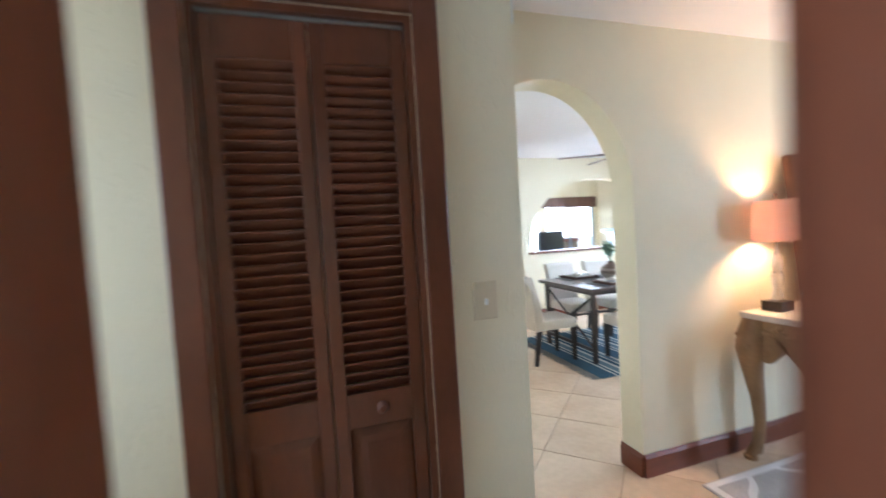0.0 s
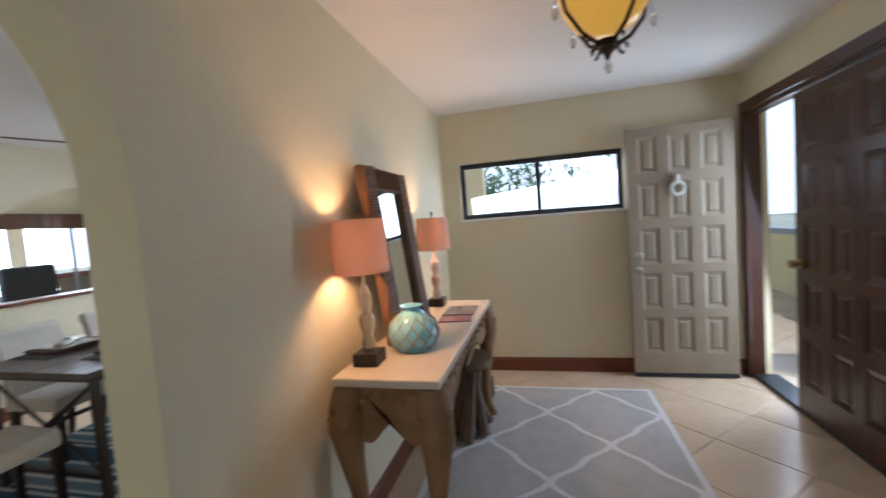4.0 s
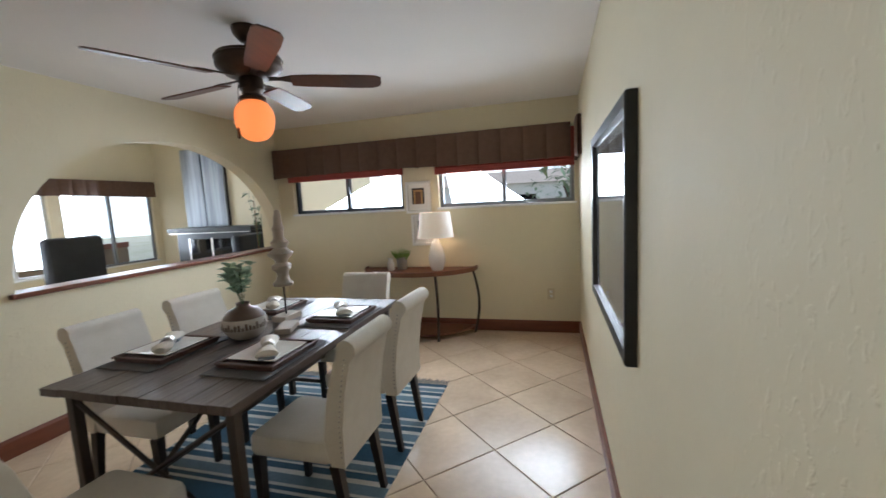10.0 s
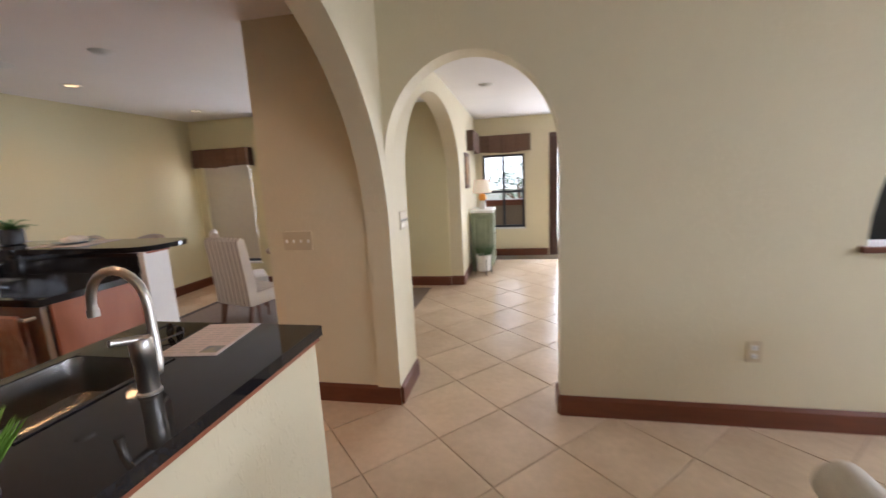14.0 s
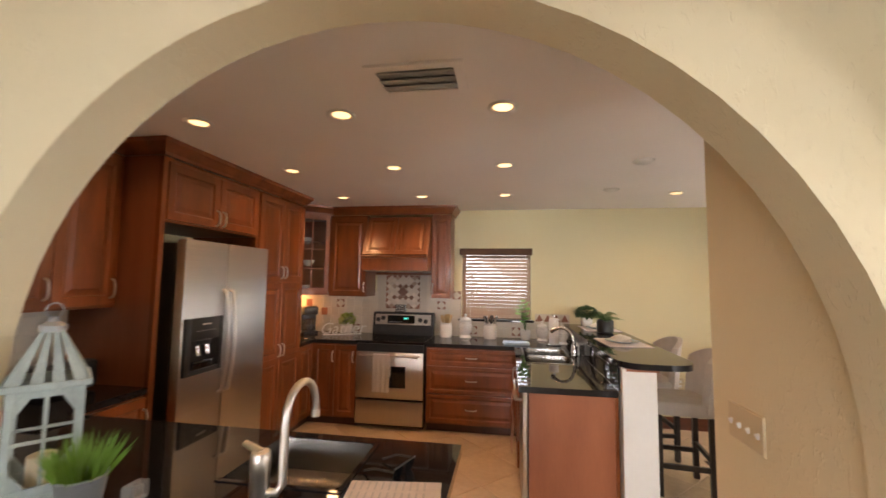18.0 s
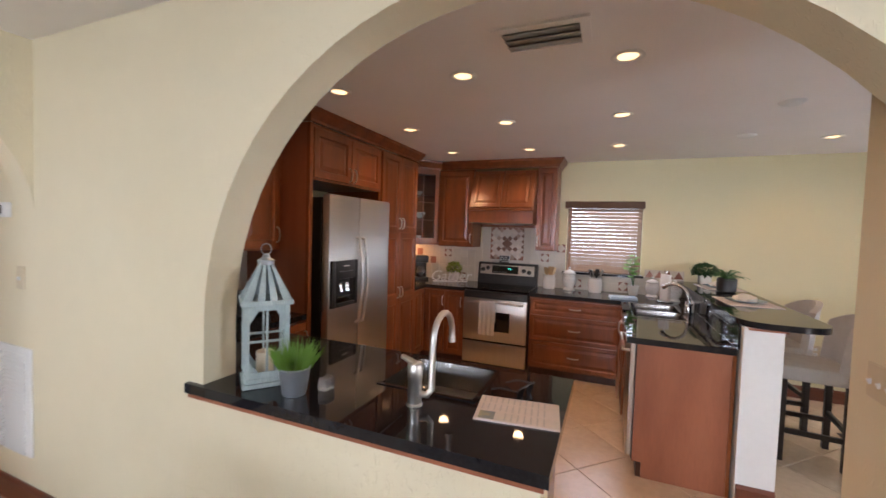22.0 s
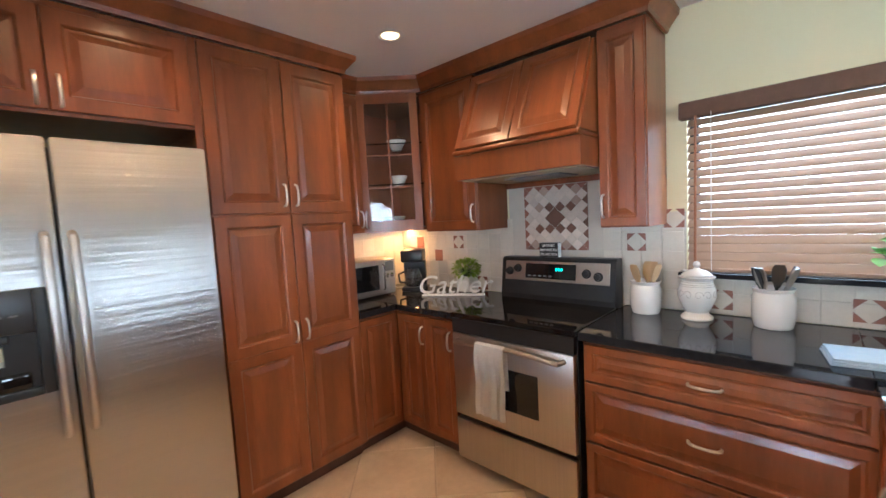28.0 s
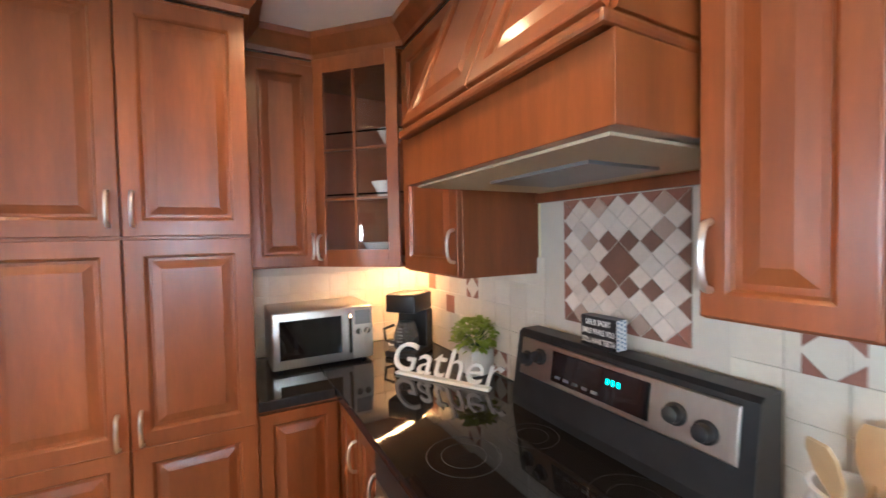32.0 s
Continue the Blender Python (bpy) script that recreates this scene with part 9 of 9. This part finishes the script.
M_NAVY = mat("dark_leather", (0.015, 0.018, 0.026), (0.025, 0.028, 0.038), 0.4, scale=10, bump=0.2, bump_scale=120)


def armchair(x, y, rz):
    c = thing("leather_armchair", (x, y, 0), "dark leather armchair seen over the sill", "chair", "leather armchairs", rz)
    part("seat", boxed(-0.33, -0.33, 0.22, 0.33, 0.36, 0.48, bevel=0.05), M_NAVY, c, "", True)
    part("backrest", boxed(-0.33, -0.46, 0.22, 0.33, -0.30, 1.27, bevel=0.05), M_NAVY, c, "", True)
    for s in (-1, 1):
        part("armrest", boxed(s * 0.33, -0.40, 0.15, s * 0.44, 0.36, 0.68, bevel=0.04), M_NAVY, c, "", True)
        part("leg", boxed(s * 0.33 - 0.03, 0.26, 0, s * 0.33 + 0.03, 0.32, 0.23), M_LEG, c)
        part("leg", boxed(s * 0.33 - 0.03, -0.42, 0, s * 0.33 + 0.03, -0.36, 0.23), M_LEG, c)
    return c


armchair(5.70, 9.35, 8)
so = thing("leather_sofa", (8.1, 8.55, 0), "dark leather sofa in front of the fireplace", "sofa", rz=0)
part("seat", boxed(-0.75, -0.40, 0.15, 0.75, 0.40, 0.45, bevel=0.05), M_NAVY, so, "", True)
part("backrest", boxed(-0.75, -0.55, 0.15, 0.75, -0.36, 1.12, bevel=0.06), M_NAVY, so, "", True)
for s in (-1, 1):
    part("armrest", boxed(s * 0.75, -0.55, 0.1, s * 0.93, 0.40, 0.64, bevel=0.05), M_NAVY, so, "", True)
    part("leg", boxed(s * 0.8 - 0.03, -0.5, 0, s * 0.8 + 0.03, -0.44, 0.14), M_LEG, so)
    part("leg", boxed(s * 0.8 - 0.03, 0.3, 0, s * 0.8 + 0.03, 0.36, 0.14), M_LEG, so)
hp = thing("tall_plant", (6.75, 7.15, 0), "tall slender leafy plant in a dark floor pot", "plant")
part("pot", lathe([(0, 0), (0.14, 0), (0.18, 0.35), (0.17, 0.35), (0.13, 0.3), (0, 0.3)], 24), M_BLACK, hp, "", True)
part("trunk", tube(bmesh.new(), [(0, 0, 0.3), (0.01, 0.02, 0.9), (-0.02, 0.0, 1.6)], 0.012, 8, 0.006), M_BARK, hp)
sprig(hp, 0, 0, 1.0, 6, 0.75, 0.20, 0.12, 0.05, 41, M_DARKLEAF, each=5, droop=0.5)
mw_ = thing("ceiling_sensor", (1.95, 9.0, 2.42), "small white round ceiling fixture in the living room", "ceiling light")
part("cover", lathe([(0, -0.02), (0.06, -0.018), (0.08, -0.004), (0.08, 0), (0, 0)], 24), M_WHITE, mw_, "", True)

# ---------------- outdoors ----------------
M_YELLOW = mat("yellow_stucco", (0.62, 0.55, 0.30), (0.56, 0.50, 0.27), 0.85, scale=4, bump=0.4, bump_scale=60)
cw = tagged(new("courtyard_wall"), "pale yellow stucco courtyard wall with a grey cap", kind="structure")
part("wall", boxed(4.2, -1.6, -0.25, 9.5, -1.42, 0.90), M_YELLOW, cw)
part("cap", boxed(4.15, -1.66, 0.90, 9.55, -1.36, 0.98), M_GREYALU, cw, "grey cap")
structure("porch_slab", boxed(3.4, -1.42, -0.25, 7.0, 0.28, -0.01), M_STONE, "pale porch slab outside the entry")
structure("terrace_slab", boxed(-3, NL + 0.16, -0.25, 9.5, 13.4, -0.02), M_STONE, "pale terrace slab")
tp = tagged(new("terrace_parapet"), "tan stucco terrace parapet darkened for roof shade, with a brown wooden cap", kind="structure")
# stucco colour darkened to stand in for shade of an unbuilt porch roof
part("wall", boxed(-3, 13.2, -0.25, 9.5, 13.4, 0.80), mat("shade_toned_stucco", (0.20, 0.15, 0.10), (0.17, 0.125, 0.085), 0.85, scale=4, bump=0.3), tp)
part("cap", boxed(-3, 13.15, 0.80, 9.5, 13.45, 0.92), M_TRIM, tp, "brown wooden cap")
hs = thing("neighbour_house", (21.0, 1.5, -0.25), "white neighbouring house with a low tiled roof", "house")
part("wall", boxed(0, -1.4, 0, 4, 7.2, 2.4), M_WHITE, hs)
part("roof", prism([(-0.4, 2.4), (4.4, 2.4), (2.0, 3.1)], "y", -1.7, 7.5), mat("pale_roof_tile", (0.55, 0.48, 0.42), (0.48, 0.42, 0.36), 0.8, scale=12), hs)
for y in (0.2, 2.6, 5.0):
    w = part("window", boxed(-0.02, y, 0.9, 0.03, y + 1.1, 1.9), M_BLACKGLASS, hs)
    part("sill", boxed(-0.06, y - 0.05, 0.84, -0.021, y + 1.15, 0.9), M_WHITE, w)


def shrub(x, y, z, r, h, seed, label, n=520):
    s = thing("tree", (x, y, z), label, "tree")
    q = random.Random(seed)
    part("trunk", tube(bmesh.new(), [(0, 0, 0), (0.05, 0.02, h * 0.4), (0.0, 0.1, h * 0.8)], 0.07, 8, 0.03), M_BARK, s)
    lb = bmesh.new()
    for k in range(5):
        a = k * 1.3 + q.random()
        tube(lb, [(0, 0, h * 0.4), (0.5 * r * math.cos(a), 0.5 * r * math.sin(a), h * 0.75)], 0.03, 6, 0.012)
    part("limb", lb, M_BARK, s)
    bm = bmesh.new()
    cl = [Vector((q.gauss(0, r * 0.5), q.gauss(0, r * 0.5), h * q.uniform(0.5, 1.0))) for _ in range(26)]
    for i in range(n):
        c = q.choice(cl)
        p = c + Vector((q.gauss(0, r * 0.16), q.gauss(0, r * 0.16), q.gauss(0, r * 0.13)))
        leaf_into(bm, p, (q.uniform(-1, 1), q.uniform(-1, 1), q.uniform(-.6, .6)), (0, 0, 1), q.uniform(0.12, 0.22), 0.07, 0.3, 2)
    part("crown", bm, M_LEAF, s)
    return s


shrub(9.2, 2.9, -0.25, 0.75, 2.5, 1, "leafy green tree outside the foyer window")
shrub(10.6, 2.6, -0.25, 1.1, 3.0, 2, "leafy green tree outside the dining window")
shrub(6.9, -4.2, -0.25, 1.0, 2.8, 3, "leafy green tree beyond the courtyard wall")
shrub(2.2, 17.5, -0.25, 1.6, 2.0, 4, "leafy green tree beyond the terrace")
shrub(-5.0, 6.2, -0.25, 0.8, 1.45, 5, "low leafy shrub outside the kitchen window")

# emissive backdrop ring, added so the views through the windows burn out white
M_SKYGLOW = mat("sky_glow", (0.9, 0.92, 0.95), (0.85, 0.88, 0.92), 1.0, scale=0.02, emit=(0.97, 0.99, 1.0), strength=1.5)
bm = bmesh.new()
ring = [[bm.verts.new((56 * math.cos(radians(a)), 56 * math.sin(radians(a)), z)) for a in range(0, 360, 6)] for z in (-1, 24)]
for i in range(60):
    bm.faces.new((ring[0][i], ring[0][(i + 1) % 60], ring[1][(i + 1) % 60], ring[1][i]))
solid("backdrop", bm, M_SKYGLOW, "self-lit white backdrop ring standing in for bright sky along the horizon", kind="structure")

# ---------------- floor tiles, laid diagonally ----------------
fl = tagged(new("floor"), "beige ceramic floor tiles laid diagonally with darker grout", kind="structure")
HD = 0.3285
side = HD * math.sqrt(2)
tmesh = mesh_of("tile", moved(rings_panel(side - 0.005, side - 0.005, [(0, 0), (0, 0.003), (0.0035, 0.0055)]), pose(0, 0, 0, 0, 0, 45) @ Matrix(((1, 0, 0, -(side - 0.005) / 2), (0, 0, 1, -(side - 0.005) / 2), (0, -1, 0, -0.0055), (0, 0, 0, 1)))), M_TILE)
cells = []
for i in range(-18, 25):
    for j in range(-25, 20):
        if (i + j) % 2 == 0:
            x, y = 2.155 + i * HD, 5.38 + HD + j * HD
            if -2.5 < x < 9.2 and -2.4 < y < 11.0:
                cells.append((x, y))
near = [c for c in cells if (-2.0 < c[0] < 6.2 and 2.9 < c[1] < 8.4 and not (c[0] > 2.6 and c[1] > 6.7)) or (1.3 < c[0] < 5.5 and 0.4 < c[1] <= 2.9)]
near.sort(key=lambda c: abs(c[0] - 2.0) + abs(c[1] - 5.0))
near = near[:300]
for x, y in near:
    o = new("tile", tmesh)
    o.parent, o.matrix_basis = fl, pose(x, y, 0)
rest = bmesh.new()
chosen = set(near)
vs, fs = [], []
src = [v.co.copy() for v in tmesh.vertices]
pol = [tuple(p.vertices) for p in tmesh.polygons]
for c in cells:
    if c not in chosen:
        k = len(vs)
        vs += [(v.x + c[0], v.y + c[1], v.z) for v in src]
        fs += [tuple(k + i for i in p) for p in pol]
rest.free()
me = bpy.data.meshes.new("far_tiles")
me.from_pydata(vs, [], fs)
me.materials.append(M_TILE)
o = new("far_tiles", me)
o.parent = fl
tagged(o, "beige floor tiles away from the walk", kind="stuff")
